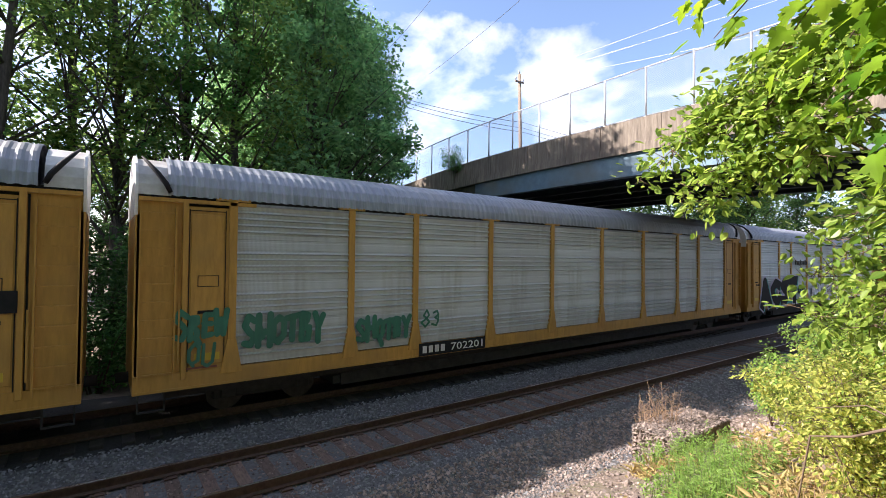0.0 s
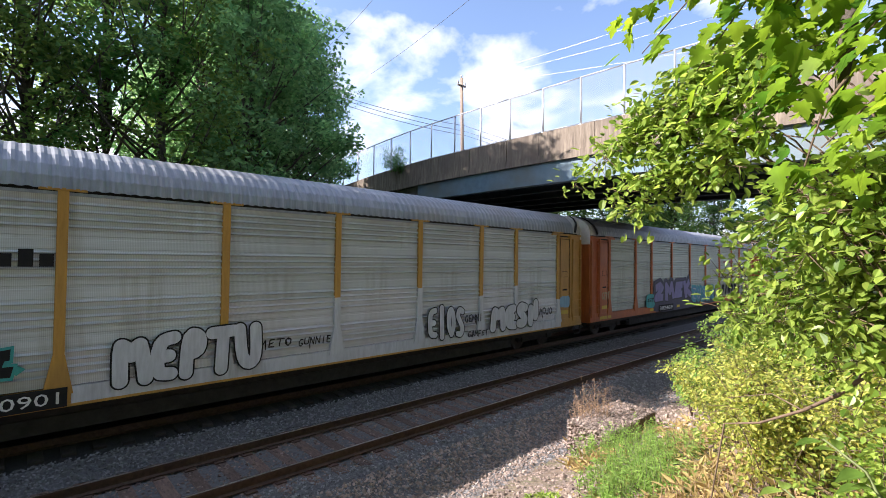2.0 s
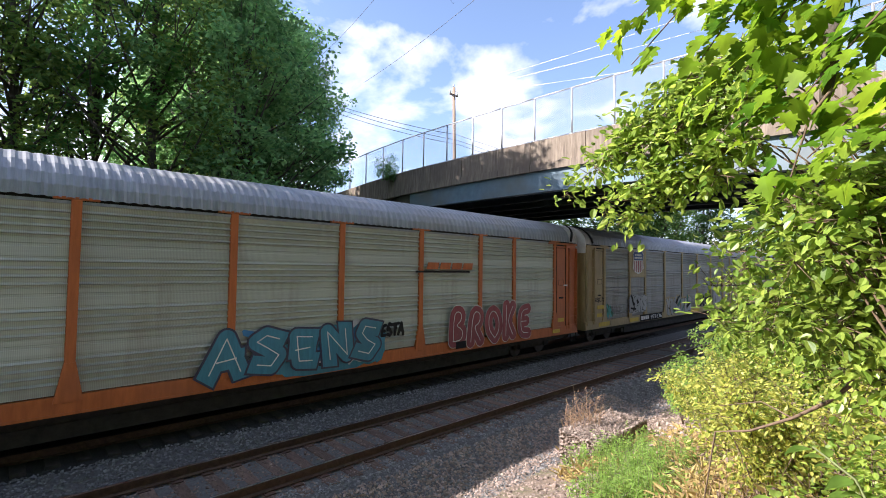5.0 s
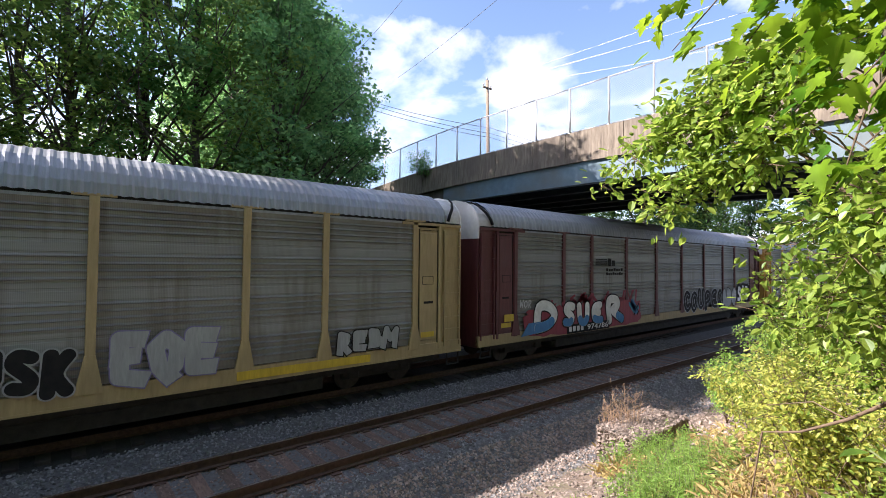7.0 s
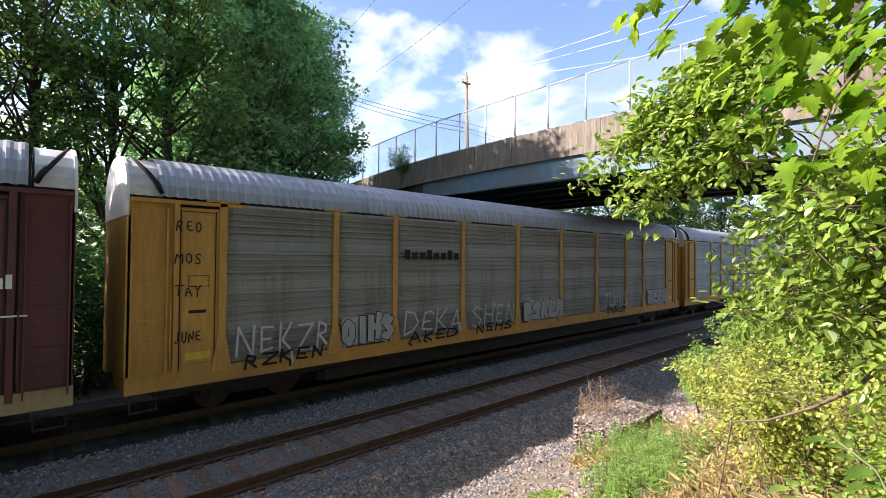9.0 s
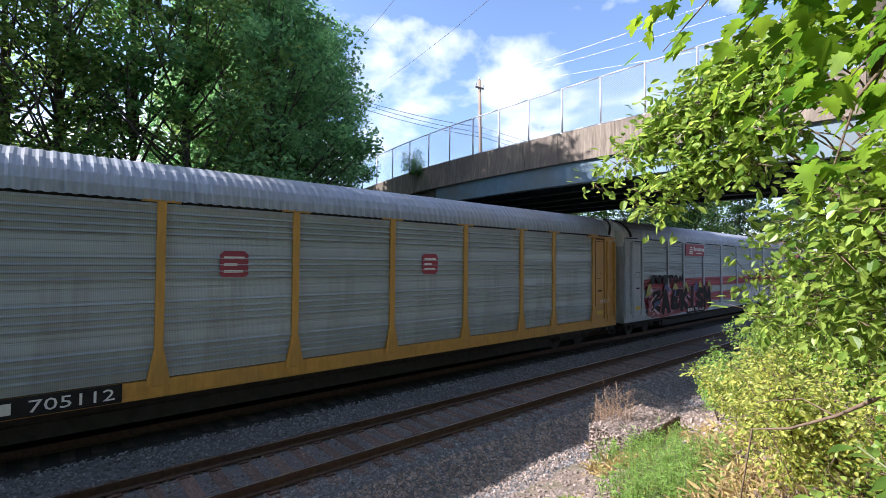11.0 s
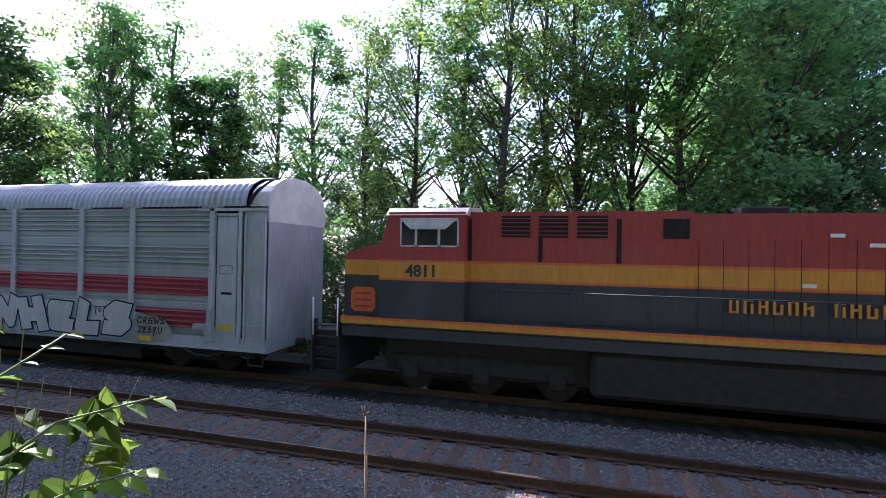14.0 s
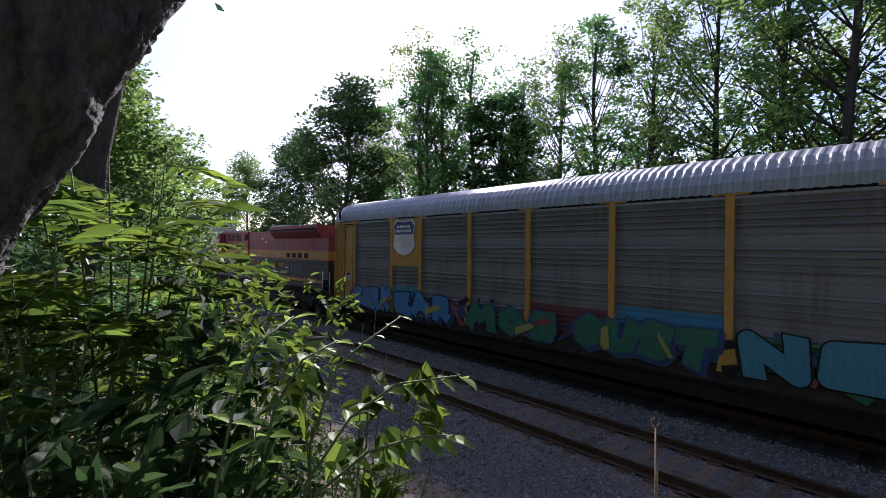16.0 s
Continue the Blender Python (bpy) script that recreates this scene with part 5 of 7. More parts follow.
throw_up(c, "INHELS", 16.4, 23.4, 0.82, 2.1, P["rawsilver"], M["black"], 0.2, 0.045, 12, style="square", shade=(P["sky"], 0.06, -0.07))
for i, (x0, x1, z0) in enumerate(((15.2, 16.5, 1.22), (15.3, 16.5, 0.95), (21.8, 22.6, 1.62), (23.45, 24.5, 1.38), (23.5, 24.4, 1.1))):
    scrawl(c, ("SALAS", "THENES", "TOTEM", "CREWS", "ZEBRU")[i], x0, x1, z0, z0 + 0.24, M["black"], 0.016, 130 + i)
for x in (17.6, 21.0, 23.6):
    plate(c, "label_plate", x, x + 0.42, 0.9, 1.04, P["label_yellow"], "yellow stencil", y=-1.625)
reporting_mark(c, "953924", 7.07, 9.37)
bm = bmesh.new()
tube(bm, [(25.2, -1.62, 0.75), (25.6, -1.63, 0.62), (26.1, -1.63, 0.6), (26.5, -1.62, 0.72)], 0.02, 6)
part("brake_hose", bm, M["under"], c)
part("brake_wheel_stand", boxes((25.55, 26.1, -1.7, -1.58, 1.35, 1.5), (26.0, 26.1, -1.68, -1.6, 1.2, 1.9)), P["silver"], c)

c = add(autorack(10, "yellow-framed grey autorack car with blue and green graffiti", P["yellow"], PANEL["dark"], sill_c=M["under"], over=(0, 8, 1.86, "spray_blue", "spray_teal", "spray_blue", "spray_green", "spray_wine", "spray_blue", "spray_green"), posts=[1.84, 4.75, 6.63, 9.30, 11.80, 14.50, 17.20, 19.90, 22.80, 26.02]), 281.6)
part("emblem_panel", boxes((4.83, 6.60, -1.56, -1.50, 2.9, 4.74)), P["yellow"], c, "flat yellow panel behind the emblem")
shield(c, 5.66, 4.03, 1.4, 1.42, False)
throw_up(c, "SERK", 1.9, 4.8, 0.9, 2.1, P["blue"], M["black"], 0.16, 0.03, 140, style="square")
throw_up(c, "EAR", 5.0, 8.6, 0.9, 2.05, P["blue"], M["black"], 0.2, 0.035, 141, style="square", shade=(P["navy"], 0.1, -0.08))
throw_up(c, "MOB", 9.3, 13.2, 0.88, 1.95, P["green"], P["navy"], 0.17, 0.04, 142, style="square")
throw_up(c, "GUST", 13.4, 17.0, 0.9, 2.0, P["green"], P["navy"], 0.2, 0.04, 143, style="square", shade=(P["navy"], 0.09, -0.09))
throw_up(c, "NEKO", 17.4, 22.6, 0.9, 2.1, P["cyan"], M["black"], 0.2, 0.035, 144, style="square")
throw_up(c, "DAZE", 22.9, 26.6, 0.9, 2.0, P["blue"], M["black"], 0.16, 0.03, 145)
shards(c, 0.8, 26.5, 0.85, 2.0, ["navy", "black_", "green", "navy", "wine", "black_"], 70, 33, -1.59)
shards(c, 0.8, 26.5, 0.95, 1.7, ["olive", "wine"], 12, 34, -1.636)
scrawl(c, "LIBS", 1.1, 1.7, 2.1, 2.4, P["lilac"], 0.02, 150)
c = add(autorack(11, "tan-framed grey autorack car", P["tan"], PANEL["grey"]), 281.6 + PITCH)


def build_loco():
    lo = thing("diesel_locomotive", "red, yellow and black diesel freight locomotive", "locomotive", group="cars of the train")
    R_, Yl, D_, Or = P["loco_red"], P["loco_yellow"], P["loco_dark"], P["loco_orange"]
    LL = 22.2

    def band(name, x0, x1, hw, label, z0=1.95, z1=4.68, nose=None):
        """Side walls in stripes: dark, orange line, yellow, orange line, red."""
        rows = ((z0, 2.92, D_), (2.92, 2.98, Or), (2.98, 3.38, Yl), (3.38, 3.44, Or), (3.44, z1, R_))
        first = None
        for a, b, mt in rows:
            ob = part(name, boxes((x0, x1, -hw, hw, a, b)), mt, lo, label)
            first = first or ob
        return first
    # frame and walkway
    part("frame", boxes((0.9, LL - 0.9, -1.50, 1.50, 1.42, 1.72), bevel=0.02), D_, lo)
    part("walkway_edge", boxes((0.9, LL - 0.9, -1.56, -1.49, 1.76, 1.88)), Yl, lo, "yellow walkway edge")
    part("walkway_edge", boxes((0.9, LL - 0.9, -1.555, -1.49, 1.881, 1.94)), Or, lo)
    part("walkway", boxes((0.9, LL - 0.9, -1.49, 1.49, 1.72, 1.95)), D_, lo)
    # nose
    bm = bmesh.new()
    prism(bm, [(0.85, 1.95), (2.0, 1.95), (2.0, 3.02), (0.85, 3.02)], "y", -1.25, 1.25)
    part("nose", bm, D_, lo, "dark lower nose")
    bm = bmesh.new()
    prism(bm, [(0.84, 3.02), (2.0, 3.02), (2.0, 3.42), (0.84, 3.42)], "y", -1.25, 1.25)
    part("nose_band", bm, Yl, lo)
    bm = bmesh.new()
    prism(bm, [(0.85, 3.42), (2.0, 3.42), (2.0, 3.9), (0.95, 3.62)], "y", -1.24, 1.24)
    part("nose_top", bm, R_, lo)
    # cab
    band("cab_wall", 1.95, 4.2, 1.53, "", 1.95, 3.7)
    bm = bmesh.new()
    prism(bm, [(1.95, 3.7), (4.2, 3.7), (4.2, 4.66), (2.2, 4.66)], "y", -1.53, 1.53)
    cab = part("cab", bm, R_, lo, "red cab with side windows")
    for a, b in ((2.55, 2.9), (2.97, 3.5), (3.57, 4.0)):
        part("window", boxes((a, b, -1.545, -1.525, 3.82, 4.42)), M["glass"], cab, "dark side window")
        part("window_frame", boxes((a - 0.04, b + 0.04, -1.54, -1.522, 3.78, 3.82), (a - 0.04, b + 0.04, -1.54, -1.522, 4.42, 4.46), (a - 0.04, a, -1.54, -1.522, 3.78, 4.46), (b, b + 0.04, -1.54, -1.522, 3.78, 4.46)), P["rawsilver"], cab)
    bm = bmesh.new()
    prism(bm, [(2.5, 4.50), (4.05, 4.50), (3.7, 4.22), (2.8, 4.22)], "y", -1.60, -1.58)
    part("sun_shade", bm, P["rawsilver"], cab, "silver awning over the window")
    bm = bmesh.new()
    for y0, y1 in ((-1.2, -0.1), (0.1, 1.2)):
        v = [bm.verts.new(p) for p in ((2.00, y0, 3.94), (2.00, y1, 3.94), (2.14, y1, 4.46), (2.14, y0, 4.46))]
        bm.faces.new(v)
    part("windscreen", bm, M["glass"], cab)
    bm = bmesh.new()
    prism(bm, [(-1.56, 4.58), (-1.3, 4.78), (0, 4.90), (1.3, 4.78), (1.56, 4.58)], "x", 2.12, 4.25)
    part("cab_roof", bm, M["endcap"], cab, "pale sun-bleached cab roof")
    part("number_box", boxes((2.05, 2.3, -1.1, -0.6, 4.5, 4.7)), M["black"], cab)
    # hoods
    band("hood", 4.2, 9.4, 1.15, "")
    band("hood", 9.4, 14.25, 1.08, "", 1.95, 4.62)
    band("hood", 14.25, LL - 1.0, 1.15, "", 1.95, 4.1)
    bm = bmesh.new()
    prism(bm, [(-1.15, 4.1), (1.15, 4.1), (1.5, 4.5), (1.5, 4.82), (-1.5, 4.82), (-1.5, 4.5)], "x", 14.2, LL - 1.6)
    part("radiator", bm, R_, lo, "flared red radiator hood")
    part("radiator_screen", boxes((14.3, LL - 1.7, -1.515, -1.495, 4.54, 4.66)), M["black"], lo)
    part("radiator_cap", boxes((14.4, 17.2, -1.52, 1.52, 4.82, 4.90)), M["endcap"], lo, "pale bleached radiator top")
    for a in (5.15, 6.05, 6.95):
        g = part("air_grille", boxes((a - 0.1, a + 0.6, -1.17, -1.145, 4.05, 4.58)), M["black"], lo, "black louvred intake")
        for i in range(5):
            part("louvre", boxes((a - 0.1, a + 0.6, -1.185, -1.168, 4.1 + i * 0.1, 4.12 + i * 0.1)), R_, g)
    for a in (4.2, 5.95, 7.75):
        part("door_gap", boxes((a, a + 0.1, -1.175, -1.14, 3.46, 4.5)), M["black"], lo, "dark gap between the engine doors")
    part("vent", boxes((8.75, 9.3, -1.17, -1.145, 4.05, 4.5)), M["black"], lo)
    for i in range(22):
        x = 9.5 + i * 0.5
        if x < LL - 1.4:
            part("door_seam", boxes((x, x + 0.012, -(1.085 if x < 14.25 else 1.155), -1.0, 2.0, 4.05)), M["black"], lo)
    for a in (16.0, 16.8, 17.6, 18.4):
        part("vent", boxes((a, a + 0.45, -1.17, -1.145, 3.0, 3.28)), M["black"], lo)
    for a, z in ((12.0, 4.1), (12.7, 3.9), (11.5, 3.02)):
        part("notice", boxes((a, a + 0.25, -1.18, -1.14, z, z + 0.08)), M["white"], lo)
    part("exhaust", boxes((10.6, 11.6, -0.3, 0.3, 4.62, 4.85), bevel=0.03), M["under"], lo)
    # owner's lettering as bars, number as figures
    n = 0
    for w in (6, 4, 8):
        for i in range(w):
            x = 10.1 + n * 0.282
            part("letter_bar", boxes((x, x + 0.055, -1.185, -1.165, 2.42, 2.74), (x + 0.135, x + 0.19, -1.185, -1.165, 2.42, 2.74 - 0.1 * (n % 2)), (x, x + 0.19, -1.184, -1.166, *((2.42, 2.47), (2.69, 2.74), (2.56, 2.61))[n % 3])), Yl, lo, "yellow lettering bar")
            n += 1
        n += 1
    me = text_mesh("4811", 0.42, 0.004, 0.012)
    me.materials.append(P["loco_dark"])
    share("number", me, lo, pose(2.67, -1.537, 3.03, 90, 0, 0), "dark cab-side number")
    me = text_mesh("4811", 0.17, 0.003, 0.003)
    me.materials.append(M["white"])
    share("number", me, lo, pose(2.06, -1.106, 4.53, 90, 0, 0), "white number in the number box")
    octo = [(1.05, 2.15), (1.05, 2.6), (1.15, 2.7), (1.65, 2.7), (1.75, 2.6), (1.75, 2.15), (1.65, 2.05), (1.15, 2.05)]
    bm = bmesh.new()
    prism(bm, octo, "y", -1.27, -1.255)
    em = part("emblem", bm, Or, lo, "red-orange emblem plate")
    for i in range(3):
        part("word_bar", boxes((1.17, 1.63, -1.28, -1.268, 2.16 + i * 0.17, 2.22 + i * 0.17)), R_, em)
    # steps, handrails, trucks, tank
    for x0, x1 in ((0.05, 0.85), (LL - 0.85, LL - 0.05)):
        part("pilot", boxes((x0, x1, -1.3, 1.3, 0.35, 1.5), bevel=0.03), D_, lo)
        for i in range(5):
            part("step", boxes((x0 + 0.1, x1 - 0.1, -1.55, -1.28, 0.45 + i * 0.3, 0.48 + i * 0.3)), M["wheel"], lo)
        for x in (x0, x1 - 0.03):
            part("step_side", boxes((x, x + 0.03, -1.56, -1.28, 0.4, 1.8)), D_, lo)
        for x in (x0 + 0.04, x1 - 0.04):
            bm = bmesh.new()
            tube(bm, [(x, -1.55, 1.4), (x, -1.56, 2.4)], 0.022, 6)
            part("grab_rail", bm, M["white"], lo, "white grab rail")
    bm = bmesh.new()
    tube(bm, [(4.8, -1.52, 2.75), (LL - 1.0, -1.52, 2.75)], 0.018, 6)
    part("handrail", bm, D_, lo)
    for i in range(10):
        bm = bmesh.new()
        x = 5.0 + i * 1.75
        tube(bm, [(x, -1.52, 1.75), (x, -1.52, 2.75)], 0.02, 6)
        part("stanchion", bm, D_, lo)
    # tank lengthened and bogies filled in to block light from behind
    part("fuel_tank", boxes((7.2, 15.0, -1.4, 1.4, 0.32, 1.42), bevel=0.12), M["under"], lo, "sooty fuel tank")
    for x in (4.6, 17.6):
        bm = bmesh.new()
        box(bm, x - 2.3, x + 2.3, -1.16, -1.0, 0.5, 1.0, 0.08)
        box(bm, x - 2.3, x + 2.3, 1.0, 1.16, 0.5, 1.0, 0.08)
        box(bm, x - 2.6, x + 2.6, -1.0, 1.0, 0.5, 1.42)
        for d in (-1.85, 0, 1.85):
            box(bm, x + d - 0.2, x + d + 0.2, -1.26, -1.14, 0.38, 0.78, 0.04)
        bg = part("bogie", bm, M["under"], lo)
        for d in (-1.85, 0, 1.85):
            for sy in (-0.73, 0.73):
                share("wheel", SHARED["wheel"], bg, pose(x + d, sy, 0.52) @ Matrix.Diagonal((1.23, 1, 1.23, 1)))
    return lo


add(build_loco(), 259.0)


# ---- car that crosses the bridge ----
def deck_z(y):
    return 8.42 + crest(y)


def build_road_car():
    rc = thing("passenger_car", "dark blue-grey car crossing the road bridge", "car")
    side = [(-2.2, 0.35), (2.2, 0.35), (2.25, 0.75), (1.35, 0.95), (0.75, 1.52), (-1.3, 1.6), (-2.0, 1.05), (-2.25, 0.95)]
    bm = bmesh.new()
    prism(bm, side, "x", -0.9, 0.9)
    bmesh.ops.bevel(bm, geom=list(bm.edges), offset=0.06, segments=2, affect="EDGES")
    part("body", bm, P["loco_dark"], rc)
    for a, b, c_, d in ((-1.75, -0.55, -1.3, -0.5), (-0.45, 0.95, -0.4, 0.65)):
        for x in (-0.906, 0.906):
            bm = bmesh.new()
            prism(bm, [(a, 1.02), (b, 1.02), (d, 1.46), (c_, 1.46)], "x", x - 0.004, x + 0.004)
            part("window", bm, M["glass"], rc, "dark side window")
    for x in (-0.8, 0.8):
        bm = bmesh.new()
        tube(bm, [(x * 0.9, -1.2, 1.66), (x * 0.9, 0.6, 1.60)], 0.02, 6)
        part("roof_rail", bm, M["galv"], rc)
        for y in (-1.4, 1.4):
            bm = bmesh.new()
            bmesh.ops.create_cone(bm, cap_ends=True, segments=24, radius1=0.34, radius2=0.34, depth=0.22, matrix=Matrix.Translation((x, y, 0.34)) @ Matrix.Rotation(radians(90), 4, "Y"))
            w = part("wheel", bm, M["wire"], rc)
            bm = bmesh.new()
            bmesh.ops.create_cone(bm, cap_ends=True, segments=16, radius1=0.2, radius2=0.2, depth=0.24, matrix=Matrix.Translation((x, y, 0.34)) @ Matrix.Rotation(radians(90), 4, "Y"))
            part("rim", bm, M["galv"], w)
    return rc


road_car = build_road_car()


# ---- trees ----
def leaf_quads(pts_, sizes, rng_, flat=0.5, slim=0.55):
    """Folded four-cornered leaves at the places given."""
    n = len(pts_)
    u = rng_.normal(0, 1, (n, 3))
    u[:, 2] *= flat
    u /= np.linalg.norm(u, axis=1)[:, None]
    w = rng_.normal(0, 1, (n, 3))
    v = np.cross(u, w)
    v /= np.linalg.norm(v, axis=1)[:, None]
    nn = np.cross(u, v)
    s = sizes[:, None]
    q = np.stack([pts_ - u * s * 0.5, pts_ + v * s * slim * 0.5 + nn * s * 0.12, pts_ + u * s * 0.5, pts_ - v * s * slim * 0.5 + nn * s * 0.12], 1)
    return q.reshape(-1, 3), np.arange(n * 4).reshape(-1, 4)


def tree_meshes(seed, height, radius, clear, clumps, per, leaf, leaf_m, density=1.0, lean=0.0, trunk_r=0.24):
    """Trunk with limbs, and a crown of clumps at the limb ends with gaps between."""
    r = random.Random(seed)
    g = np.random.default_rng(seed)
    bm = bmesh.new()
    top = height * 0.93
    axis = []
    px, py = 0.0, 0.0
    for i in range(9):
        s = i / 8
        axis.append(Vector((px + lean * s * height, py, top * s)))
        px += r.uniform(-0.16, 0.16)
        py += r.uniform(-0.16, 0.16)
    tube(bm, axis, [trunk_r * (1.25 if i == 0 else 1) * (1 - 0.85 * i / 8) + 0.015 for i in range(9)], 8)
    centres, weights = [], []
    for i in range(clumps):
        s = clear + (1 - clear) * ((i + r.random()) / clumps)
        base = axis[0].lerp(axis[-1], max(0.12, s - 0.16))
        k = min(7, int(max(0.12, s - 0.16) * 8))
        base = axis[k].lerp(axis[k + 1], max(0.12, s - 0.16) * 8 - k)
        a = r.uniform(0, 6.283)
        prof = math.sin(min(1.0, (s - clear) / (1 - clear) * 0.88 + 0.12) * math.pi) ** 0.6
        d = radius * prof * r.uniform(0.35, 1.05)
        end = Vector((base.x + math.cos(a) * d, base.y + math.sin(a) * d, s * height + r.uniform(-0.5, 0.5)))
        mid = base.lerp(end, 0.5) + Vector((r.uniform(-.2, .2), r.uniform(-.2, .2), -0.25))
        rr = trunk_r * 0.34 * (1.15 - s)
        tube(bm, [base, mid, end], [rr + 0.02, rr * 0.6 + 0.012, 0.008], 5)
        centres.append(end)
        for _ in range(2):
            e2 = mid.lerp(end, r.uniform(0.2, 0.8)) + Vector((r.uniform(-1, 1), r.uniform(-1, 1), r.uniform(-0.3, 0.7))) * radius * 0.27
            tube(bm, [mid.lerp(end, 0.3), e2], [rr * 0.4 + 0.008, 0.005], 4)
            centres.append(e2)
    pts_ = []
    for cpt in centres:
        m = int(per * r.uniform(0.35, 1.4) * density)
        rad = radius * r.uniform(0.13, 0.25)
        dirs = g.normal(0, 1, (m, 3))
        dirs /= np.linalg.norm(dirs, axis=1)[:, None]
        pts_.append(np.array(cpt) + dirs * (g.random((m, 1)) ** 0.45) * rad * np.array([1.15, 1.15, 0.72]))
    pts_ = np.concatenate(pts_)
    v, f = leaf_quads(pts_, g.uniform(0.7, 1.35, len(pts_)) * leaf, g)
    wood = bpy.data.meshes.new("trunk")
    bm.to_mesh(wood)
    bm.free()
    wood.materials.append(M["bark"])
    return wood, array_mesh("crown", v, f, leaf_m)


def plant_tree(meshes, label, m, category="tree", group="trees beyond the tracks"):
    t_ = thing("tree", label, category, m, group)
    share("trunk", meshes[0], t_, pose(0, 0, 0))
    share("crown", meshes[1], t_, pose(0, 0, 0))
    return t_


def at_tree(az, y, scale=1.0, turn=0.0, wide=1.0, z=None):
    x = -y * math.tan(radians(az))
    return pose(x, y, (ground_z(x, y) if z is None else z) - 0.05, 0, 0, turn) @ Matrix.Diagonal((scale * wide, scale * wide, scale, 1))


KIND = {
    "broad": tree_meshes(11, 17.0, 4.9, 0.16, 84, 118, 0.25, M["leaf_broad"], 1.0, trunk_r=0.3),
    "open": tree_meshes(12, 18.0, 4.2, 0.34, 44, 66, 0.23, M["leaf_mid"]),
    "open2": tree_meshes(13, 18.5, 4.0, 0.36, 42, 60, 0.23, M["leaf_mid"], lean=0.02),
    "slim": tree_meshes(14, 17.0, 3.0, 0.30, 42, 70, 0.22, M["leaf_far"]),
    "dense": tree_meshes(15, 15.0, 4.8, 0.12, 62, 140, 0.26, M["leaf_dark"]),
    "sparse": tree_meshes(16, 16.0, 3.3, 0.32, 44, 52, 0.21, M["leaf_far"]),
    "conifer": tree_meshes(17, 13.0, 2.4, 0.08, 60, 75, 0.24, M["leaf_dark"]),
    "round": tree_meshes(18, 13.5, 4.6, 0.14, 56, 90, 0.30, M["leaf_mid"]),
}
FAR_TREES = [
    # kind, azimuth, depth, scale, turn, width
    ("broad", -20.3, 21.5, 1.02, 0, 0.97), ("broad", -15.5, 25.0, 1.05, 120, 0.8), ("open", -12.0, 21.5, 1.0, 40, 1.0),
    ("slim", -7.5, 22.0, 1.1, 10, 1.0), ("open2", -1.0, 22.0, 1.02, 200, 1.0), ("open", 3.0, 23.5, 1.05, 150, 0.95), ("open2", 7.6, 21.5, 0.98, 80, 1.1),
    ("slim", 13.0, 24.0, 0.98, 200, 1.1), ("open", 18.5, 23.5, 0.95, 260, 1.0), ("open2", 24.5, 24.5, 0.90, 10, 1.0), ("slim", 30.0, 25.0, 0.98, 90, 1.1),
    ("open", 34.5, 25.0, 0.93, 300, 0.9), ("sparse", 38.5, 26.5, 1.02, 60, 1.0), ("conifer", 41.5, 25.5, 1.08, 0, 1.5), ("sparse", 44.5, 25.0, 1.2, 10, 1.0),
    ("open", 51.5, 22.0, 1.08, 200, 0.85), ("sparse", 48.0, 23.0, 1.1, 20, 1.0), ("dense", 60.5, 20.0, 1.17, 30, 1.15), ("dense", 65.0, 20.5, 0.98, 200, 1.0), ("round", 56.0, 24.0, 0.95, 50, 0.8),
    ("slim", 50.0, 20.5, 1.0, 140, 1.0), ("round", 71.0, 17.0, 1.0, 0, 0.7), ("slim", 67.5, 19.0, 0.72, 40, 1.0), ("round", 74.5, 19.0, 0.8, 70, 1.0), ("round", 78.0, 18.0, 0.8, 150, 1.0),
]
for kind, az, y, s, turn, wide in FAR_TREES:
    lab = {"broad": "tall dense green broadleaf tree", "open": "tall backlit broadleaf tree with open crown", "open2": "tall backlit broadleaf tree with bare lower trunk",
           "slim": "slim tall green tree beyond the train", "dense": "dark full-crowned broadleaf tree", "sparse": "thin half-bare tree against the white sky", "conifer": "dark narrow bushy tree beyond the train", "round": "rounded yellow-green tree far along the track"}[kind]
    plant_tree(KIND[kind], lab, at_tree(az, y, s, turn, wide))
# a second, farther row closes the view between the trunks
rr_ = random.Random(4)
for i in range(15):
    az = -24 + i * 5.8 + rr_.uniform(-1.5, 1.5)
    y = rr_.uniform(38, 48)
    plant_tree(KIND[rr_.choice(("round", "dense", "open"))], "distant green tree behind the row", at_tree(az, y, rr_.uniform(0.62, 0.8), rr_.uniform(0, 360), 1.2), group="distant trees")
# added trees, hidden behind the first broad one, to shade the bridge face
for x, y, s, w in ((11.6, 24.2, 0.98, 0.72), (10.8, 27.5, 1.0, 0.8), (10.0, 31.0, 1.05, 0.9), (8.5, 37.0, 1.05, 0.9)):
    plant_tree(KIND["broad"], "tall dense green broadleaf tree", pose(x, y, ground_z(x, y) - 0.05, 0, 0, y * 31) @ Matrix.Diagonal((s * w, s * w, s, 1)))
# beyond the bridge
for x, y, s, k in ((38, 20, 0.95, "dense"), (45, 17, 0.9, "round"), (52, 22, 1.0, "dense"), (60, 18, 0.95, "dense"), (72, 9, 0.9, "round"), (80, 16, 1.0, "dense"), (48, 3, 0.75, "round"), (62, 3, 0.8, "dense"), (85, 3, 0.9, "round"),
                   (36, 26, 1.0, "round"), (95, 12, 1.0, "dense"), (43, -3, 0.7, "dense")):
    plant_tree(KIND[k], "dense green tree beyond the overpass", pose(x, y, ground_z(x, y) - 0.05, 0, 0, x * 37) @ Matrix.Diagonal((s, s, s, 1)), group="trees beyond the overpass")
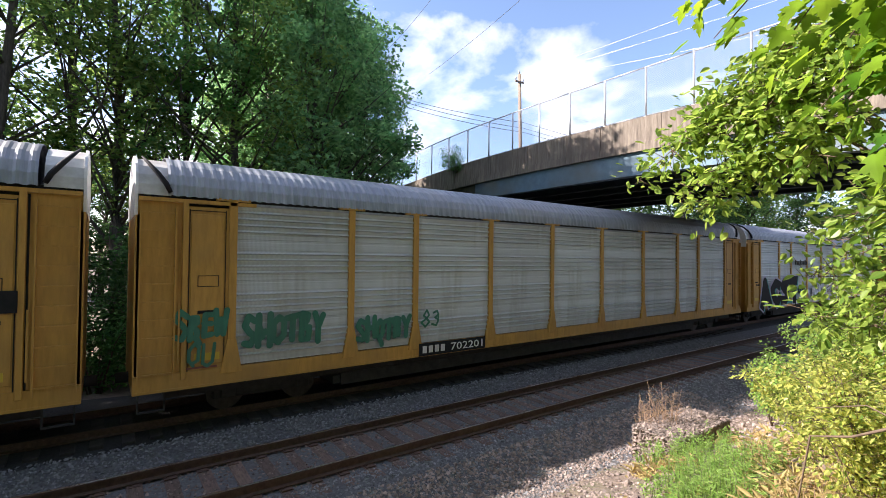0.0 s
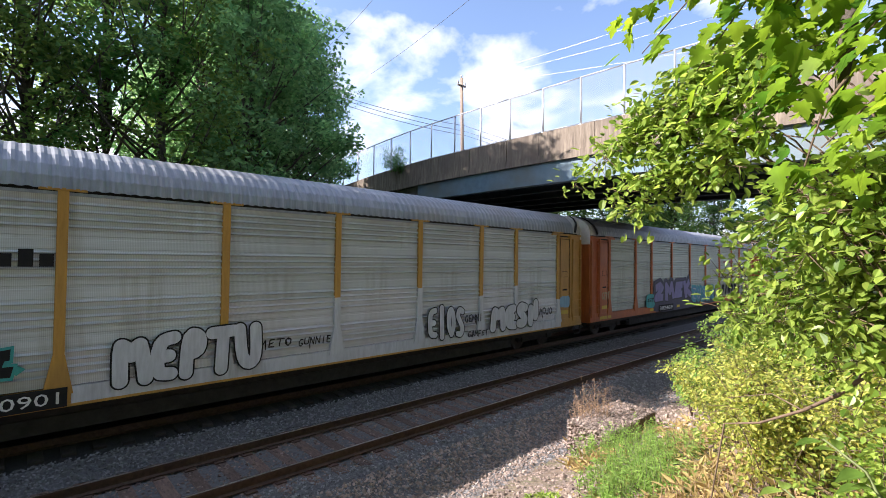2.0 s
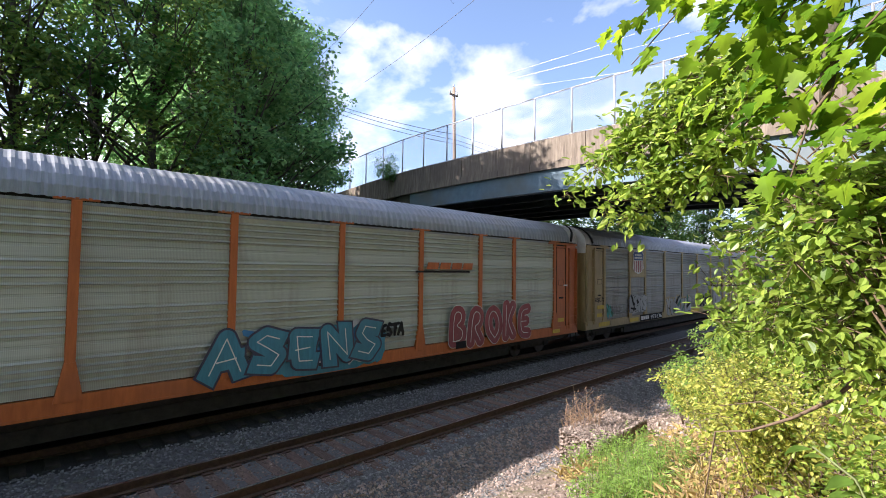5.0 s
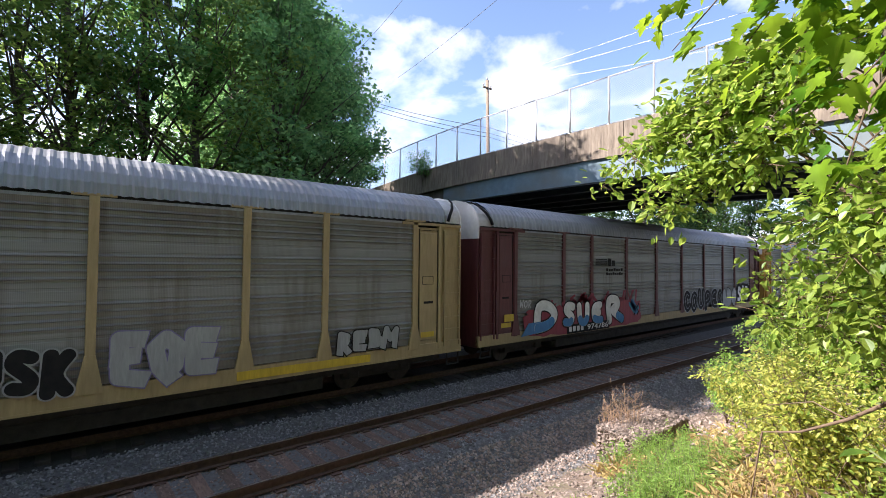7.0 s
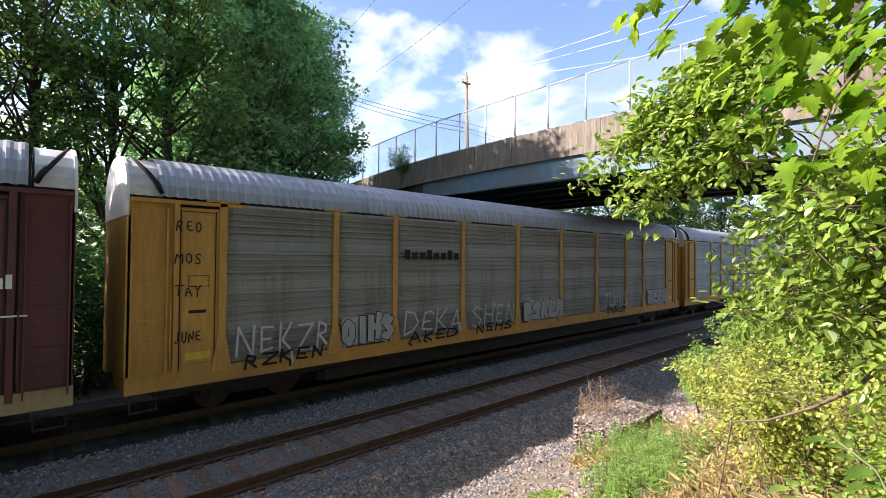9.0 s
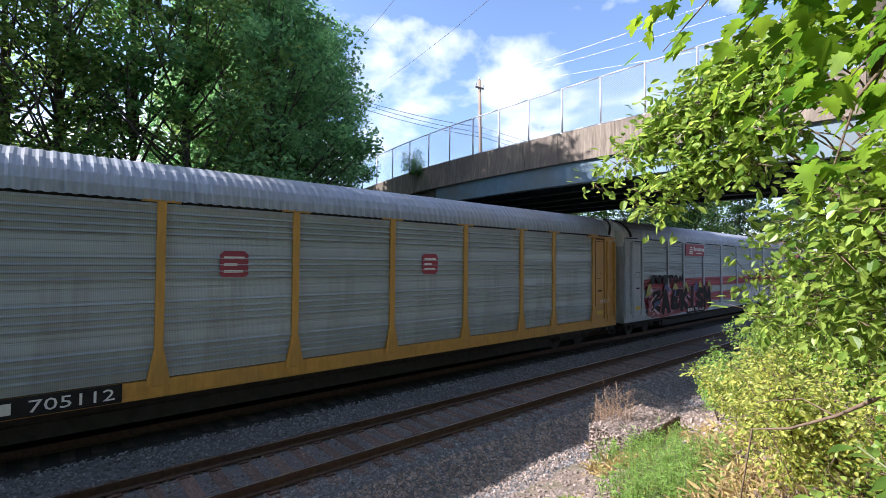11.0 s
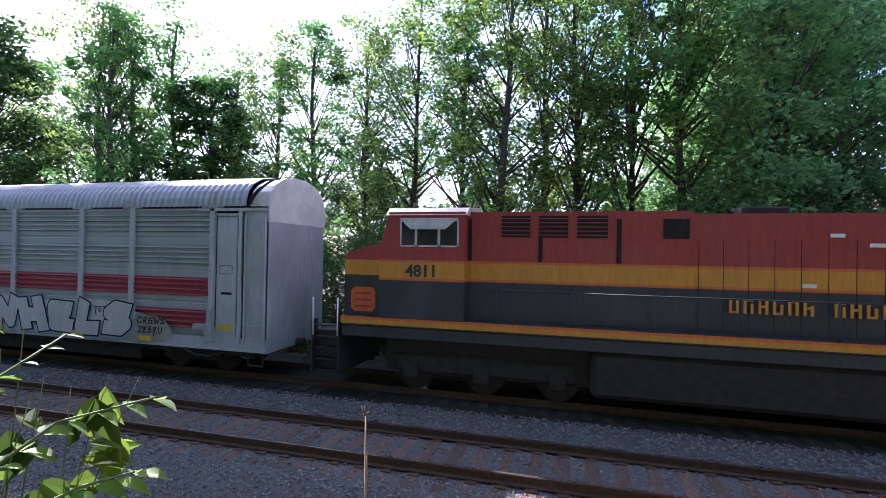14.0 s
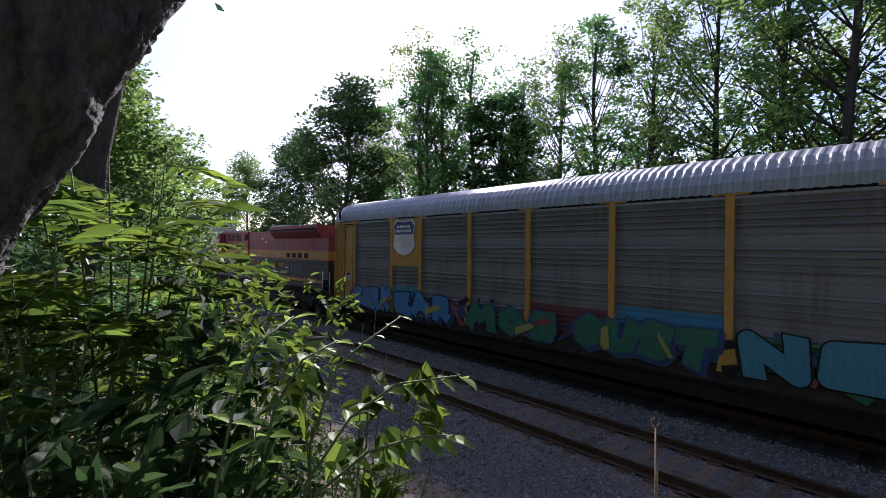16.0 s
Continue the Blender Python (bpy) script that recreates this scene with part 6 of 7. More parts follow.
# on the camera's own side; those behind it unseen, added to block sky light
for x, y, s, k in ((-12.5, -2.4, 0.95, "conifer"), (-17.5, 1.6, 0.6, "round"), (-22, 4.2, 0.62, "round"), (-30, 4.0, 0.7, "dense"), (-16, -6, 1.25, "dense"), (-8, -6, 1.25, "broad"), (0, -5.5, 1.2, "broad"), (8, -6, 1.25, "dense"), (15, -6.5, 1.2, "broad"), (22, -9, 1.2, "dense"), (-32, -6, 1.2, "broad"), (3, -14, 1.2, "open")):
    plant_tree(KIND[k], "near-bank tree, added to block sky where unseen", pose(x, y, ground_z(x, y) - 0.05, 0, 0, x * 53) @ Matrix.Diagonal((s, s, s, 1)), group="trees on the near bank")


# ---- undergrowth behind the train ----
def bush_meshes(seed, h, r, n, leaf, material, stems=9):
    g = np.random.default_rng(seed)
    q = random.Random(seed)
    bm = bmesh.new()
    cs = []
    for i in range(stems):
        a = q.uniform(0, 6.283)
        e = Vector((math.cos(a) * r * q.uniform(0.2, 0.9), math.sin(a) * r * q.uniform(0.2, 0.9), h * q.uniform(0.55, 0.98)))
        tube(bm, [(e.x * 0.15, e.y * 0.15, 0), (e.x * 0.5, e.y * 0.5, e.z * 0.6), e], [0.03 * h / 3 + 0.006, 0.016 * h / 3 + 0.004, 0.003], 5)
        cs += [e, Vector((e.x * 0.75, e.y * 0.75, e.z * 0.7)), Vector((e.x * 0.8, e.y * 0.8, e.z * 0.35))]
    cs = np.array(cs)
    idx = g.integers(0, len(cs), n)
    d = g.normal(0, 1, (n, 3))
    d /= np.linalg.norm(d, axis=1)[:, None]
    p_ = cs[idx] + d * (g.random((n, 1)) ** 0.5) * np.array([r * 0.42, r * 0.42, h * 0.22])
    p_[:, 2] = np.maximum(p_[:, 2], 0.05)
    v, f = leaf_quads(p_, g.uniform(0.7, 1.35, n) * leaf, g)
    wood = bpy.data.meshes.new("stem_tangle")
    bm.to_mesh(wood)
    bm.free()
    wood.materials.append(M["twig"])
    return wood, array_mesh("foliage", v, f, material)


def plant_bush(meshes, label, m, group):
    b_ = thing("bush", label, "bush", m, group)
    share("stem_tangle", meshes[0], b_, pose(0, 0, 0))
    share("foliage", meshes[1], b_, pose(0, 0, 0))
    return b_


HEDGE = [bush_meshes(31, 5.2, 2.6, 2600, 0.24, M["leaf_dark"]), bush_meshes(32, 4.4, 2.4, 2200, 0.24, M["leaf_far"]), bush_meshes(33, 6.0, 2.4, 2600, 0.24, M["leaf_dark"])]
for i in range(34):
    x = -66 + i * 2.45 + rr_.uniform(-0.6, 0.6)
    y = rr_.uniform(18.2, 20.2)
    s = rr_.uniform(0.8, 1.1)
    if x > 14.5:
        continue
    plant_bush(HEDGE[i % 3], "dark green undergrowth bush along the far side", pose(x, y, ground_z(x, y) - 0.05, 0, 0, rr_.uniform(0, 360)) @ Matrix.Diagonal((s, s, s, 1)), "undergrowth beyond the tracks")
for i in range(30):
    x = -38 + i * 1.7 + rr_.uniform(-0.5, 0.5)
    y = rr_.uniform(16.0, 17.2)
    s = rr_.uniform(0.42, 0.6)
    plant_bush(HEDGE[i % 3], "dark green undergrowth bush along the far side", pose(x, y, ground_z(x, y) - 0.05, 0, 0, rr_.uniform(0, 360)) @ Matrix.Diagonal((s, s, s, 1)), "undergrowth beyond the tracks")
for x, y, z, s in ((17.62, 23.6, 9.1, 0.33), (17.62, 22.9, 8.9, 0.22), (17.4, 30.5, 7.2, 0.3), (17.45, 24.8, 0.9, 1.25), (16.4, 27.5, 0.0, 0.9), (15.5, 24.5, 0.0, 0.7), (30, 30, 0.0, 1.2)):
    plant_bush(HEDGE[1], "green shrub growing at the abutment", pose(x, y, z, 0, 0, x * 40) @ Matrix.Diagonal((s, s, s, 1)), "shrubs at the abutment")


for x, y, s in ((-5.5, 0.2, 0.42), (-7.5, 1.4, 0.45), (-9.5, 0.4, 0.55), (-11.5, 2.2, 0.45), (-14, 1.0, 0.6), (-17, 2.8, 0.5), (-21, 2.0, 0.7), (-26, 3.2, 0.7), (-33, 2.5, 0.9), (-6.5, -1.6, 0.6), (-42, 3.0, 1.0)):
    plant_bush(HEDGE[int(-x) % 3], "leafy green bush on the near bank", pose(x, y, ground_z(x, y) - 0.05, 0, 0, x * 61) @ Matrix.Diagonal((s, s, s * 0.9, 1)), "bushes on the near bank")


# ---- near vegetation ----
MAPLE = [(0.0, -0.36), (0.12, -0.44), (0.30, -0.38), (0.43, -0.30), (0.27, -0.15), (0.40, -0.11), (0.57, 0.08), (0.40, 0.10), (0.38, 0.22), (0.19, 0.15), (0.25, 0.34), (0.15, 0.38), (0.12, 0.50), (0.0, 0.68)]
OVAL = [(0.0, -0.5), (0.2, -0.36), (0.33, -0.08), (0.27, 0.22), (0.0, 0.55)]


def leaf_card(name, half, material, fold=0.12, droop=0.15):
    """One leaf: two halves folded along the midrib, tip bent down."""
    bm = bmesh.new()
    pts_ = half + [(-x, y) for x, y in half[-2:0:-1]]
    mid = [bm.verts.new((0, y, -droop * y * y)) for y in (half[0][1], 0.0, half[-1][1])]
    for sgn in (1, -1):
        ring = [bm.verts.new((sgn * x, y, fold * abs(x) - droop * y * y)) for x, y in half[1:-1]]
        f = [mid[0]] + ring + [mid[2], mid[1]]
        bm.faces.new(f if sgn > 0 else f[::-1])
    me = bpy.data.meshes.new(name)
    bm.to_mesh(me)
    bm.free()
    me.materials.append(material)
    me.polygons.foreach_set("use_smooth", [True] * len(me.polygons))
    return me


def leaf_field(name, places, aims, sizes, half, material, rng_, fold=0.2):
    """Many leaves of one outline joined: two halves each, folded on the midrib."""
    n = len(places)
    right = np.array([(x, y, fold * x - 0.2 * y * y) for x, y in half])
    left = right * np.array([-1, 1, 1])
    k = len(half)
    u = aims / np.linalg.norm(aims, axis=1)[:, None]
    w = np.cross(u, rng_.normal(0, 0.55, (n, 3)) + np.array([0, -0.25, 1.0]))
    w /= np.linalg.norm(w, axis=1)[:, None]
    z = np.cross(w, u)
    out = []
    for half_pts in (right, left[::-1]):
        out.append(places[:, None] + sizes[:, None, None] * (half_pts[None, :, 0:1] * w[:, None] + half_pts[None, :, 1:2] * u[:, None] + half_pts[None, :, 2:3] * z[:, None]))
    v = np.concatenate(out, 1).reshape(-1, 3)
    f = np.arange(n * 2 * k).reshape(-1, k)
    return array_mesh(name, v, f, material)


def spray(name, label, origin, tips, per_twig, leaf_size, half, material, seed, twig_r=0.006, spread=0.10, category="shrub", stem_mat=None, group="", bare=0.25, rise=0.0):
    """A leafy shrub: arching stems from origin to each tip, side twigs, leaves along them."""
    g = np.random.default_rng(seed)
    q = random.Random(seed)
    t_ = thing(name, label, category, pose(*origin), group)
    o = Vector(origin)
    bm = bmesh.new()
    places, aims = [], []
    for tip in tips:
        e = Vector(tip) - o
        mid = e * 0.5 + Vector((q.uniform(-0.1, 0.1), q.uniform(-0.1, 0.1), 0.10 + 0.12 * e.length))
        if rise:
            mid = Vector((e.x * 0.4, e.y * 0.4, e.z * rise))
        path = []
        for i in range(9):
            s = i / 8
            path.append((1 - s) ** 2 * Vector((0, 0, 0)) + 2 * s * (1 - s) * mid + s * s * e)
        tube(bm, path, [twig_r * (1.1 - s / 9) for s in range(9)], 5)
        for i in range(per_twig):
            s = q.uniform(bare, 1.0)
            k = min(7, int(s * 8))
            b = path[k].lerp(path[k + 1], s * 8 - k)
            d = Vector((q.gauss(0, 1), q.gauss(0, 1), q.gauss(0, 0.8)))
            tw = b + d.normalized() * spread * q.uniform(0.3, 1.6)
            if q.random() < 0.5:
                tube(bm, [b, tw], [twig_r * 0.4, twig_r * 0.2], 4)
            for _ in range(3):
                places.append(tw + Vector((q.gauss(0, 1), q.gauss(0, 1), q.gauss(0, 1))) * spread * 0.35)
                aims.append(d + Vector((q.gauss(0, 0.6), q.gauss(0, 0.6), -0.5)))
    tagged(part("stem_tangle", bm, stem_mat or M["twig"], t_), kind="stuff")
    me = leaf_field("foliage", np.array(places), np.array(aims), g.uniform(0.65, 1.3, len(places)) * leaf_size, half, material, g)
    tagged(share("foliage", me, t_, pose(0, 0, 0)), kind="stuff")
    return t_


def sit(x, y):
    return (x, y, ground_z(x, y) - 0.03)


def pt(az, el, d):
    return az_point(az, el, d)


# maple bough hanging into view, every leaf its own
def build_maple():
    q = random.Random(77)
    t_ = thing("maple_branch", "sunlit green maple bough with large lobed leaves", "branch", pose(0, 0, 0))
    bm = bmesh.new()
    tube(bm, [pt(-88, 48, 1.9), pt(-85.5, 33, 1.8), pt(-84.6, 26, 1.78), pt(-83.8, 19, 1.75), pt(-83.2, 14, 1.75)], [0.03, 0.025, 0.022, 0.02, 0.007], 9)
    for v in bm.verts:
        v.co += Vector((noise.noise(v.co * 14), noise.noise(v.co * 14 + Vector((5, 0, 0))), 0)) * 0.008
    part("limb", bm, M["bark"], t_, "rough brown hanging limb")
    # twig from, twig to, leaves, how far they stray
    twigs = [((-88, 38, 1.9), (-64.5, 25.0, 2.1), 22, 0.05), ((-88, 36, 1.8), (-66, 22.5, 2.0), 10, 0.03), ((-90, 40, 1.8), (-70, 28, 1.9), 20, 0.06), ((-85, 32, 1.8), (-71.5, 20, 2.0), 17, 0.05), ((-85, 27, 1.75), (-77, 20, 1.9), 18, 0.06),
             ((-92, 38, 1.7), (-76, 27, 1.75), 24, 0.08), ((-93, 30, 1.8), (-79, 22.5, 1.8), 24, 0.08), ((-85, 20, 1.75), (-76.5, 14.5, 1.9), 18, 0.05), ((-95, 26, 1.7), (-82, 17, 1.7), 24, 0.08), ((-96, 20, 1.6), (-82, 11, 1.6), 16, 0.06),
             ((-96, 32, 1.7), (-85, 24, 1.7), 22, 0.08), ((-98, 16, 1.5), (-86, 12, 1.5), 14, 0.06), ((-84, 17, 1.7), (-80.5, 8.6, 1.6), 8, 0.04)]
    meshes = [leaf_card("leaf", MAPLE, M["leaf_maple"], f, d) for f, d in ((0.12, 0.12), (0.22, 0.06), (0.04, 0.2), (-0.1, 0.12))]
    for a, b, n, stray in twigs:
        p0, p1 = Vector(pt(*a)), Vector(pt(*b))
        bm = bmesh.new()
        mid = p0.lerp(p1, 0.5) + Vector((0, 0, 0.06))
        tube(bm, [p0, mid, p1], [0.006, 0.004, 0.002], 5)
        tw = part("twig", bm, M["twig"], t_)
        d = (p1 - p0).normalized()
        side = d.cross(Vector((0, 0, 1))).normalized()
        n = int(n * 2.4)
        for i in range(n):
            s = 0.12 + 0.92 * (i + q.uniform(-0.3, 0.3)) / n
            c_ = (p0.lerp(mid, s * 2) if s < 0.5 else mid.lerp(p1, s * 2 - 1)) + Vector((q.gauss(0, stray), q.gauss(0, stray), q.gauss(-0.01, stray)))
            sz = q.uniform(0.05, 0.088)
            # blades spread flat, tips outward and hanging
            aim = (d * q.uniform(0.1, 1.0) + side * q.choice((-1, 1)) * q.uniform(0.2, 1.0) + Vector((0, 0, -q.uniform(0.05, 0.9)))).normalized()
            up_ = Vector((q.gauss(-0.35, 0.4), q.gauss(0.1, 0.4), 1.0))
            xx = aim.cross(up_).normalized()
            share("leaf", q.choice(meshes), t_, Matrix.Translation(c_ + aim * sz * 0.4) @ Matrix((xx, aim, xx.cross(aim))).transposed().to_4x4() @ Matrix.Scale(sz, 4))


build_maple()

spray("crab_apple_shrub", "sunlit leafy shrub branch with small oval leaves", sit(2.5, -0.35),
      [pt(-58.3, 8.6, 3.0), pt(-61, 10.5, 2.9), pt(-62.5, 13, 2.9), pt(-63, 6.5, 2.8), pt(-64.5, 5.0, 2.8), pt(-66, 15.0, 2.9), pt(-66.5, 10.5, 2.7), pt(-69, 15, 2.7), pt(-65, 8.5, 2.9), pt(-71, 15.5, 2.6), pt(-69, 7.5, 2.7), pt(-64, 12, 2.9), pt(-67, 6, 2.8), pt(-75, 14.5, 2.5), pt(-68, 12.5, 2.7)],
      92, 0.046, OVAL, M["leaf_shrub"], 51, 0.006, 0.085, bare=0.68, rise=1.5)
spray("bank_shrub", "sunlit yellow-green shrub on the bank", sit(2.9, -0.3),
      [pt(-73.5, -1.5, 3.0), pt(-75, 2, 2.8), pt(-77, 4.5, 2.6), pt(-80, 1, 2.5), pt(-84, 5, 2.4), pt(-73.5, -5, 3.1), pt(-77, -3, 2.8), pt(-82, -5, 2.6), pt(-87, 1, 2.3), pt(-90, -3, 2.3), pt(-80, 6.5, 2.5), pt(-83, 8.5, 2.4), pt(-88, 8, 2.3), pt(-91, 10, 2.3), pt(-78, 7, 2.6), pt(-87, 12, 2.4)],
      130, 0.047, OVAL, M["leaf_shrub"], 52, 0.006, 0.12, bare=0.42, rise=1.1)


def around(x, y, r, h, n, seed):
    q = random.Random(seed)
    out = []
    for _ in range(n):
        a, d = q.uniform(0, 6.283), r * q.uniform(0.2, 1)
        out.append((x + math.cos(a) * d, y + math.sin(a) * d, ground_z(x, y) + h * q.uniform(0.5, 1.05)))
    return out


for i, (x, y, r, h, n, per, ls, mt, lab) in enumerate((
        (8.2, 2.35, 0.9, 1.5, 13, 40, 0.055, "leaf_bramble", "sunlit yellow-green bramble on the bank"),
        (6.4, 1.5, 0.8, 1.5, 12, 38, 0.055, "leaf_bramble", "sunlit yellow-green bramble on the bank"),
        (9.8, 2.9, 1.0, 1.5, 12, 38, 0.06, "leaf_weed", "feathery green bush on the bank"),
        (4.8, 1.0, 0.7, 1.2, 10, 36, 0.05, "leaf_bramble", "sunlit yellow-green bramble on the bank"),
        (11.8, 2.6, 1.2, 2.2, 14, 40, 0.07, "leaf_shrub", "tall sunlit bush on the bank"),
        (13.6, 3.4, 1.2, 1.9, 12, 36, 0.07, "leaf_weed", "tall sunlit bush on the bank"),
        (11.9, 4.1, 0.8, 1.5, 12, 40, 0.06, "leaf_weed", "feathery green bush on the bank"), (7.4, 2.0, 0.7, 1.0, 10, 40, 0.055, "leaf_bramble", "sunlit yellow-green bramble on the bank"),
        (5.0, 0.7, 0.6, 1.0, 10, 40, 0.055, "leaf_bramble", "sunlit yellow-green bramble on the bank"), (10.4, 3.2, 0.9, 1.4, 12, 40, 0.06, "leaf_bramble", "sunlit yellow-green bramble on the bank"),
        (3.4, 0.2, 0.45, 0.8, 9, 34, 0.045, "leaf_shrub", "low sunlit bramble on the bank"), (6.2, 0.7, 0.8, 2.2, 14, 44, 0.06, "leaf_shrub", "tall sunlit bush on the bank"), (8.6, 1.6, 0.9, 2.3, 14, 44, 0.06, "leaf_shrub", "tall sunlit bush on the bank"), (4.4, 0.1, 0.5, 1.6, 12, 40, 0.05, "leaf_bramble", "sunlit yellow-green bramble on the bank"))):
    spray("bramble", lab, sit(x, y), around(x, y, r, h, n, 60 + i), per + 36, ls * 0.86, OVAL, M[mt], 70 + i, 0.006, 0.12, group="brambles on the bank")


def weed_patch(name, label, x, y, r, h, stems, seed, material, stem_material, leafy=16, leaf=0.05, category="weeds", side=0):
    """Upright weeds: straight stems with narrow leaves up their length."""
    q = random.Random(seed)
    g = np.random.default_rng(seed)
    t_ = thing(name, label, category, pose(*sit(x, y)))
    bm = bmesh.new()
    places, aims = [], []
    z0 = ground_z(x, y)
    for _ in range(stems):
        a, d = q.uniform(0, 6.283), r * math.sqrt(q.random())
        bx, by = math.cos(a) * d, math.sin(a) * d
        bz = ground_z(x + bx, y + by) - z0
        hh = h * q.uniform(0.5, 1.1) * (1 - 0.4 * d / r)
        top = Vector((bx + q.gauss(0, 0.08) * h, by + q.gauss(0, 0.08) * h, bz + hh))
        b = Vector((bx, by, bz))
        tube(bm, [b, b.lerp(top, 0.6) + Vector((q.gauss(0, .01), q.gauss(0, .01), 0)), top], [0.005, 0.004, 0.0015], 4)
        for _ in range(side):
            s = q.uniform(0.4, 0.95)
            k_ = b.lerp(top, s)
            tube(bm, [k_, k_ + Vector((q.gauss(0, 0.09), q.gauss(0, 0.09), q.uniform(0.05, 0.2)))], [0.0035, 0.0025], 4)
        for _ in range(leafy):
            s = q.uniform(0.15, 1.0)
            places.append(b.lerp(top, s) + Vector((q.gauss(0, 0.02), q.gauss(0, 0.02), 0)))
            aims.append(Vector((q.gauss(0, 1), q.gauss(0, 1), q.uniform(0.1, 1.0))))
    tagged(part("stem_tangle", bm, stem_material, t_), kind="stuff")
    if places:
        me = leaf_field("foliage", np.array(places), np.array(aims), g.uniform(0.6, 1.4, len(places)) * leaf, [(0.0, -0.1), (0.12, 0.2), (0.10, 0.6), (0.0, 1.0)], material, g)
        tagged(share("foliage", me, t_, pose(0, 0, 0)), kind="stuff")
    return t_


for i, (x, y, r, h, n) in enumerate(((6.3, 3.05, 0.6, 0.62, 90), (5.5, 2.45, 0.55, 0.5, 80), (6.9, 2.75, 0.5, 0.6, 60), (7.3, 3.45, 0.5, 0.62, 60), (5.0, 2.75, 0.35, 0.3, 40), (7.9, 4.3, 0.45, 0.75, 50), (8.6, 4.0, 0.5, 0.7, 50))):
    weed_patch("weed_clump", "bright green feathery weeds on the stony bank", x, y, r, h, n, 81 + i, M["leaf_weed"], M["greenstem"], 26, 0.055)
weed_patch("ground_ivy", "low yellow-green creeping plant", 5.75, 4.1, 0.35, 0.12, 60, 184, M["leaf_shrub"], M["greenstem"], 12, 0.07)
weed_patch("dry_weed", "dry brown seed stalks beside the track", 9.3, 5.15, 0.42, 1.55, 40, 185, M["straw"], M["drystem"], 4, 0.03, side=7)
weed_patch("dry_weed", "dry brown seed stalks beside the track", 9.9, 5.6, 0.4, 1.2, 26, 186, M["straw"], M["drystem"], 4, 0.03, side=6)
for i, (x, y, r) in enumerate(((9.3, 5.0, 0.7), (10.2, 4.3, 0.8), (8.4, 3.0, 0.7), (6.0, 1.9, 0.6), (7.6, 4.2, 0.5))):
    weed_patch("dry_grass", "pale dry grass tufts on the bank", x, y, r, 0.28, 90, 90 + i, M["straw"], M["drystem"], 3, 0.15, "grass")
for i, (x, y, r) in enumerate(((4.4, 0.75, 0.5), (5.4, 1.25, 0.6), (3.6, 0.35, 0.4), (6.4, 1.3, 0.5), (4.6, 1.7, 0.4), (7.4, 2.5, 0.5))):
    weed_patch("dry_grass", "straw-yellow dry grass between the brambles", x, y, r, 0.4, 70, 190 + i, M["straw"], M["drystem"], 4, 0.11, "grass")


def build_bent_branch():
    """A thin grey fallen branch, bent like a hook over the weeds."""
    ps = [Vector(pt(*p)) for p in ((-92, -7.6, 3.4), (-88, -8.2, 3.4), (-85.3, -8.4, 3.4), (-84.7, -10.2, 3.4), (-83, -12.0, 3.5), (-80.5, -13.8, 3.6), (-77, -15.6, 3.7), (-74, -16.2, 3.8))]
    end = ps[-1] + (ps[-1] - ps[-2]) * 0.8
    end.z = ground_z(end.x, end.y)
    t_ = thing("fallen_branch", "thin grey bare branch bent over the weeds", "branch", pose(0, 0, 0))
    bm = bmesh.new()
    tube(bm, ps + [end], [0.016, 0.016, 0.015, 0.014, 0.012, 0.010, 0.008, 0.006, 0.004], 7)
    root = Vector((ps[0].x + 0.2, ps[0].y - 0.1, ground_z(ps[0].x + 0.2, ps[0].y - 0.1) - 0.03))
    tube(bm, [root, ps[0]], [0.02, 0.016], 7)
    part("stem", bm, M["twig"], t_)
    bm = bmesh.new()
    tube(bm, [ps[5], ps[5] + Vector((0.2, 0.2, 0.02)), ps[5] + Vector((0.35, 0.5, -0.1))], [0.006, 0.004, 0.002], 5)
    part("side_twig", bm, M["twig"], t_)


build_bent_branch()


def build_rock(name, label, x, y, w, h, seed):
    q = random.Random(seed)
    bm = bmesh.new()
    bmesh.ops.create_icosphere(bm, subdivisions=1 if w < 0.15 else 2, radius=1)
    for v in bm.verts:
        k = 1 + 0.28 * noise.noise(v.co * 1.3 + Vector((seed, 0, 0))) + 0.09 * noise.noise(v.co * 4 + Vector((0, seed, 0)))
        v.co = Vector((math.copysign(abs(v.co.x) ** 0.7, v.co.x) * w * k, math.copysign(abs(v.co.y) ** 0.7, v.co.y) * w * 0.7 * k, math.copysign(abs(v.co.z) ** 0.6, v.co.z) * h * k))
    for f in bm.faces:
        f.smooth = False
    ob = part(name, bm, M["stone_near"], None, "", pose(x, y, ground_z(x, y) + h * 0.35, 0, 0, q.uniform(0, 360)))
    return tagged(ob, label, "rock", "rocks on the bank")


def build_gabion(x0, x1, y0, y1, top):
    """Wire basket of stones set into the bank, its mesh laid over top and faces."""
    t_ = thing("gabion_basket", "stone-filled wire gabion basket set into the bank", "gabion", pose(0, 0, 0))
    g = np.random.default_rng(71)
    low_z = min(ground_z(x0, y1), ground_z(x1, y1)) - 0.15
    n = 2600
    top_p = np.stack([g.uniform(x0, x1, n), g.uniform(y0, y1, n), top - 0.05 + g.normal(0, 0.015, n)], 1)
    m_ = 1500
    front = np.stack([g.uniform(x0, x1, m_), np.full(m_, y1 - 0.04) + g.normal(0, 0.012, m_), g.uniform(low_z, top - 0.03, m_)], 1)
    end = np.stack([np.full(500, x0 + 0.04) + g.normal(0, 0.012, 500), g.uniform(y0, y1, 500), g.uniform(low_z, top - 0.03, 500)], 1)
    p_ = np.concatenate([top_p, front, end])
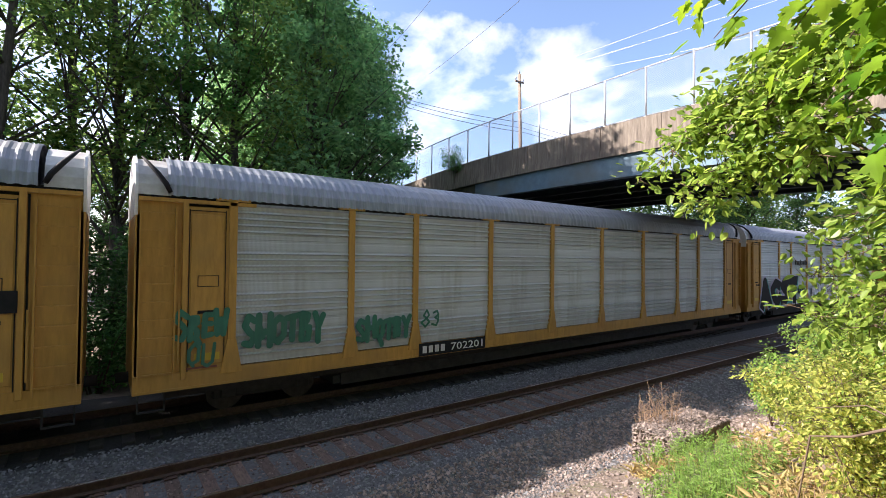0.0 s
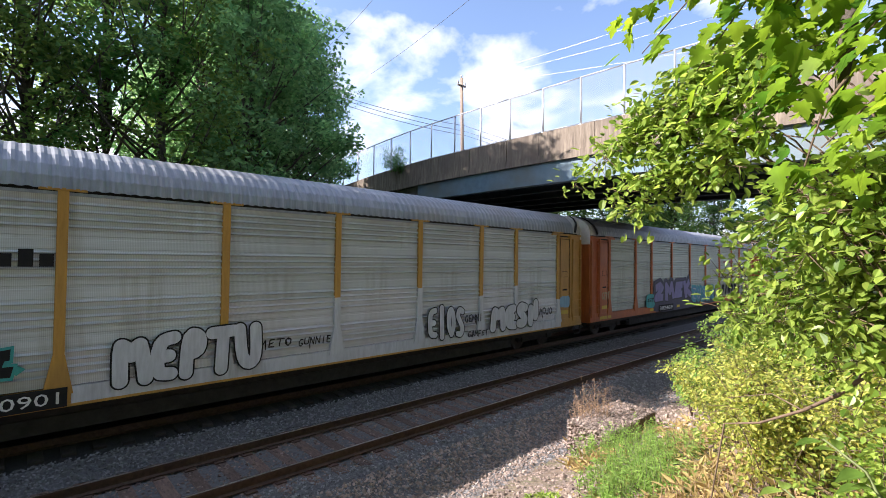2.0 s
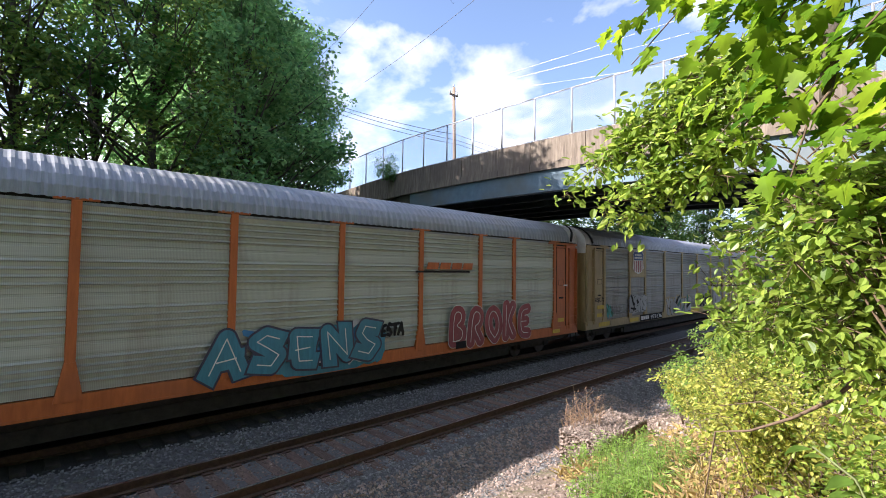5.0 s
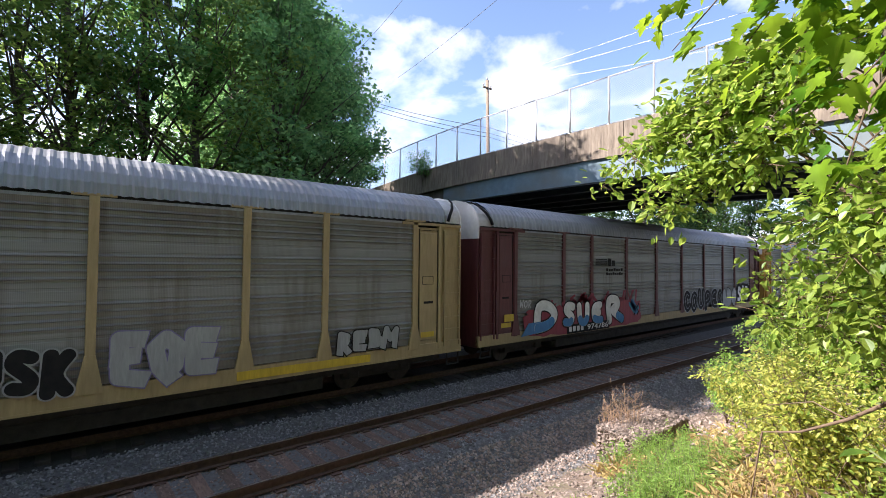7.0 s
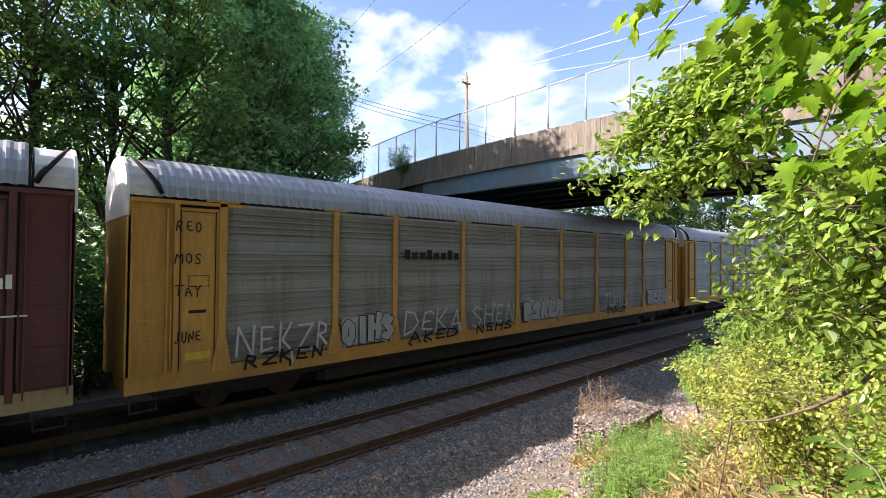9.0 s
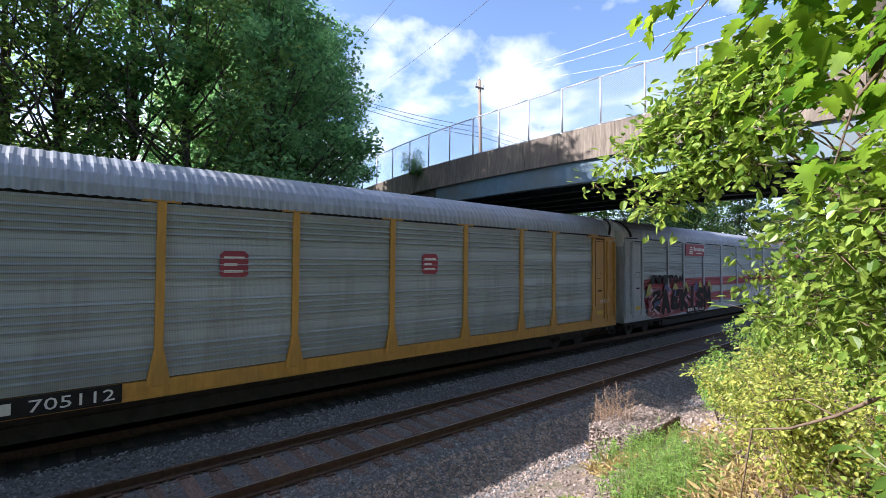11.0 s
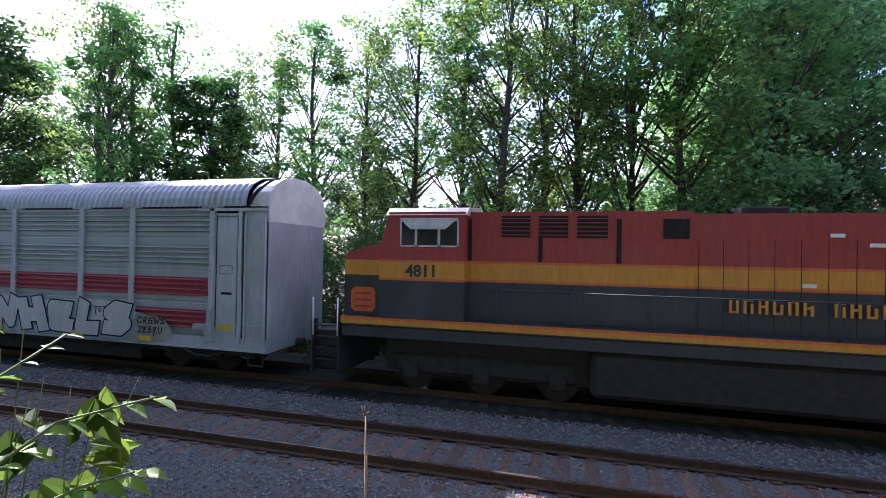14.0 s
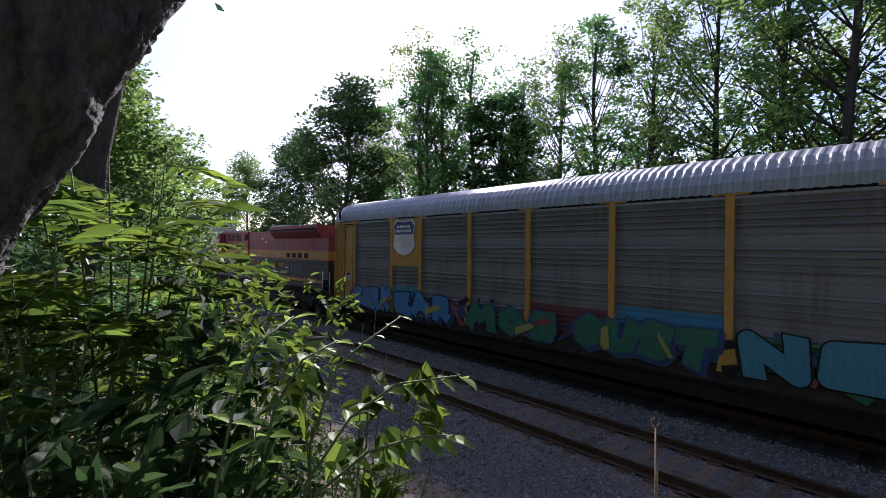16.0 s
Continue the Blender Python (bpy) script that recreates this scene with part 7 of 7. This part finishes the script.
    tagged(share("stone_fill", rock_cloud("stone_fill", p_, g.uniform(0.025, 0.06, len(p_)), M["stone_near"], g), t_, pose(0, 0, 0)), kind="stuff")
    part("fill", boxes((x0 + 0.06, x1, y0, y1 - 0.06, low_z, top - 0.07)), M["dirt"], t_)
    bm = bmesh.new()
    for k in range(int((x1 - x0) / 0.09)):
        x = x0 + k * 0.09
        for d in (0.25, -0.25):
            tube(bm, [(x + d, y0, top + 0.012), (x, y1 + 0.012, top + 0.012), (x - d * 0.6, y1 + 0.015, low_z)], 0.0022, 4)
    for k in range(int((y1 - y0) / 0.09)):
        y = y0 + k * 0.09
        tube(bm, [(x0 - 0.012, y, top), (x0 - 0.015, y + 0.1, low_z)], 0.0022, 4)
    tagged(part("wire_netting", bm, M["netting"], t_, "thin grey gabion wire"), kind="stuff")
    for pts_ in ([(x0, y0, top), (x0, y1, top), (x1, y1, top)], [(x0, y1, top), (x0, y1, low_z)]):
        bm = bmesh.new()
        tube(bm, pts_, 0.006, 5)
        part("edge_wire", bm, M["netting"], t_)


build_gabion(8.5, 10.6, 4.4, 5.3, 0.36)


def build_netting():
    """Loose gabion netting lying over the gravel slope."""
    bm = bmesh.new()
    for i in range(26):
        x = 5.0 + i * 0.11
        for d in (0.35, -0.35):
            tube(bm, [(x + d * s, 4.0 + 1.7 * s, ground_z(x + d * s, 4.0 + 1.7 * s) + 0.035 + 0.02 * noise.noise((x * 4, s * 6, 0))) for s in (0, 0.17, 0.33, 0.5, 0.67, 0.83, 1.0)], 0.0018, 4)
    tagged(part("wire_netting", bm, M["netting"]), "loose hexagonal wire netting over the gravel", "netting", kind="stuff")


build_netting()
for i in range(60):
    build_rock("rock", "tan angular stone on the bank", rr_.uniform(6.8, 12.5), rr_.uniform(3.4, 5.4), rr_.uniform(0.035, 0.09), rr_.uniform(0.03, 0.07), 10 + i)


# ---- left side: leaning trunk, tall compound-leaved plants, stake ----
def build_near_trunk():
    bm = bmesh.new()
    k = 0.34
    near = [(-1.66, -1.24, 1.80), (-1.67, -0.71, 2.8), (-1.68, -0.39, 3.5), (-1.69, 0.06, 4.40), (-1.70, 0.61, 5.4), (-1.70, 1.5, 7.2)]
    ctl = [(-0.56, -1.05, 1.8)] + [(x * k, y * k, EYE_Z + (z - EYE_Z) * k) for x, y, z in near] + [(-0.62, 1.0, 6.6), (-0.75, 1.7, 8.8), (-0.8, 2.2, 11.0)]
    path, rad = [], []
    n_r = 320
    for i in range(n_r + 1):
        s = i / n_r * (len(ctl) - 1)
        c_ = min(len(ctl) - 2, int(s))
        path.append(Vector(ctl[c_]).lerp(Vector(ctl[c_ + 1]), s - c_))
        rad.append((0.104 - 0.004 * s if s < 6 else 0.08 - 0.012 * (s - 6)) * (1 + 0.05 * noise.noise((i * 0.09, 0, 0))))
    tube(bm, path, rad, 90)
    zs = [c_[2] for c_ in ctl]
    for v in bm.verts:
        ax = Vector((float(np.interp(v.co.z, zs, [c_[0] for c_ in ctl])), float(np.interp(v.co.z, zs, [c_[1] for c_ in ctl])), v.co.z))
        n_ = noise.noise(v.co * 18) * 0.006 + (0.5 - abs(noise.noise(Vector((v.co.x * 70, v.co.y * 70, v.co.z * 26))))) * 0.016 + noise.noise(v.co * 170) * 0.002
        v.co += (v.co - ax).normalized() * n_
    t_ = thing("leaning_tree", "dark leaning tree trunk with lichen-spotted bark", "tree", pose(0, 0, 0))
    part("trunk", bm, M["bark_near"], t_)
    bm = bmesh.new()
    tube(bm, [(-0.62, 1.05, 6.7), (-0.2, 1.3, 7.4), (0.5, 1.5, 8.4)], [0.05, 0.035, 0.015], 10)
    part("limb", bm, M["bark_near"], t_, "side limb above the trunk's bend")
    # crown far above the eye
    bm = bmesh.new()
    qn, gn = random.Random(8), np.random.default_rng(8)
    ends = []
    for i in range(22):
        a, d = qn.uniform(0, 6.283), qn.uniform(1.0, 3.6)
        b = Vector((-0.78, 1.9, qn.uniform(9.0, 10.8)))
        e = b + Vector((math.cos(a) * d, math.sin(a) * d, qn.uniform(0.8, 2.8)))
        tube(bm, [b, b.lerp(e, 0.5) + Vector((0, 0, 0.3)), e], [0.03, 0.02, 0.008], 5)
        ends += [e, b.lerp(e, 0.65) + Vector((0, 0, 0.4))]
    part("limb", bm, M["bark"], t_)
    cs = np.array(ends)[gn.integers(0, len(ends), 5200)]
    v, f = leaf_quads(cs + gn.normal(0, 0.42, cs.shape), gn.uniform(0.09, 0.2, len(cs)), gn)
    share("crown", array_mesh("crown", v, f, M["leaf_far"]), t_, pose(0, 0, 0))


build_near_trunk()


def compound_plant(name, label, base, tips, leaflets, length, size, seed, material, category="plant", fronds=4, group=""):
    """Tall stems that carry long fronds of paired leaflets."""
    q = random.Random(seed)
    g = np.random.default_rng(seed)
    t_ = thing(name, label, category, pose(*base), group)
    bm = bmesh.new()
    places, aims = [], []
    o = Vector(base)
    for tip in tips:
        e = Vector(tip) - o
        path = [e * s + Vector((0, 0, 0.12 * math.sin(s * 3.14))) for s in (0, 0.25, 0.5, 0.75, 1.0)]
        tube(bm, path, [0.010, 0.009, 0.007, 0.005, 0.003], 6)
        for k in range(fronds):
            s = 0.45 + 0.55 * (k + q.random()) / fronds
            b = e * s + Vector((0, 0, 0.12 * math.sin(s * 3.14)))
            a = q.uniform(0, 6.283)
            out = Vector((math.cos(a), math.sin(a), q.uniform(0.0, 0.6))).normalized()
            ln = length * q.uniform(0.6, 1.1)
            fr = [b + out * ln * u + Vector((0, 0, -0.28 * ln * u * u)) for u in (0, 0.33, 0.66, 1.0)]
            tube(bm, fr, [0.004, 0.003, 0.002, 0.001], 4)
            sidev = out.cross(Vector((0, 0, 1))).normalized()
            for i in range(leaflets):
                u = 0.15 + 0.85 * i / leaflets
                c_ = b + out * ln * u + Vector((0, 0, -0.28 * ln * u * u))
                for sg in (1, -1):
                    d = sidev * sg + out * 0.45 + Vector((0, 0, -0.25 + q.gauss(0, 0.12)))
                    places.append(c_ + d.normalized() * size * 0.5)
                    aims.append(d)
    tagged(part("stem_tangle", bm, M["greenstem"], t_), kind="stuff")
    me = leaf_field("frond_foliage", np.array(places), np.array(aims), g.uniform(0.75, 1.2, len(places)) * size, [(0.0, -0.5), (0.13, -0.25), (0.14, 0.1), (0.0, 0.6)], material, g, 0.25)
    tagged(share("frond_foliage", me, t_, pose(0, 0, 0)), kind="stuff")
    return t_


def low(p, z):
    return (p[0], p[1], z)


b0 = pt(83, 0, 2.9)
compound_plant("tall_weed", "tall backlit plant with long feathery fronds", low(b0, ground_z(b0[0], b0[1])),
               [pt(84, 9, 2.8), pt(80, 7, 2.8), pt(87, 8, 2.7), pt(77, 4, 3.0), pt(82, 3, 2.7), pt(89, 3, 2.6), pt(79, 10, 3.1), pt(75, 1, 3.2)], 10, 0.62, 0.145, 101, M["leaf_left"], fronds=5)
b1 = pt(88, 0, 2.4)
compound_plant("tall_weed", "tall backlit plant with long feathery fronds", low(b1, ground_z(b1[0], b1[1])),
               [pt(88, 1, 2.5), pt(91, -3, 2.3), pt(85, -3, 2.4), pt(93, 4, 2.4), pt(82, -6, 2.5)], 9, 0.5, 0.125, 102, M["leaf_left"], fronds=5)
LANCE = [(0.0, -0.5), (0.15, -0.3), (0.21, -0.05), (0.13, 0.25), (0.0, 0.6)]
LANCE_BROAD = [(0.0, -0.5), (0.19, -0.33), (0.27, -0.08), (0.17, 0.24), (0.0, 0.6)]
for i, (az, d, tips, ls, lab) in enumerate((
        (70, 3.6, [(70, -3, 3.8), (74, -2, 3.6), (66, -5, 4.0), (63, -6, 4.2), (72, -7, 3.5), (68, -9, 3.6), (78, -5, 3.4), (61, -8, 4.3)], 0.075, "leafy green bush beside the track"),
        (74, 2.3, [(74, -8, 2.3), (70, -10, 2.3), (78, -9, 2.2), (67, -13, 2.3), (82, -11, 2.2), (72, -15, 2.2), (77, -16, 2.1), (64, -14, 2.4)], 0.085, "leafy green weeds in the shade"),
        (60, 2.0, [(56.5, -7.5, 2.0), (58, -9, 2.0), (62, -11, 2.0), (65, -12, 2.0), (55, -12, 2.0)], 0.085, "slender shoot with pointed sunlit leaves"),
        (60, 1.75, [(50, -12.5, 1.9), (53, -13, 1.9), (56, -14, 1.8), (47.5, -13.0, 1.9), (51, -19, 1.75), (48, -20, 1.7), (55, -21, 1.7)], 0.095, "slender shoot with pointed sunlit leaves"),
        (84, 1.9, [(86, -14, 1.9), (80, -18, 1.8), (90, -17, 1.8), (76, -21, 1.8), (84, -22, 1.7), (93, -10, 2.0), (70, -22, 1.8)], 0.085, "leafy green weeds in the shade"),
        (66, 5.5, [(64, -3.5, 5.6), (67, -2.5, 5.5), (70, -1.5, 5.4), (61, -5, 5.8), (73, 0, 5.3), (59, -6, 6.0)], 0.08, "leafy green bush beside the track"),
        (76, 7.5, [(74, 1, 7.5), (77, 2.5, 7.4), (80, 4, 7.2), (71, -1, 7.8), (83, 5, 7.0), (69, -2.0, 8)], 0.11, "leafy green bush beside the track"))):
    p_ = pt(az, 0, d)
    # weeds labelled as shaded get the leaf colour darkened for shade
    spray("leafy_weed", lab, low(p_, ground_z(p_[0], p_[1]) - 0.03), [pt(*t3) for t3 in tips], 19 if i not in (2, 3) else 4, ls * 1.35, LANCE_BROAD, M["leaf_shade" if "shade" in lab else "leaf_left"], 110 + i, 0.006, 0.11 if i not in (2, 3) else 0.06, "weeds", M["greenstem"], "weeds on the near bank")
for i, (az, d, hgt) in enumerate(((92, 2.1, 0.7), (87, 2.6, 0.8), (80, 3.0, 0.8), (75, 1.7, 0.55), (68, 1.9, 0.5), (95, 1.7, 0.6), (62, 2.6, 0.6), (71, 3.0, 0.7), (58, 3.3, 0.5), (84, 3.6, 0.9), (66, 4.4, 0.7))):
    p_ = pt(az, 0, d)
    # leaf colour here holds the bank's shade
    spray("low_weed", "low leafy weeds, coloured dark for the bank's shade", low(p_, ground_z(p_[0], p_[1]) - 0.03), around(p_[0], p_[1], 0.45, hgt, 9, 300 + i), 26, 0.075, LANCE_BROAD, M["leaf_shade"], 310 + i, 0.005, 0.1, "weeds", M["greenstem"], "weeds on the near bank")
weed_patch("shade_grass", "dry grass in the shade under the weeds", -2.6, 0.3, 0.8, 0.3, 110, 120, M["grass"], M["drystem"], 4, 0.14, "grass")


def leafy_shoot(path, size, n, seed):
    """A single arching shoot with pointed leaves in pairs along it."""
    q = random.Random(seed)
    g = np.random.default_rng(seed)
    ps = [Vector(pt(*p)) for p in path]
    t_ = thing("leafy_shoot", "arching shoot with pointed sunlit leaves", "plant", pose(*ps[0]), "weeds on the near bank")
    o = ps[0].copy()
    ps = [p - o for p in ps]
    root = Vector((ps[0].x, ps[0].y, ground_z(o.x, o.y) - o.z - 0.03))
    bm = bmesh.new()
    tube(bm, [root] + ps, [0.007] + [0.006 - 0.0035 * i / len(ps) for i in range(len(ps))], 6)
    part("stem", bm, M["greenstem"], t_)
    me = [leaf_card("leaf", LANCE_WIDE, M["leaf_shoot"], f, 0.35) for f in (0.2, 0.35)]
    for i in range(n):
        s = 0.12 + 0.88 * i / (n - 1)
        k = min(len(ps) - 2, int(s * (len(ps) - 1)))
        b = ps[k].lerp(ps[k + 1], s * (len(ps) - 1) - k)
        d = (ps[k + 1] - ps[k]).normalized()
        sd = d.cross(Vector((0, 0, 1))).normalized()
        for sg in (1, -1):
            aim = (d * 0.5 + sd * sg + Vector((0, 0, -0.35 + q.gauss(0, 0.15)))).normalized()
            zz = Vector((q.gauss(0, 0.2), q.gauss(0, 0.2), 1))
            xx = aim.cross(zz).normalized()
            sz = size * q.uniform(0.7, 1.15)
            m = Matrix((xx, aim, xx.cross(aim))).transposed().to_4x4()
            share("leaf", q.choice(me), t_, Matrix.Translation(b + aim * sz * 0.52) @ m @ Matrix.Scale(sz, 4))


LANCE_WIDE = [(0.0, -0.5), (0.17, -0.32), (0.25, -0.08), (0.20, 0.18), (0.08, 0.42), (0.0, 0.6)]
for i, (az, el) in enumerate(((-85, -17), (-88, -20), (-82, -22), (-90, -15))):
    leafy_shoot([(az - 3, el - 9, 2.0), (az - 2, el - 5, 2.0), (az, el - 1, 2.05), (az + 3, el + 1, 2.1)], 0.085, 9, 420 + i)
leafy_shoot([(64.5, -26, 1.7), (59.4, -19.6, 1.75), (54.0, -16.1, 1.8), (46.1, -15.1, 1.85)], 0.105, 10, 401)
leafy_shoot([(63.2, -27, 1.6), (57.3, -23.3, 1.65), (52, -22, 1.65), (47.7, -21.7, 1.7)], 0.10, 8, 402)
leafy_shoot([(64, -22, 1.9), (61, -14, 1.95), (58.1, -11.5, 2.0), (53.4, -8.2, 2.1)], 0.06, 9, 403)
leafy_shoot([(70, -26, 1.7), (68, -18, 1.75), (65, -13, 1.8), (61, -11, 1.85)], 0.10, 9, 404)
# added dark weeds that stand in for shade on the pale gravel
for i, (x, y) in enumerate(((-2.3, 3.5), (-3.1, 3.9), (-1.5, 3.3), (-4.2, 4.1))):
    spray("low_weed", "low leafy weeds, coloured dark for the bank's shade", sit(x, y), around(x, y, 0.4, 0.4, 9, 500 + i), 26, 0.06, LANCE, M["leaf_dark"], 510 + i, 0.005, 0.1, "weeds", M["greenstem"], "weeds on the near bank")
leafy_shoot([(74, -25, 1.6), (72, -16, 1.7), (70, -11, 1.8), (66, -8, 1.9)], 0.09, 9, 405)

# leaf litter and low growth over the bank, thinning towards the gravel
def ground_cover(n, x0, x1, y0, y1, big, material, label, seed, keep):
    g = np.random.default_rng(seed)
    x, y = g.uniform(x0, x1, n), g.uniform(y0, y1, n)
    ok = np.array([g.random() < keep(a, b) for a, b in zip(x, y)])
    x, y = x[ok], y[ok]
    z = np.array([ground_z(a, b) for a, b in zip(x, y)]) + g.random(len(x)) ** 2 * 0.25
    v, f = leaf_quads(np.stack([x, y, z], 1), g.uniform(0.4, 1.0, len(x)) * big, g, 0.5, 0.55)
    tagged(new("ground_cover", array_mesh("ground_cover", v, f, material)), label, "plants", kind="stuff")


def patchy(x, y):
    return 0.35 + 0.65 * smooth(-0.25, 0.3, noise.noise((x * 0.8, y * 0.8, 7.0)))


# low growth kept dark so the bare earth reads as shaded
ground_cover(80000, -18, 0.5, -6, 5.1, 0.12, M["leaf_dark"], "low leaves, dark for the bank's shade", 55,
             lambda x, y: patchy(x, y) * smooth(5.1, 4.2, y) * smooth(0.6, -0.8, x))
ground_cover(36000, -2, 15, -6, 3.6, 0.10, M["grass"], "yellowing grass and leaves on the sunny bank", 56,
             lambda x, y: patchy(x, y) * smooth(3.6, 2.4, y) * smooth(-2, 0.5, x))
ground_cover(16000, -18, 16, -7, 4.6, 0.08, M["straw"], "dry brown leaf litter on the bank", 57, lambda x, y: smooth(4.6, 3.0, y) * 0.8)


def build_slim_trunk():
    """A dark slanting trunk some metres off among the near trees."""
    p0, p1, p2 = (Vector(pt(*a)) for a in (((82.6, 22.8, 6.0), (84.0, 15.9, 6.0), (85.4, 7.7, 6.0))))
    base = Vector((p2.x + (p2.x - p1.x) * 0.9, p2.y + (p2.y - p1.y) * 0.9, 0))
    base.z = ground_z(base.x, base.y) - 0.05
    top = p0 + (p0 - p1) * 6.5
    t_ = thing("tree", "slim dark slanting tree on the near bank", "tree", pose(0, 0, 0), "trees on the near bank")
    bm = bmesh.new()
    tube(bm, [base, p2, p1, p0, top], [0.17, 0.15, 0.135, 0.12, 0.05], 10)
    part("trunk", bm, M["bark"], t_)
    g = np.random.default_rng(31)
    cs = np.array([top.lerp(p0, k) for k in (0, 0.15, 0.3, 0.45)])[g.integers(0, 4, 1800)]
    v, f = leaf_quads(cs + g.normal(0, 0.8, cs.shape), g.uniform(0.1, 0.22, len(cs)), g)
    share("crown", array_mesh("crown", v, f, M["leaf_dark"]), t_, pose(0, 0, 0))


build_slim_trunk()


def build_stake():
    p_ = pt(23.8, -25.5, 5.4)
    x, y = p_[0], p_[1]
    t_ = thing("dry_stalk", "single pale dry stalk standing by the track", "weed", pose(x, y, ground_z(x, y) - 0.05))
    h = EYE_Z + 5.4 * math.tan(radians(-18.2)) - ground_z(x, y)
    bm = bmesh.new()
    tube(bm, [(0, 0, 0), (0.015, 0, h * 0.5), (0.0, 0, h)], [0.018, 0.014, 0.009], 6)
    tube(bm, [(0.03, 0.01, 0), (0.02, 0.01, h * 0.8)], [0.010, 0.006], 5)
    part("stem", bm, M["drystem"], t_)
    q = random.Random(9)
    bm = bmesh.new()
    for _ in range(16):
        a = q.uniform(0, 6.28)
        tube(bm, [(0, 0, h - 0.02), (math.cos(a) * 0.05, math.sin(a) * 0.05, h + q.uniform(-0.03, 0.1))], [0.004, 0.007], 4)
    part("seed_head", bm, M["twig"], t_)


build_stake()


# ---- ties, each a piece of its track ----
def lay_ties(tr, x0, x1, step, material):
    bm = bmesh.new()
    box(bm, -0.115, 0.115, -1.3, 1.3, -0.36, -0.19, 0.012)
    me = bm_mesh("tie", bm, material)
    q = random.Random(6)
    n = int((x1 - x0) / step)
    for i in range(n):
        share("tie", me, tr, pose(x0 + i * step + q.uniform(-0.02, 0.02), q.uniform(-0.06, 0.06), q.uniform(-0.012, 0.008), 0, 0, q.uniform(-1.2, 1.2)))


lay_ties(near_track, -60, 60, 0.5, M["tie"])
# ties under the train carry its shade in their colour
lay_ties(far_track, -22, 30, 0.5, M["tie_shaded"])


# ---- moving things ----
def motions():
    drive = ((0, 40.0), (4, 40.0), (8.4, 16.9), (8.7, 16.1), (10.8, 5.9), (11.0, 4.3), (11.4, 0.4), (12.6, -9.0), (16, -9.0))
    walk(road_car, [(t, pose(20.1, y, deck_z(y), 0, 0, 180)) for t, y in drive])
    for car, x0 in CARS:
        walk(car, [(t, pose(x0 - SPEED * min(t, 13.5) - LATE * max(0.0, t - 13.5), FAR_Y, 0)) for t in (0, 2, 4, 6, 8, 10, 12, 13.5, 14.75, 16)])


motions()
